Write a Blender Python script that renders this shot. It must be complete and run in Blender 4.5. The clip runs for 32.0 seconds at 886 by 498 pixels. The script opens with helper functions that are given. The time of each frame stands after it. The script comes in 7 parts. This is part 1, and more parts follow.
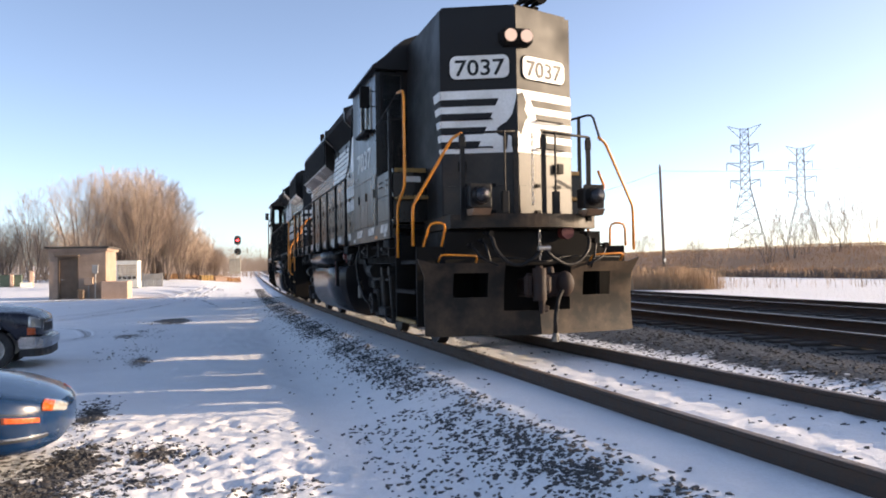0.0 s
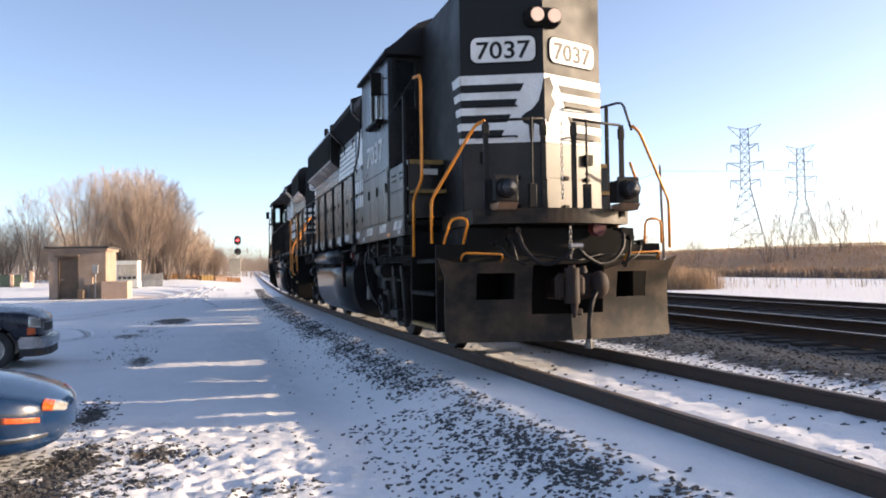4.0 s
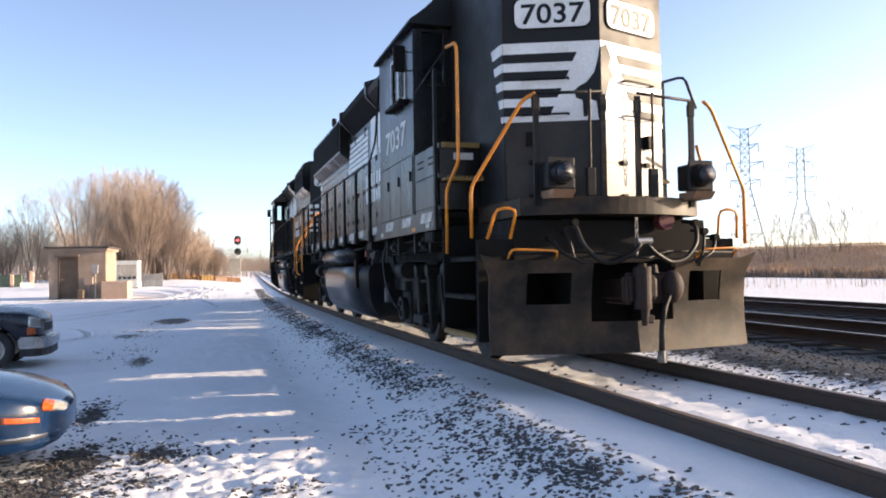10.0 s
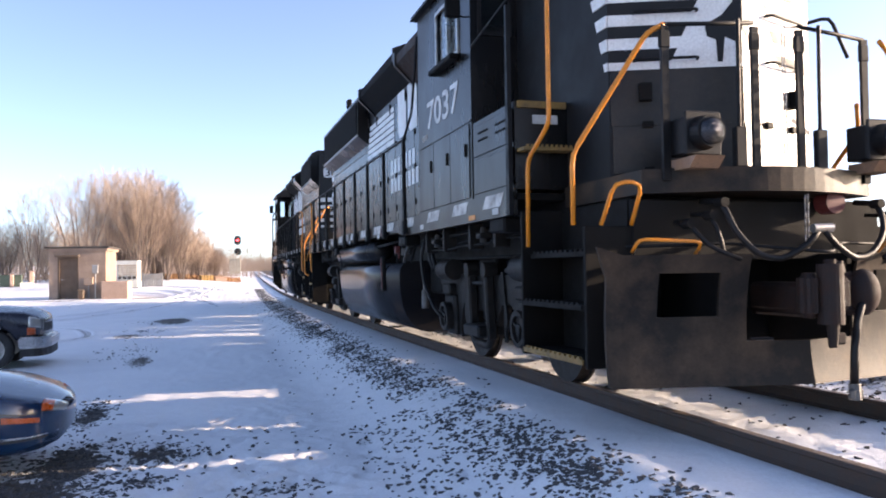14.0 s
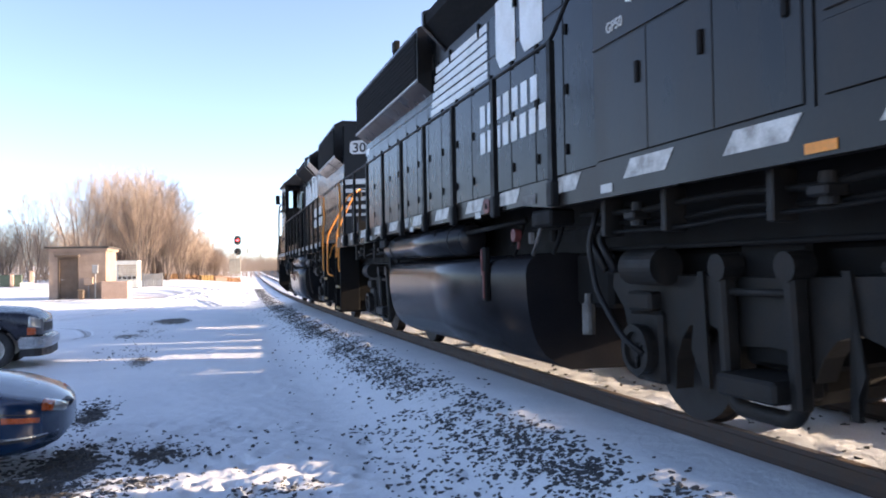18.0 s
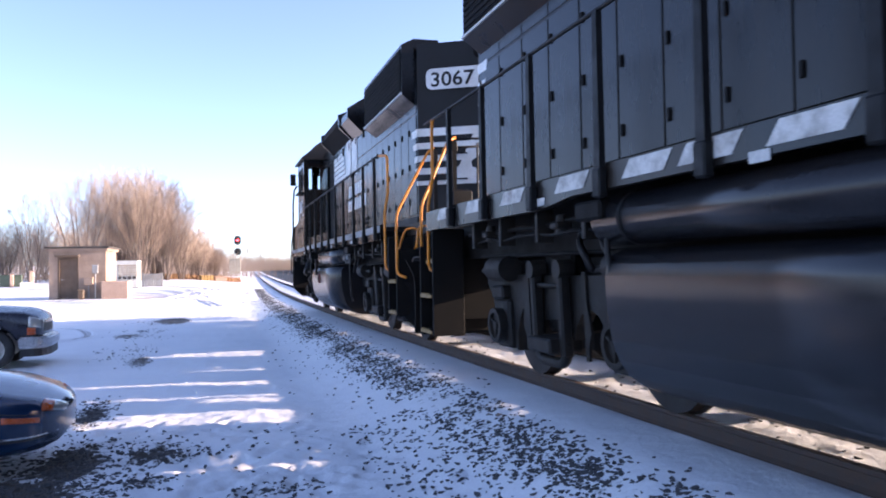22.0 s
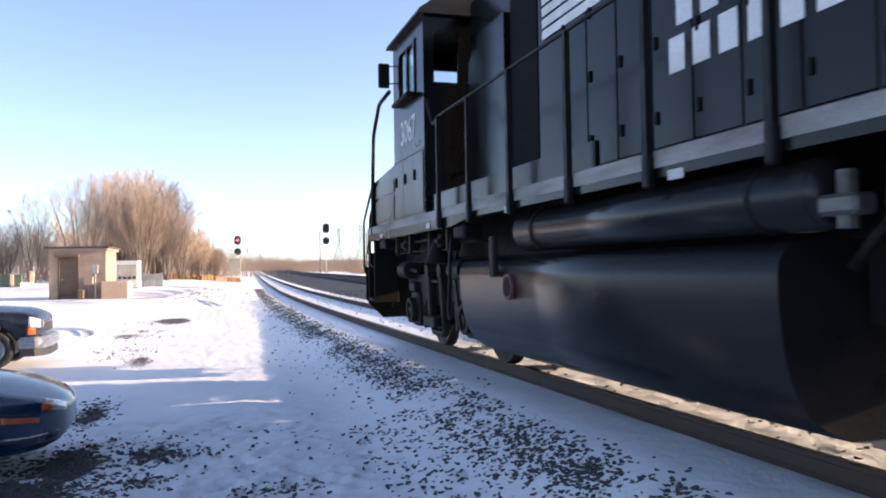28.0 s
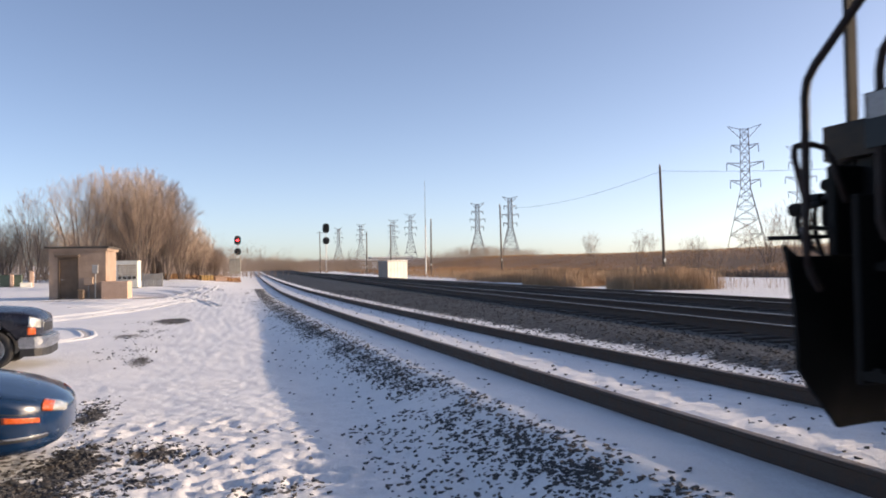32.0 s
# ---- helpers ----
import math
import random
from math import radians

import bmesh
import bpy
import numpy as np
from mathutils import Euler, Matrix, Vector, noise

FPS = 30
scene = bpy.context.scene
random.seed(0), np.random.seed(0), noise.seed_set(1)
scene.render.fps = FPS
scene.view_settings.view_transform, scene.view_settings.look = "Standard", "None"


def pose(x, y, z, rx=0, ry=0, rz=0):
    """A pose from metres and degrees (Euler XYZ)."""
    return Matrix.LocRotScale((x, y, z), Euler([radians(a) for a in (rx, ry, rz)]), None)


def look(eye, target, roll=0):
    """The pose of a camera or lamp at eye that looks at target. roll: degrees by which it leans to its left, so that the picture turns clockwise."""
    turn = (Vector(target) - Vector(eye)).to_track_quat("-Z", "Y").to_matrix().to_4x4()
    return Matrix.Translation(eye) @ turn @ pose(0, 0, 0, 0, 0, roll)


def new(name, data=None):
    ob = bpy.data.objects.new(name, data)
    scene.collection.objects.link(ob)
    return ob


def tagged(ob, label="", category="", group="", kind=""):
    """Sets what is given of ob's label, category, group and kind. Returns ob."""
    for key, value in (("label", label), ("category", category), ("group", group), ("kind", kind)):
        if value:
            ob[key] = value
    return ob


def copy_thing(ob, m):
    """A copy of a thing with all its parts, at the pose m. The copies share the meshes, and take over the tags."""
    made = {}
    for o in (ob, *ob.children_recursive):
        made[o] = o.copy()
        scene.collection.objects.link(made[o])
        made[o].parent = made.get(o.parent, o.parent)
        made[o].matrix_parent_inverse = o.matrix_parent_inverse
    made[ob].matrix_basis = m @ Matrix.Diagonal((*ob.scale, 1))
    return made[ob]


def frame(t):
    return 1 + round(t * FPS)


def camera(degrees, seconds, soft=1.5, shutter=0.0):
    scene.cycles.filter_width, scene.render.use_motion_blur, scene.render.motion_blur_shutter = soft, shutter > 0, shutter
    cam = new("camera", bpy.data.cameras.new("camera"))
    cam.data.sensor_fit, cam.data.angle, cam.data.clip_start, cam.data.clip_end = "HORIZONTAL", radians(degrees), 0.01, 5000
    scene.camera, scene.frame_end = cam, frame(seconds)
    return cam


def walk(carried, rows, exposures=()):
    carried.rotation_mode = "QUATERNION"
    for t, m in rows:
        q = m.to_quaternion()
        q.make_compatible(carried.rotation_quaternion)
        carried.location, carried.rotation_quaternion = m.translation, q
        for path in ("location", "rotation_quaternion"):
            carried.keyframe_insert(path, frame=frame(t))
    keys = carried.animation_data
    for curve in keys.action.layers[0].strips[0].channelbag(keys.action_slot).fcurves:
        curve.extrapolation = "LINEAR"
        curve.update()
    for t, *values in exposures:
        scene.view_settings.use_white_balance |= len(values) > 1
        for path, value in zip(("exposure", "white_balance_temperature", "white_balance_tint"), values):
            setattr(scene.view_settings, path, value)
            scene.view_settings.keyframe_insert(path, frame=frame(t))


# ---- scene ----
cam = camera(57.57, 32.0, soft=1.9, shutter=0.4)
YAW, PITCH, ROLL, EYE = radians(16.668), radians(1.4495), -0.945, Vector((0, 0, 1.109))
AIM = Vector((math.sin(YAW) * math.cos(PITCH), math.cos(YAW) * math.cos(PITCH), math.sin(PITCH)))
STAND = look(EYE, EYE + AIM, ROLL)
# time, exposure, white point, tint: the film's camera opens up and turns bluer while the dark engines fill its picture
EXPOSURE = [(0.0, 1.36, 7570, 15), (8.0, 1.44, 7470, 15), (11.0, 1.57, 7420, 15), (12.5, 1.61, 7070, 19), (14.0, 1.75, 7070, 19), (18.0, 1.93, 7120, 17), (20.0, 1.97, 7070, 17), (22.0, 1.93, 6520, 24),
            (25.0, 1.83, 6520, 24), (28.0, 1.71, 7320, 18), (30.0, 1.42, 7420, 16), (31.0, 1.13, 7420, 17), (32.0, 0.84, 7420, 17)]
walk(cam, [(0.0, STAND), (32.0, STAND)], EXPOSURE)

# ---- light: low winter sun beyond the tracks, clear sky ----
SUN_EL, SUN_AZ = 12.5, 99.0          # degrees above the horizon, and clockwise from +y
world = bpy.data.worlds.new("winter_sky")
scene.world = world
world.use_nodes = True
wn = world.node_tree
for n in list(wn.nodes):
    wn.nodes.remove(n)
w_out, w_bg, w_sky = (wn.nodes.new(k) for k in ("ShaderNodeOutputWorld", "ShaderNodeBackground", "ShaderNodeTexSky"))
w_sky.sky_type, w_sky.sun_disc = "NISHITA", False
w_sky.sun_elevation, w_sky.sun_rotation = radians(SUN_EL), radians(SUN_AZ)
w_sky.altitude, w_sky.air_density, w_sky.dust_density, w_sky.ozone_density = 300, 0.52, 1.2, 1.3
w_bg.inputs["Strength"].default_value = 0.15
wn.links.new(w_sky.outputs[0], w_bg.inputs[0])
wn.links.new(w_bg.outputs[0], w_out.inputs[0])
sun = new("sun", bpy.data.lights.new("sun", "SUN"))
sun.data.energy, sun.data.angle, sun.data.color = 3.6, radians(0.6), (1.0, 0.84, 0.65)
SUN_DIR = Vector((math.sin(radians(SUN_AZ)) * math.cos(radians(SUN_EL)), math.cos(radians(SUN_AZ)) * math.cos(radians(SUN_EL)), math.sin(radians(SUN_EL))))
sun.matrix_world = look(SUN_DIR * 50, (0, 0, 0))


# ---- mesh helpers ----
def part(name, bm, material, parent=None, label="", smooth=False):
    """Links a bmesh as one mesh object, under a thing or a part."""
    me = bpy.data.meshes.new(name)
    bm.to_mesh(me)
    bm.free()
    for m in (material if isinstance(material, (list, tuple)) else [material]):
        me.materials.append(m)
    if smooth:
        for p in me.polygons:
            p.use_smooth = True
    ob = new(name, me)
    ob.parent = parent
    if label:
        ob["label"] = label
    return ob


def mesh_of(name, verts, faces, material, smooth=False):
    me = bpy.data.meshes.new(name)
    me.from_pydata(verts, [], faces)
    me.materials.append(material)
    if smooth:
        for p in me.polygons:
            p.use_smooth = True
    return me


def empty(name, label, category, group="", kind="", m=None):
    ob = new(name)
    ob.empty_display_size = 0.1
    if m is not None:
        ob.matrix_world = m
    return tagged(ob, label, category, group, kind)


def box(bm, x0, x1, y0, y1, z0, z1, bevel=0.0, mi=0):
    """Adds a box to bm, with bevelled edges."""
    r = bmesh.ops.create_cube(bm, size=1.0, matrix=Matrix.LocRotScale(((x0 + x1) / 2, (y0 + y1) / 2, (z0 + z1) / 2), None, (abs(x1 - x0), abs(y1 - y0), abs(z1 - z0))))
    vs = r["verts"]
    if mi:
        for f in {f for v in vs for f in v.link_faces}:
            f.material_index = mi
    if bevel > 0:
        es = list({e for v in vs for e in v.link_edges})
        bmesh.ops.bevel(bm, geom=es, offset=bevel, segments=1, affect="EDGES", profile=0.5)


def boxes(*rows, bevel=0.0):
    bm = bmesh.new()
    for r in rows:
        box(bm, *r, bevel=bevel)
    return bm


def prism(bm, pts, axis, a, b):
    """Extrudes the outline pts, given in the two other axes, along axis from a to b."""
    def at(p, w):
        return {"x": (w, p[0], p[1]), "y": (p[0], w, p[1]), "z": (p[0], p[1], w)}[axis]
    lo = [bm.verts.new(at(p, a)) for p in pts]
    hi = [bm.verts.new(at(p, b)) for p in pts]
    n = len(pts)
    fs = [bm.faces.new(lo), bm.faces.new(hi[::-1])]
    fs += [bm.faces.new((lo[i], hi[i], hi[(i + 1) % n], lo[(i + 1) % n])) for i in range(n)]
    bmesh.ops.recalc_face_normals(bm, faces=fs)
    return fs


def cyl(bm, p, q, r, r2=None, n=12, caps=True):
    """A round bar from p to q."""
    p, q = Vector(p), Vector(q)
    d = q - p
    m = Matrix.Translation((p + q) / 2) @ d.to_track_quat("Z", "Y").to_matrix().to_4x4()
    return bmesh.ops.create_cone(bm, cap_ends=caps, cap_tris=False, segments=n, radius1=r, radius2=r if r2 is None else r2, depth=d.length, matrix=m)


def tube(bm, pts, r, n=8):
    """A bent pipe through pts, with rounded corners."""
    ps = [Vector(p) for p in pts]
    out = [ps[0]]
    for a, b, c in zip(ps, ps[1:], ps[2:]):
        k = min(0.08, (a - b).length * 0.4, (c - b).length * 0.4)
        u, v = b + (a - b).normalized() * k, b + (c - b).normalized() * k
        for t in (0.0, 0.5, 1.0):
            out.append(u * (1 - t) ** 2 + b * 2 * t * (1 - t) + v * t * t)
    out.append(ps[-1])
    rings, up = [], Vector((0, 0, 1))
    for i, p in enumerate(out):
        d = (out[min(i + 1, len(out) - 1)] - out[max(i - 1, 0)]).normalized()
        s = d.cross(up if abs(d.z) < 0.95 else Vector((0, 1, 0))).normalized()
        if rings and s.dot(side) < 0:
            s = -s
        side = s
        w = d.cross(s)
        rings.append([bm.verts.new(p + (s * math.cos(2 * math.pi * j / n) + w * math.sin(2 * math.pi * j / n)) * r) for j in range(n)])
    fs = []
    for a, b in zip(rings, rings[1:]):
        for j in range(n):
            fs.append(bm.faces.new((a[j], a[(j + 1) % n], b[(j + 1) % n], b[j])))
    fs.append(bm.faces.new(rings[0][::-1]))
    fs.append(bm.faces.new(rings[-1]))
    for f in fs:
        f.smooth = True
    bmesh.ops.recalc_face_normals(bm, faces=fs)


# ---- materials ----
def nodes(name):
    m = bpy.data.materials.new(name)
    m.use_nodes = True
    return m, m.node_tree, m.node_tree.nodes["Principled BSDF"]


def link(nt, a, b):
    nt.links.new(a, b)


def noise_tex(nt, scale, detail=4.0, rough=0.55, coord="Object", stretch=None):
    tc = nt.nodes.new("ShaderNodeTexCoord")
    tex = nt.nodes.new("ShaderNodeTexNoise")
    tex.inputs["Scale"].default_value, tex.inputs["Detail"].default_value, tex.inputs["Roughness"].default_value = scale, detail, rough
    src = tc.outputs[coord]
    if stretch:
        mp = nt.nodes.new("ShaderNodeMapping")
        mp.inputs["Scale"].default_value = stretch
        link(nt, src, mp.inputs["Vector"])
        src = mp.outputs["Vector"]
    link(nt, src, tex.inputs["Vector"])
    return tex


def ramp(nt, src, stops):
    r = nt.nodes.new("ShaderNodeValToRGB")
    els = r.color_ramp.elements
    while len(els) < len(stops):
        els.new(0.5)
    for e, (p, c) in zip(els, stops):
        e.position, e.color = p, (*c, 1) if len(c) == 3 else c
    link(nt, src, r.inputs["Fac"])
    return r


def mix(nt, fac, a, b, blend="MIX"):
    m = nt.nodes.new("ShaderNodeMix")
    m.data_type, m.blend_type = "RGBA", blend
    for sock, v in ((m.inputs["Factor"], fac), (m.inputs[6], a), (m.inputs[7], b)):
        if hasattr(v, "is_output"):
            link(nt, v, sock)
        elif isinstance(v, (int, float)):
            sock.default_value = v
        else:
            sock.default_value = (*v, 1)
    return m.outputs[2]


def bump(nt, bsdf, height, strength=0.2, dist=0.02):
    b = nt.nodes.new("ShaderNodeBump")
    b.inputs["Strength"].default_value, b.inputs["Distance"].default_value = strength, dist
    link(nt, height, b.inputs["Height"])
    link(nt, b.outputs["Normal"], bsdf.inputs["Normal"])


def surface(name, base, rough=0.6, metal=0.0, dirt=None, dirt_amount=0.4, scale=3.0, grain=60.0, relief=0.1, coat=0.0, stretch=None, spec=0.5, uneven=1.0):
    """A painted or natural surface: large stains of dirt, fine grain, slight relief and uneven gloss."""
    m, nt, b = nodes(name)
    big, fine = noise_tex(nt, scale, 5, 0.6, stretch=stretch), noise_tex(nt, grain, 3, 0.6)
    dirt = dirt or tuple(c * 0.55 for c in base)
    fac = ramp(nt, big.outputs["Fac"], [(0.42, (0, 0, 0)), (0.72, (dirt_amount,) * 3)])
    col = mix(nt, fac.outputs["Color"], base, dirt)
    spread = ramp(nt, fine.outputs["Fac"], [(0.25, (0.8,) * 3), (0.75, (1.15,) * 3)])
    link(nt, mix(nt, 1.0, col, spread.outputs["Color"], "MULTIPLY"), b.inputs["Base Color"])
    rr = ramp(nt, big.outputs["Fac"], [(0.3, (max(rough - 0.08 * uneven, 0.03),) * 3), (0.75, (min(rough + 0.2 * uneven, 1),) * 3)])
    link(nt, rr.outputs["Color"], b.inputs["Roughness"])
    b.inputs["Metallic"].default_value, b.inputs["Coat Weight"].default_value = metal, coat
    b.inputs["Specular IOR Level"].default_value = spec
    if relief:
        bump(nt, b, fine.outputs["Fac"], relief, 0.01)
    return m


def plain_glow(name, colour, strength):
    m, nt, b = nodes(name)
    b.inputs["Base Color"].default_value = (*colour, 1)
    b.inputs["Emission Color"].default_value = (*colour, 1)
    b.inputs["Emission Strength"].default_value = strength
    return m


def glass(name, tint=(0.9, 0.95, 0.95), rough=0.02):
    m, nt, b = nodes(name)
    b.inputs["Base Color"].default_value = (*tint, 1)
    b.inputs["Transmission Weight"].default_value, b.inputs["Roughness"].default_value, b.inputs["IOR"].default_value = 1.0, rough, 1.45
    return m
# ---- lie of the land and of the tracks ----
CANT = 0.0441                        # the curve's banking, right rail higher


def siding_x(y):
    return 4.31 if y <= 8 else 4.31 + 0.000578 * (y - 8) ** 2 if y < 55.6 else 5.62 + 0.055 * (y - 55.6)


def main_x(y):
    return 8.1 + 0.09 * y if y < 60 else 8.1 + 0.09 * y - 0.000225 * (y - 60) ** 2 if y < 160 else 20.25 + 0.045 * (y - 160)


def grade(y):
    """Height of the siding's rail top along its way."""
    return 0.0 if y < 60 else 0.00004 * (y - 60) ** 2 if y < 120 else 0.144 + 0.0055 * (y - 120) if y < 260 else 0.914 + 0.013 * (y - 260)


def smooth(a, b, x):
    t = min(1.0, max(0.0, (x - a) / (b - a)))
    return t * t * (3 - 2 * t)


def yard_z(y):
    return -0.58 + 0.0125 * max(0.0, y - 14) - 0.0045 * max(0.0, y - 110) + 0.005 * max(0.0, y - 300)


def lumps(x, y, k, seed=0.0):
    return noise.noise(Vector((x * k + seed, y * k - seed, seed)))


def ground_z(x, y):
    g, u, v = grade(y), x - siding_x(y), x - main_x(y)
    if v > -2.2:                      # bed of the two main tracks and what lies beyond
        z = g
        if v > 6.4:
            z = g - 0.75 * smooth(6.4, 8.6, v)
            z += smooth(62, 122, v + 3 * lumps(x, y, 0.03)) * (5.6 + 0.5 * lumps(x, y, 0.02, 7)) + 0.004 * max(0.0, v - 122)
            z += 0.05 * lumps(x, y, 0.4, 3)
        return z
    if u > -0.6:
        if u < 0.62:
            return g - 0.13 + u * CANT + 0.018 * lumps(x, y, 5) + 0.014 * lumps(x, y, 14, 2)
        if u < 0.86:
            return g - 0.15 + u * CANT
        span = u - (v + 2.2)          # strip between the siding and the main line
        return g - 0.10 + 0.10 * smooth(1.4, max(span, 1.8), u) + 0.015 * lumps(x, y, 6) + 0.0
    if u > -0.85:
        return g - 0.182
    yz = yard_z(y) + trodden(x, y) + 0.03 * lumps(x, y, 0.8, 5) + (0.009 * lumps(x, y, 4.2, 1) + 0.011 * lumps(x, y, 11, 4)) * smooth(-14, -7, -y)
    top, foot = -1.35, -3.0 - 0.14 * max(0.0, y - 40)
    w = smooth(0, 1, (top - u) / (top - foot))
    return (g - 0.182) * (1 - w) + yz * w + 0.012 * lumps(x, y, 7) * (0.3 + w) + 0.01 * lumps(x, y, 3, 9)


import collections

prints = random.Random(77)
PRINTS = collections.defaultdict(list)
for _ in range(340):                  # boot prints trodden into the snow by the camera's side of the yard
    fy = 5.2 + 4.6 * prints.random() ** 1.3
    fx = prints.gauss(0.3 - (fy - 5.2) * 0.12, 0.75)
    for gx in (-1, 0, 1):
        for gy in (-1, 0, 1):
            PRINTS[int(fx // 0.4) + gx, int(fy // 0.4) + gy].append((fx, fy, prints.uniform(0, 6.28), prints.uniform(0.6, 1.2)))

def trodden(x, y):
    z = 0.0
    for fx, fy, a, s in PRINTS.get((int(x // 0.4), int(y // 0.4)), ()):
        c, n = math.cos(a), math.sin(a)
        p, q = ((x - fx) * c + (y - fy) * n) / 0.09, ((y - fy) * c - (x - fx) * n) / 0.05
        r = p * p + q * q
        if r < 9:
            z += s * (-0.03 * math.exp(-r * r * 0.6) + 0.01 * math.exp(-(r - 2.3) ** 2 * 1.2))
    return z


BARE = [(-1.15, 7.9, 0.4, 1.1, 0.8), (-1.28, 10.6, 0.26, 1.1, 0.66), (-0.42, 8.0, 0.45, 0.6, 0.62), (-0.5, 7.0, 0.3, 0.3, 0.6), (0.55, 6.5, 0.4, 0.25, 0.52), (-1.15, 16.4, 0.4, 1.5, 0.64), (-0.9, 27.4, 0.75, 1.7, 0.9), (-1.85, 22.2, 0.6, 1.0, 0.66),
        (-1.6, 6.6, 0.95, 1.2, 0.86), (-0.3, 5.6, 1.4, 0.5, 0.68), (-7.0, 45.6, 4.0, 0.7, 0.9), (-2.7, 46.4, 1.3, 0.9, 0.9), (3.5, 95.0, 3.0, 14.0, 0.45), (-3.4, 15.2, 1.2, 1.2, 0.5), (-2.6, 8.5, 1.6, 1.6, 0.7)]


def bare(x, y):
    """How far the snow is gone, 0 to 1."""
    u, v = x - siding_x(y), x - main_x(y)
    if v > 6.2:
        return 0.9 if v < 7.2 else 0.55 if v > 78 else 0.12 + 0.3 * smooth(13, 22, v) * smooth(0.5, 0.66, x / max(y, 1.0)) + (0.5 if v > 24 + 6 * lumps(x, y, 0.05) + 34 * smooth(0.56, 0.66, x / max(y, 1.0)) else 0)
    if v > -2.1:
        return 1.0
    if u > 0.86:
        return 0.12 + 0.58 * smooth(1.15, 2.1, u + 0.25 * lumps(x, y, 1.5))
    if u > -0.85:
        return 0.3 if abs(u) < 0.62 else 0.2
    c = 0.42 * math.exp(-((u + 1.9) / 0.4) ** 2) if u > -3.4 else 0.0
    for bx, by, rx, ry, s in BARE:
        c = max(c, s * math.exp(-((x - bx) / rx) ** 2 - ((y - by) / ry) ** 2))
    return c


def grassy(x, y):
    """How thickly dead grass covers the ground beyond the tracks, 0 to 1."""
    v = x - main_x(y)
    return smooth(62, 76, v) if y < 420 else 0.6 * smooth(60, 90, v)
# ---- paints and metals of the engines ----
loco_black = surface("engine_black_paint", (0.0045, 0.0045, 0.0055), 0.5, dirt=(0.016, 0.014, 0.012), dirt_amount=0.4, scale=1.6, grain=45, relief=0.05, spec=0.3)
loco_side = surface("engine_side_paint", (0.005, 0.0047, 0.005), 0.25, dirt=(0.032, 0.022, 0.015), dirt_amount=0.65, scale=1.1, grain=30, relief=0.06, stretch=(1, 1, 0.35), spec=0.28)
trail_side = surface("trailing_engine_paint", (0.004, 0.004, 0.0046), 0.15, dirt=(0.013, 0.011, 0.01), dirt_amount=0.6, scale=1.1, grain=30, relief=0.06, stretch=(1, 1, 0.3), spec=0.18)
grime = surface("underframe_grime", (0.0045, 0.0042, 0.004), 0.65, dirt=(0.014, 0.011, 0.009), dirt_amount=0.6, scale=4, grain=70, relief=0.25, spec=0.15)
bogie_paint = surface("bogie_road_dirt", (0.009, 0.0078, 0.007), 0.55, dirt=(0.036, 0.027, 0.02), dirt_amount=0.6, scale=5, grain=70, relief=0.25, spec=0.24)
plough_paint = surface("plough_worn_paint", (0.016, 0.013, 0.011), 0.42, dirt=(0.105, 0.068, 0.042), dirt_amount=0.7, scale=2.2, grain=50, relief=0.12, spec=0.15)
tank_paint = surface("fuel_tank_paint", (0.011, 0.011, 0.013), 0.22, dirt=(0.026, 0.022, 0.02), dirt_amount=0.5, scale=1.5, grain=40, relief=0.015, uneven=0.2, stretch=(1, 0.4, 1.5), spec=0.3)
white_paint = surface("white_lettering", (0.72, 0.72, 0.7), 0.4, dirt=(0.4, 0.36, 0.3), dirt_amount=0.45, scale=2.5, grain=60, relief=0.03)
sill_white = surface("sill_white_stripe", (0.56, 0.54, 0.5), 0.5, dirt=(0.14, 0.12, 0.1), dirt_amount=0.9, scale=7, grain=80, relief=0.03)
dirty_stripe = surface("browned_sill_stripe", (0.3, 0.29, 0.28), 0.6, dirt=(0.085, 0.062, 0.045), dirt_amount=0.95, scale=1.1, grain=60, relief=0.03, stretch=(1, 0.6, 3), spec=0.3)
orange_paint = surface("handrail_orange", (0.72, 0.23, 0.012), 0.38, dirt=(0.35, 0.14, 0.03), dirt_amount=0.5, scale=6, relief=0.05)
tread_yellow = surface("tread_edge_yellow", (0.24, 0.14, 0.035), 0.6, dirt=(0.1, 0.07, 0.04), dirt_amount=0.7, scale=12)
rail_grey = surface("handrail_dark_grey", (0.007, 0.007, 0.0075), 0.5, scale=8, spec=0.2)
# rusty castings; also orange end rails whose shade is put into the colour
rust_and_shade = surface("rusty_steel_and_shaded_rail", (0.016, 0.0085, 0.0065), 0.65, dirt=(0.046, 0.02, 0.012), dirt_amount=0.6, scale=9, grain=90, relief=0.3, spec=0.3)
wheel_steel = surface("dark_wheel_steel", (0.02, 0.016, 0.014), 0.6, metal=0.2, dirt=(0.04, 0.028, 0.022), scale=6, relief=0.15)
rubber = surface("hose_rubber", (0.008, 0.007, 0.007), 0.45, scale=20, spec=0.25)
bright_steel = surface("bare_steel", (0.5, 0.48, 0.45), 0.3, metal=0.9, dirt=(0.2, 0.15, 0.1), dirt_amount=0.6, scale=9)
dull_steel = surface("dull_steel", (0.12, 0.115, 0.11), 0.5, metal=0.5, dirt=(0.05, 0.04, 0.035), dirt_amount=0.7, scale=9)
red_paint = surface("faded_red_paint", (0.13, 0.022, 0.02), 0.5, dirt=(0.06, 0.02, 0.02), scale=12)
tan_box = surface("lamp_bracket_tan", (0.25, 0.14, 0.08), 0.5, dirt=(0.1, 0.07, 0.05), scale=8)
screen_dark = surface("radiator_screen", (0.009, 0.009, 0.01), 0.75, scale=30, grain=220, relief=0.6, spec=0.1)
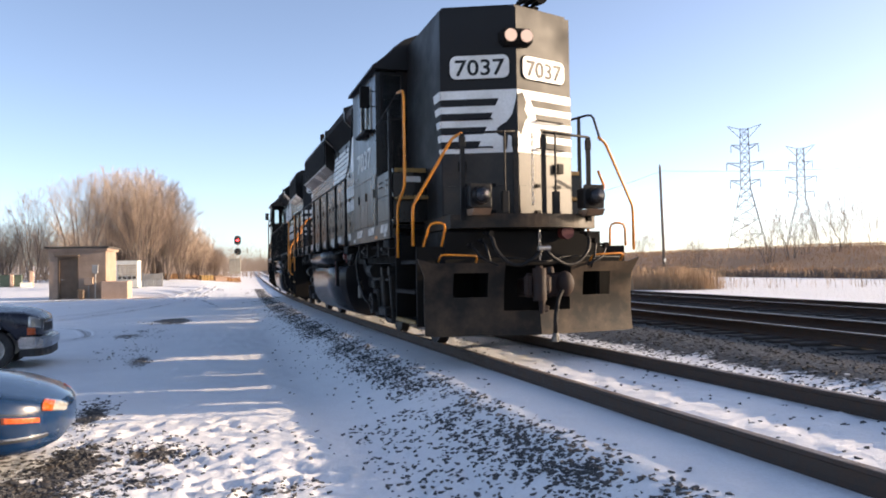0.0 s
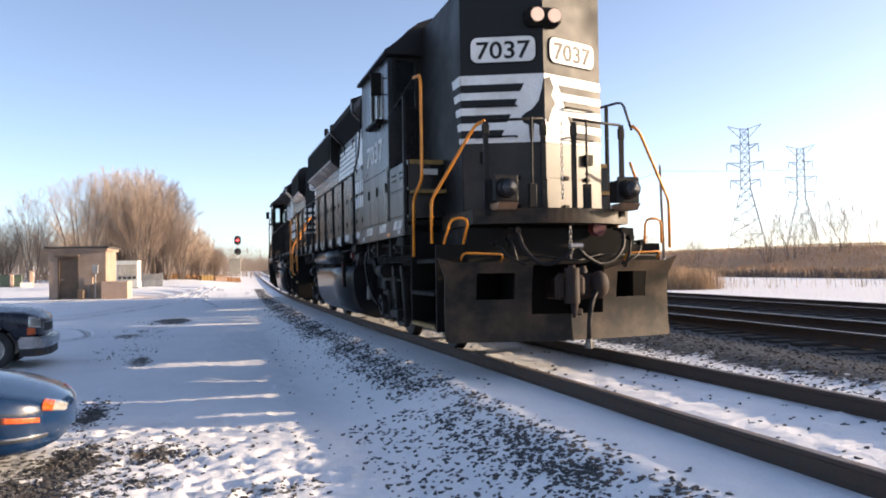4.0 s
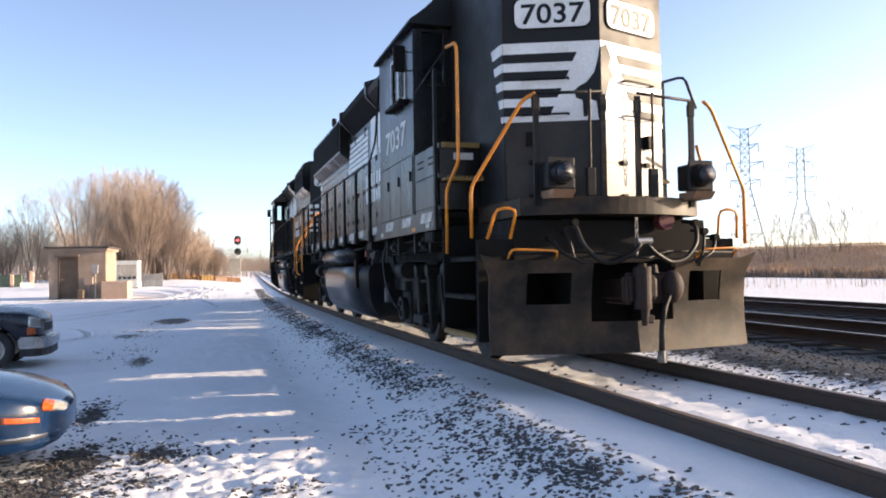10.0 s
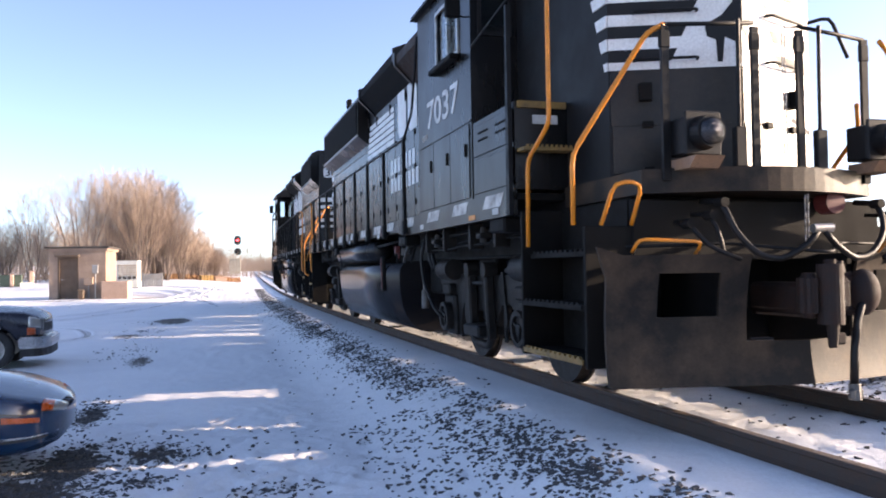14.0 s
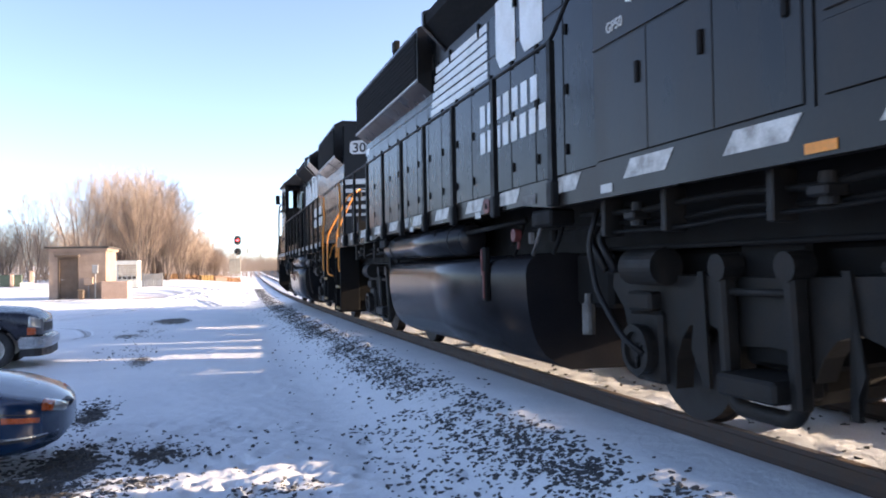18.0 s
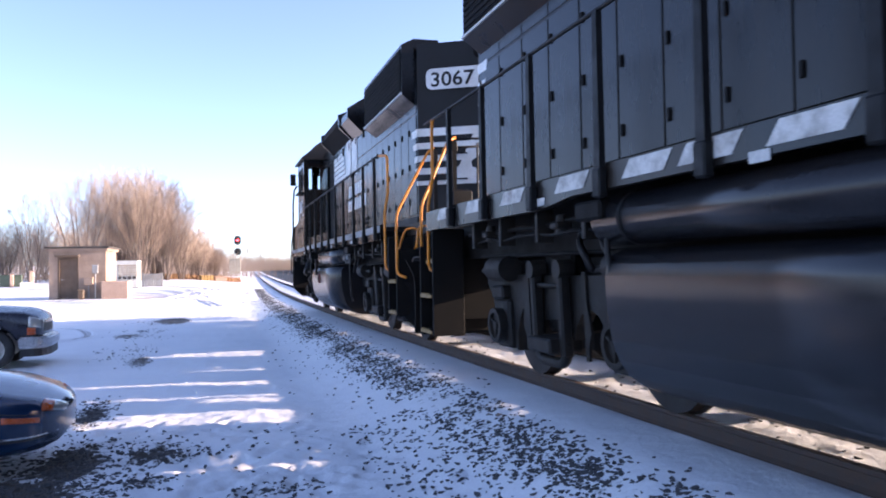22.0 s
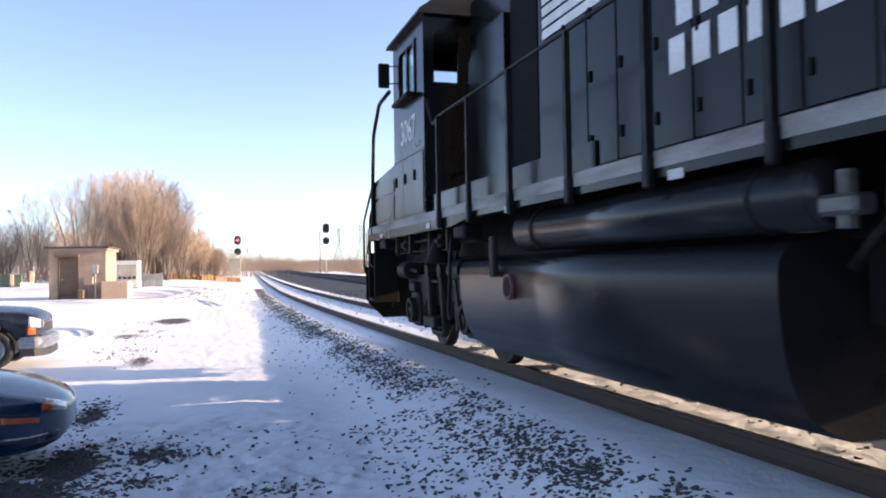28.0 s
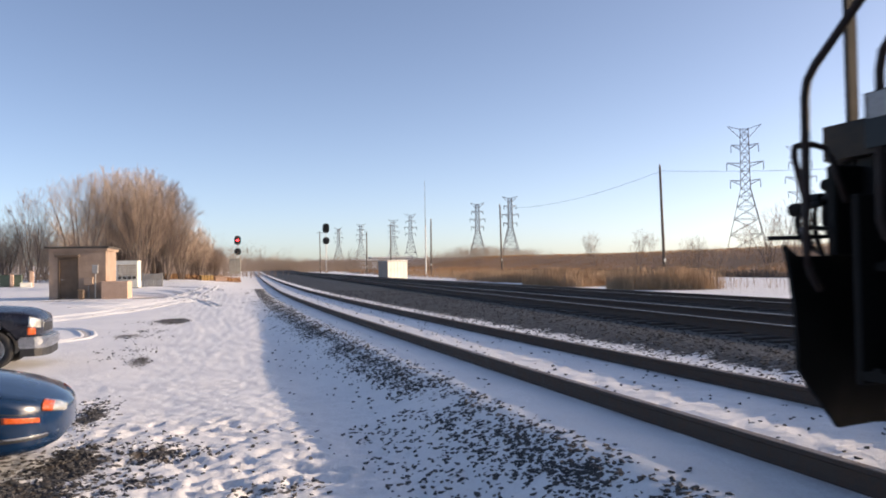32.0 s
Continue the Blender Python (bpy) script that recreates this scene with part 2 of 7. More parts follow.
cab_inside = surface("cab_inside_green", (0.06, 0.08, 0.075), 0.7)
label_white = surface("small_plate", (0.5, 0.49, 0.46), 0.5, scale=20)
lamp_glow = plain_glow("burning_lamp_lens", (1.0, 0.6, 0.3), 0.55)
lens_lit = plain_glow("lit_lamp_lens", (0.42, 0.3, 0.25), 0.5)
lens_off, _nt, _b = nodes("lamp_lens")
_b.inputs["Base Color"].default_value, _b.inputs["Roughness"].default_value, _b.inputs["Metallic"].default_value = (0.06, 0.062, 0.068, 1), 0.12, 0.95
bump(_nt, _b, noise_tex(_nt, 55).outputs["Fac"], 0.7, 0.02)
cab_glass = glass("cab_glass", (0.75, 0.85, 0.85))

PIVOT_A, PIVOT_B, LENGTH, COUPLED = 3.75, 13.65, 17.03, 17.58
wheelsets = []
bogie_parts = []


def wall(bm, axis, at, thick, u0, u1, v0, v1, holes=()):
    """A plate across axis at that place, with rectangular holes (u0, u1, v0, v1) that go through it."""
    us = sorted({u0, u1, *[h[0] for h in holes], *[h[1] for h in holes]})
    vs = sorted({v0, v1, *[h[2] for h in holes], *[h[3] for h in holes]})
    def pt(u, v, w):
        return {"x": (w, u, v), "y": (u, w, v), "z": (u, v, w)}[axis]
    cells = [(i, j) for i in range(len(us) - 1) for j in range(len(vs) - 1)
             if not any(h[0] - 1e-6 <= us[i] and us[i + 1] <= h[1] + 1e-6 and h[2] - 1e-6 <= vs[j] and vs[j + 1] <= h[3] + 1e-6 for h in holes)]
    vert = {}
    def v(i, j, k):
        if (i, j, k) not in vert:
            vert[i, j, k] = bm.verts.new(pt(us[i], vs[j], at + k * thick))
        return vert[i, j, k]
    fs = []
    for i, j in cells:
        fs.append(bm.faces.new((v(i, j, 0), v(i + 1, j, 0), v(i + 1, j + 1, 0), v(i, j + 1, 0))))
        fs.append(bm.faces.new((v(i, j, 1), v(i, j + 1, 1), v(i + 1, j + 1, 1), v(i + 1, j, 1))))
        for di, dj, a, b in ((-1, 0, (i, j), (i, j + 1)), (1, 0, (i + 1, j + 1), (i + 1, j)), (0, -1, (i + 1, j), (i, j)), (0, 1, (i, j + 1), (i + 1, j + 1))):
            if (i + di, j + dj) not in cells:
                fs.append(bm.faces.new((v(*a, 0), v(*b, 0), v(*b, 1), v(*a, 1))))
    bmesh.ops.recalc_face_normals(bm, faces=fs)


def lettering(text, size, m, parent, material, name="numeral", label="", width=None):
    """Raised letters of the built-in font, as a mesh; m puts their lower left corner."""
    cu = bpy.data.curves.new(name, "FONT")
    cu.body, cu.size, cu.extrude, cu.offset, cu.resolution_u = text, size, 0.003, 0.004 * size / 0.3, 3
    tmp = new("tmp_text", cu)
    bpy.context.view_layer.update()
    me = bpy.data.meshes.new_from_object(tmp.evaluated_get(bpy.context.evaluated_depsgraph_get()))
    bpy.data.objects.remove(tmp)
    if width:
        w = max(v.co.x for v in me.vertices)
        for v in me.vertices:
            v.co.x *= width / w
    bm = bmesh.new()
    bm.from_mesh(me)
    bpy.data.meshes.remove(me)
    left, glyphs = set(bm.verts), []
    while left:
        seed, group = [left.pop()], []
        while seed:
            v = seed.pop()
            group.append(v)
            for e in v.link_edges:
                w = e.other_vert(v)
                if w in left:
                    left.remove(w)
                    seed.append(w)
        glyphs.append(group)
    glyphs.sort(key=lambda g: min(v.co.x for v in g))
    for group in glyphs:
        ids = {v: i for i, v in enumerate(group)}
        faces = {f for v in group for f in v.link_faces}
        one = mesh_of(name, [tuple(v.co) for v in group], [[ids[v] for v in f.verts] for f in faces], material)
        ob = new(name, one)
        ob.parent, ob.matrix_basis = parent, m
        if label:
            ob["label"] = label
    bm.free()


def plate_on_side(name, pts, x, side, material, parent, label="", thick=0.004):
    """A thin painted shape on a side wall: pts are (along, up)."""
    bm = bmesh.new()
    prism(bm, pts, "x", side * x, side * (x + thick))
    return part(name, bm, material, parent, label)


FACET_DEPTH = {1: 0.4, -1: 0.6}       # how far a hood end's ridge stands out before its corners


def facet_place(end_y, sgn, side):
    """From a hood end's facet (across from the ridge, up, out of it) to the engine's space."""
    a = math.atan2(FACET_DEPTH[sgn], 0.98)
    wide = math.hypot(FACET_DEPTH[sgn], 0.98) / 1.058
    def place(u, z, w):
        u *= wide
        return (side * (u * math.cos(a) + w * math.sin(a)), end_y + sgn * (u * math.sin(a) - w * math.cos(a)), z)
    return place


def facet_shape(name, pts, end_y, sgn, side, material, parent, lift=0.003, thick=0.004, label=""):
    bm = bmesh.new()
    place = facet_place(end_y, sgn, side)
    lo = [bm.verts.new(place(u, z, lift)) for u, z in pts]
    hi = [bm.verts.new(place(u, z, lift + thick)) for u, z in pts]
    n = len(pts)
    fs = [bm.faces.new(lo), bm.faces.new(hi[::-1])] + [bm.faces.new((lo[i], hi[i], hi[(i + 1) % n], lo[(i + 1) % n])) for i in range(n)]
    bmesh.ops.recalc_face_normals(bm, faces=fs)
    return part(name, bm, material, parent, label)


def rounded(u0, u1, z0, z1, r, n=4):
    out = []
    for cx, cz, a0 in ((u1 - r, z1 - r, 0), (u0 + r, z1 - r, 90), (u0 + r, z0 + r, 180), (u1 - r, z0 + r, 270)):
        out += [(cx + r * math.cos(radians(a0 + 90 * k / n)), cz + r * math.sin(radians(a0 + 90 * k / n))) for k in range(n + 1)]
    return out


def hood_end_dress(root, hood, end_y, sgn, number, low_white, board_z, lamps_lit, gap=0.0):
    """Number boards, painted stripes, emblem, head lamps and grab irons of a hood end."""
    for side in (-1, 1):
        board = facet_shape("number_board", rounded(0.1, 0.92, board_z - 0.15, board_z + 0.17, 0.09), end_y, sgn, side, white_paint, root, 0.004, 0.02, "white number board with rounded corners")
        facet_shape("board_rim", rounded(0.085, 0.935, board_z - 0.165, board_z + 0.185, 0.095), end_y, sgn, side, grime, board, 0.002, 0.008)
        # numerals run from the viewer's left to right
        left_to_right = side * sgn
        place = facet_place(end_y, sgn, side)
        a = Vector(place(0.86 if left_to_right < 0 else 0.16, board_z - 0.105, 0.027))
        e = (Vector(place(0.16, 0, 0)) - Vector(place(0.86, 0, 0))).normalized() * (1 if left_to_right < 0 else -1)
        up = Vector((0, 0, 1))
        m = Matrix((e, up, e.cross(up))).transposed().to_4x4()
        m.translation = a
        lettering(number, 0.31, m, board, loco_black, "numeral", width=0.7)
        # white band with dark stripes, and the emblem across the ridge
        z0, z1 = low_white, low_white + 0.87
        facet_shape("white_band", [(0.0, z0), (1.055, z0 + 0.0), (1.055, z1), (0.0, z1)], end_y, sgn, side, white_paint, root, 0.001, 0.004)
        for k in range(4):
            zc = z1 - 0.17 - 0.195 * k
            inner = 0.27 + 0.085 * k
            facet_shape("dark_stripe", [(inner + 0.03, zc - 0.05), (1.057, zc - 0.05), (1.057, zc + 0.05), (inner - 0.02, zc + 0.05)], end_y, sgn, side, loco_black, root, 0.003, 0.005)
        facet_shape("emblem", [(0.0, z0 + 0.02), (0.03, z0 + 0.02), (0.05, z0 + 0.2), (0.13, z0 + 0.24), (0.15, z0 + 0.04), (0.19, z0 + 0.04), (0.2, z0 + 0.22), (0.27, z0 + 0.25), (0.285, z0 + 0.33), (0.24, z0 + 0.37), (0.15, z0 + 0.42), (0.07, z0 + 0.52), (0.03, z0 + 0.66), (0.0, z0 + 0.82)] if side * sgn < 0 else
                    [(0.0, z0 + 0.3), (0.06, z0 + 0.24), (0.13, z0 + 0.42), (0.2, z0 + 0.5), (0.13, z0 + 0.6), (0.17, z0 + 0.7), (0.1, z0 + 0.84), (0.0, z0 + 0.8)], end_y, sgn, side, loco_black, root, 0.004, 0.006, "black emblem painted on the nose")
        corner = end_y + sgn * FACET_DEPTH[sgn]
        for k in range(5):            # the white band runs on round the corner, cut off on a slant
            za = z1 - 0.12 - 0.195 * k if k < 4 else z0
            zb = z1 if k == 0 else z1 - 0.22 - 0.195 * (k - 1)
            ra, rb = (0.3 * (z - z0) / 0.87 + 0.04 for z in (za, zb))
            plate_on_side("band_end", [(corner, za), (corner + sgn * ra, za), (corner + sgn * rb, zb), (corner, zb)], 0.981, side, white_paint, root, thick=0.012)
        for zc in (z0 + 0.46, z0 + 0.07):
            bm = bmesh.new()
            tube(bm, [place(0.35, zc, 0.0), place(0.35, zc, 0.07), place(0.85, zc, 0.07), place(0.85, zc, 0.0)], 0.012, 6)
            part("grab_iron", bm, rail_grey, root)
    lamp = part("headlight", boxes((-0.24, 0.24, end_y - sgn * 0.1, end_y + sgn * 0.12, board_z + 0.28, board_z + 0.52), bevel=0.06), grime, root, "twin sealed-beam headlight in a dark housing")
    for dx in (-0.115, 0.115):
        bm = bmesh.new()
        cyl(bm, (dx, end_y - sgn * 0.09, board_z + 0.4), (dx, end_y - sgn * 0.125, board_z + 0.4), 0.085, n=20)
        part("lens", bm, lens_lit if lamps_lit else lens_off, lamp, "glowing round lamp" if lamps_lit else "")


def end_gear(root, y0, sgn, rails, front, well, start=0.44, inset=0.0, posts=0.3, rail_a=None, rail_b=None, treads=(0.44, 0.84, 1.24)):
    """Pilot, plough, coupler, steps and rails at an engine's end; y0 is the plough's face and sgn points into the engine."""
    trail = root is not lead_engine
    def Y(o):
        return y0 + sgn * o
    foot = treads[0] - 0.06
    # platform with a bowed edge
    inner = [(1.04 * k / 10, Y((0.06 if front else -0.04) + 0.36 * abs(k / 10) ** 2)) for k in range(-10, 11)] + [(1.04, Y(1.75)), (-1.04, Y(1.75))]
    bm = bmesh.new()
    prism(bm, inner, "z", 1.66, 1.84)
    part("platform", bm, plough_paint, root)
    part("end_plate", boxes((-1.12, 1.12, Y(0.42), Y(0.48), 1.16, 1.62), bevel=0.008), grime, root)
    for side in (-1, 1):              # cheeks of the dark pocket behind the coupler
        part("draft_cheek", boxes((side * 0.5, side * 0.54, Y(0.1), Y(1.0), 0.5, 1.2)), grime, root)
    part("draft_pocket", boxes((-1.1, 1.1, Y(1.0), Y(1.06), 0.5, 1.3)), grime, root)
    # plough: two curved wings with a gap for the coupler and two windows
    xs = [0.0, 0.22, 0.46, 0.66, 0.9, 1.1, 1.28, 1.46]
    zs = [0.3, 0.36, 0.46, 0.6, 0.76, 0.92, 1.07, 1.16] if rails == "rust_and_shade" else [0.2, 0.3, 0.4, 0.5, 0.62, 0.76, 0.86, 0.94] if trail else [0.27, 0.36, 0.46, 0.58, 0.76, 0.92, 1.07, 1.2]
    xs = sorted(set(xs + [(a + b) / 2 for a, b in zip(xs, xs[1:])]))
    zs = sorted(set(zs + [(a + b) / 2 for a, b in zip(zs, zs[1:])]))
    def face(x, z, back):
        k = max(0.0, (z - 0.12) / 1.08)
        flare = 0.1 * max(0, k - 0.8) / 0.2
        if trail:
            x *= min(1.0, (1.14 + 1.07 * (z - zs[0])) / 1.46)   # lower corner cut back
        return (x + (flare if x > 1.4 and not trail else 0), Y(inset - 0.16 + 0.30 * x / 1.46 + 0.16 * k * (1 - k) * 2.2 + back), z + (0.06 * k if x > 1.4 else 0))
    for side in (-1, 1):
        bm = bmesh.new()
        vert = {}
        def v(i, j, b):
            if (i, j, b) not in vert:
                x, y, z = face(xs[i], zs[j], 0.025 * b)
                vert[i, j, b] = bm.verts.new((side * x, y, z))
            return vert[i, j, b]
        def solid(i, j):
            if not (0 <= i < len(xs) - 1 and 0 <= j < len(zs) - 1):
                return False
            x, z = (xs[i] + xs[i + 1]) / 2, (zs[j] + zs[j + 1]) / 2
            return not (x < 0.46 and z > 0.58) and not (not trail and 0.66 < x < 1.1 and 0.76 < z < 1.07)
        for i in range(len(xs) - 1):
            for j in range(len(zs) - 1):
                if solid(i, j):
                    bm.faces.new((v(i, j, 0), v(i + 1, j, 0), v(i + 1, j + 1, 0), v(i, j + 1, 0)))
                    bm.faces.new((v(i, j, 1), v(i, j + 1, 1), v(i + 1, j + 1, 1), v(i + 1, j, 1)))
                    for di, dj, a, b in ((-1, 0, (i, j), (i, j + 1)), (1, 0, (i + 1, j + 1), (i + 1, j)), (0, -1, (i + 1, j), (i, j)), (0, 1, (i, j + 1), (i + 1, j + 1))):
                        if not solid(i + di, j + dj):
                            bm.faces.new((v(*a, 0), v(*b, 0), v(*b, 1), v(*a, 1)))
        bmesh.ops.recalc_face_normals(bm, faces=bm.faces[:])
        for f in bm.faces:
            f.smooth = True
        for e in bm.edges:
            e.smooth = e.calc_face_angle(0.0) < 0.7
        # other blades get the dark underframe colour in place of shade from unbuilt gear
        part("plough_wing", bm, plough_paint if front else grime, root, "curved snow plough blade, worn and muddy", smooth=False)
        bm = bmesh.new()
        tube(bm, [(side * 0.8, Y(inset + 0.12), 1.2), (side * 0.8, Y(inset + 0.02), 1.29), (side * 1.28, Y(inset + 0.06), 1.31), (side * 1.28, Y(inset + 0.16), 1.22)], 0.013, 6)
        part("grab_bar", bm, dull_steel if trail else orange_paint, root)
        bm = bmesh.new()
        tube(bm, [(side * 1.44, Y(inset + 0.3), 1.42), (side * 1.38, Y(inset + 0.14 + (0.06 if front else 0)), 1.72), (side * 1.16, Y(inset + 0.14 + (0.06 if front else 0)), 1.72), (side * 1.2, Y(inset + 0.3), 1.42)], 0.016, 8)
        # brown loops: orange paint darkened in colour to stand for shade
        part("grab_loop", bm, orange_paint if rails != "rust_and_shade" else rust_and_shade, root)
        # step well: inner board, treads, end boards
        part("step_board", boxes((side * 1.08, side * 1.12, Y(start + 0.06), Y(well - 0.02), foot + 0.04, 1.62)), grime, root)
        part("step_side", boxes((side * 1.1, side * 1.5, Y(start), Y(start + 0.04), foot, 1.42), bevel=0.006), grime, root)
        part("step_side", boxes((side * 1.1, side * 1.5, Y(well - 0.02), Y(well + 0.02), foot, 1.62), bevel=0.006), grime, root)
        for z in treads:
            tread = part("step_tread", boxes((side * 1.12, side * (1.5 if z < 1 else 1.42), Y(start + 0.04), Y(well - 0.02), z - 0.03, z)), grime, root)
            bm = bmesh.new()
            edge = 1.5 if z < 1 else 1.42
            wall(bm, "x", side * edge, side * 0.012, min(Y(start + 0.06), Y(well - 0.04)), max(Y(start + 0.06), Y(well - 0.04)), z - 0.035, z + 0.004)
            for k in range(int((well - start - 0.16) / 0.09)):
                yy = Y(start + 0.11 + k * 0.09)
                box(bm, side * (edge - 0.01), side * (edge + 0.012), yy, yy + sgn * 0.045, z, z + 0.022)
            part("tread_edge", bm, tread_yellow if rails != "rust_and_shade" and (not front or z < 0.5) else grime, tread, "serrated yellow tread edge")
        # end handrails
        # brown rails: orange ones with the shade of that end painted in
        rail_mat = {"orange": orange_paint, "rust_and_shade": rust_and_shade}[rails]
        bm = bmesh.new()
        if front and side < 0:
            tube(bm, [(side * 1.5, Y(1.52), 1.3), (side * 1.5, Y(1.5), 2.04), (side * 1.5, Y(1.04), 2.28), (side * 1.5, Y(1.04), 3.5), (side * 1.5, Y(1.1), 3.6), (side * 1.48, Y(1.5), 3.66)], 0.02, 8)
        elif front:
            tube(bm, [(1.5, Y(1.6), 1.3), (1.5, Y(1.55), 1.8), (1.5, Y(1.0), 2.3), (1.3, Y(0.8), 2.5)], 0.02, 8)
        else:
            tube(bm, [(side * x, y, z) for x, y, z in rail_b], 0.02, 8)
        part("handrail", bm, rail_mat, root, "orange painted handrail" if rails == "orange" else "orange handrail coloured brown for its shade")
        if rails == "rust_and_shade":
            bm = bmesh.new()
            tube(bm, [(side * 1.52, 1.38, 1.7), (side * 1.52, 1.44, 2.6), (side * 1.53, 1.6, 3.3), (side * 1.54, 2.1, 3.7), (side * 1.52, 2.72, 3.76)], 0.03, 8)
            part("corner_stanchion", bm, rail_grey, root)
        if front and side < 0:
            bm = bmesh.new()
            tube(bm, [(side * 1.48, Y(1.5), 3.66), (side * 1.5, Y(2.98), 3.42)], 0.013, 6)
            part("rail_stay", bm, rail_grey, root)
        bm = bmesh.new()
        low = [(side * 1.3, Y(0.7), 1.1), (side * 1.47, Y(0.72), 1.12)] if not front else [(side * 1.49, Y(0.65), 1.44)]
        if rail_a:
            tube(bm, [(side * x, y, z) for x, y, z in rail_a], 0.02, 8)
        else:
            k = 1.18 if side > 0 and front else 1.02
            tube(bm, (low if side < 0 or not front else [(1.62, Y(0.4), 1.36)]) + [((1.62 if side > 0 and front else side * 1.49), Y(0.65 if side < 0 else 0.4), 1.97), (side * k, Y(0.34), 2.84), (side * (k - 0.12), Y(0.3), 2.9)], 0.02, 8)
        part("handrail", bm, rail_mat, root)
        bm = bmesh.new()
        tube(bm, [(side * 0.9, Y(posts), 2.9), (side * 0.2, Y(posts - 0.1), 2.93)], 0.017, 8)
        part("end_rail", bm, rail_grey, root)
        for px, py in ((0.9, posts), (0.2, posts - 0.1)):
            bm = bmesh.new()
            box(bm, side * (px - 0.03), side * (px + 0.03), Y(py - 0.015), Y(py + 0.015), 1.75, 2.9)
            box(bm, side * (px - 0.045), side * (px + 0.045), Y(py - 0.02), Y(py + 0.02), 2.72, 2.86, bevel=0.012)
            part("stanchion", bm, rail_grey, root)
        # jumper cable stand beside the gap
        bm = bmesh.new()
        cyl(bm, (side * 0.36, Y(0.18), 2.1), (side * 0.36, Y(0.17), 2.94), 0.016, n=8)
        box(bm, side * 0.31, side * 0.41, Y(0.15), Y(0.21), 1.84, 2.14, bevel=0.01)
        part("jumper_stand", bm, rail_grey, root)
        # ditch lamps on brackets
        lz, ly = (1.6, 0.3) if trail else (2.07, 0.0)
        lx = side * 0.8 + (0.08 if front else 0.0)
        lit = trail and not rails == "rust_and_shade"
        bm = boxes((lx - 0.15, lx + 0.15, Y(ly + 0.1), Y(ly + 0.13), lz - 0.16, lz + 0.16), (lx - 0.14, lx + 0.14, Y(ly + 0.13), Y(ly + 0.34), lz - 0.15, lz + 0.12), bevel=0.012)
        lamp = part("ditch_lamp", bm, loco_black, root, "boxed ditch lamp with round lens, switched on" if lit else "boxed ditch lamp with round lens")
        bm = bmesh.new()
        cyl(bm, (lx, Y(ly - 0.0), lz), (lx, Y(ly + 0.11), lz), 0.112, 0.125, n=24)
        part("lamp_bowl", bm, rail_grey, lamp)
        bm = bmesh.new()
        for q in range(4):            # domed glass
            a0, a1 = q / 4, (q + 1) / 4
            cyl(bm, (lx, Y(ly - 0.005 - 0.03 * math.sin(a0 * 1.57)), lz), (lx, Y(ly - 0.005 - 0.03 * math.sin(a1 * 1.57)), lz), 0.1 * math.cos(a0 * 1.5), 0.1 * math.cos(a1 * 1.5), n=24)
        part("lens", bm, lamp_glow if lit else lens_off, lamp, smooth=True)
        bm = bmesh.new()
        prism(bm, [(Y(ly + 0.02), lz - 0.17), (Y(ly + 0.34), lz - 0.17), (Y(ly + 0.34), lz - 0.25), (Y(ly + 0.1), lz - 0.25)], "x", lx - 0.12, lx + 0.12)
        part("lamp_bracket", bm, tan_box, lamp)
        # air hoses beside the coupler
        runs = [[(0.62, 0.3, 1.6), (0.61, 0.05, 1.57), (0.58, -0.04, 1.36), (0.44, -0.1, 1.19), (0.28, -0.14, 1.15), (0.1, -0.2, 1.26), (0.02, -0.21, 1.36)],
                [(0.84, 0.3, 1.44), (0.84, 0.12, 1.42), (0.76, 0.02, 1.26), (0.55, -0.06, 1.16)], [(0.7, 0.3, 1.5), (0.7, 0.06, 1.48), (0.66, 0.0, 1.3), (0.62, 0.02, 1.12)]]
        for k, run in enumerate(runs):
            bm = bmesh.new()
            tube(bm, [(side * x * (1.25 if side > 0 else 1.0), Y(y), z) for x, y, z in run], (0.023, 0.017, 0.015)[k], 10)
            hose_ = part("air_hose", bm, rubber, root, smooth=True)
            bm = bmesh.new()
            x, y, z = run[1]
            cyl(bm, (side * x * (1.25 if side > 0 else 1.0), Y(y + 0.06), z), (side * x * (1.25 if side > 0 else 1.0), Y(y - 0.03), z), 0.036, n=12)
            part("hose_clamp", bm, grime, hose_)
    bm = bmesh.new()
    cyl(bm, (-0.07, Y(-0.21), 1.37), (0.09, Y(-0.21), 1.375), 0.032, n=12)
    part("hose_tee", bm, bright_steel, root)
    # coupler with knuckle and lift rod
    bm = bmesh.new()
    box(bm, -0.12, 0.12, Y(-0.2), Y(0.45), 0.74, 0.99, bevel=0.03)
    prism(bm, [(-0.3, Y(-0.3)), (-0.36, Y(-0.42)), (-0.31, Y(-0.5)), (-0.22, Y(-0.44)), (-0.16, Y(-0.3)), (0.0, Y(-0.26)), (0.2, Y(-0.34)), (0.33, Y(-0.36)), (0.34, Y(-0.28)), (0.2, Y(-0.16)), (-0.18, Y(-0.16))], "z", 0.76, 1.06)
    bmesh.ops.bevel(bm, geom=[e for e in bm.edges if all(v.co.z > 1.05 or v.co.z < 0.77 for v in e.verts)], offset=0.035, segments=3, affect="EDGES")
    bmesh.ops.create_uvsphere(bm, u_segments=18, v_segments=10, radius=0.13, matrix=pose(0.24, Y(-0.32), 0.92) @ Matrix.Diagonal((0.9, 0.8, 1.25, 1)))
    for f in bm.faces:
        f.smooth = len(f.verts) < 5 and f.calc_area() < 0.004
    cyl(bm, (0.05, Y(-0.3), 1.06), (0.05, Y(-0.3), 1.14), 0.05, 0.035, n=12)
    coupler = part("coupler", bm, rust_and_shade, root, "rusty cast steel knuckle coupler")
    bm = bmesh.new()
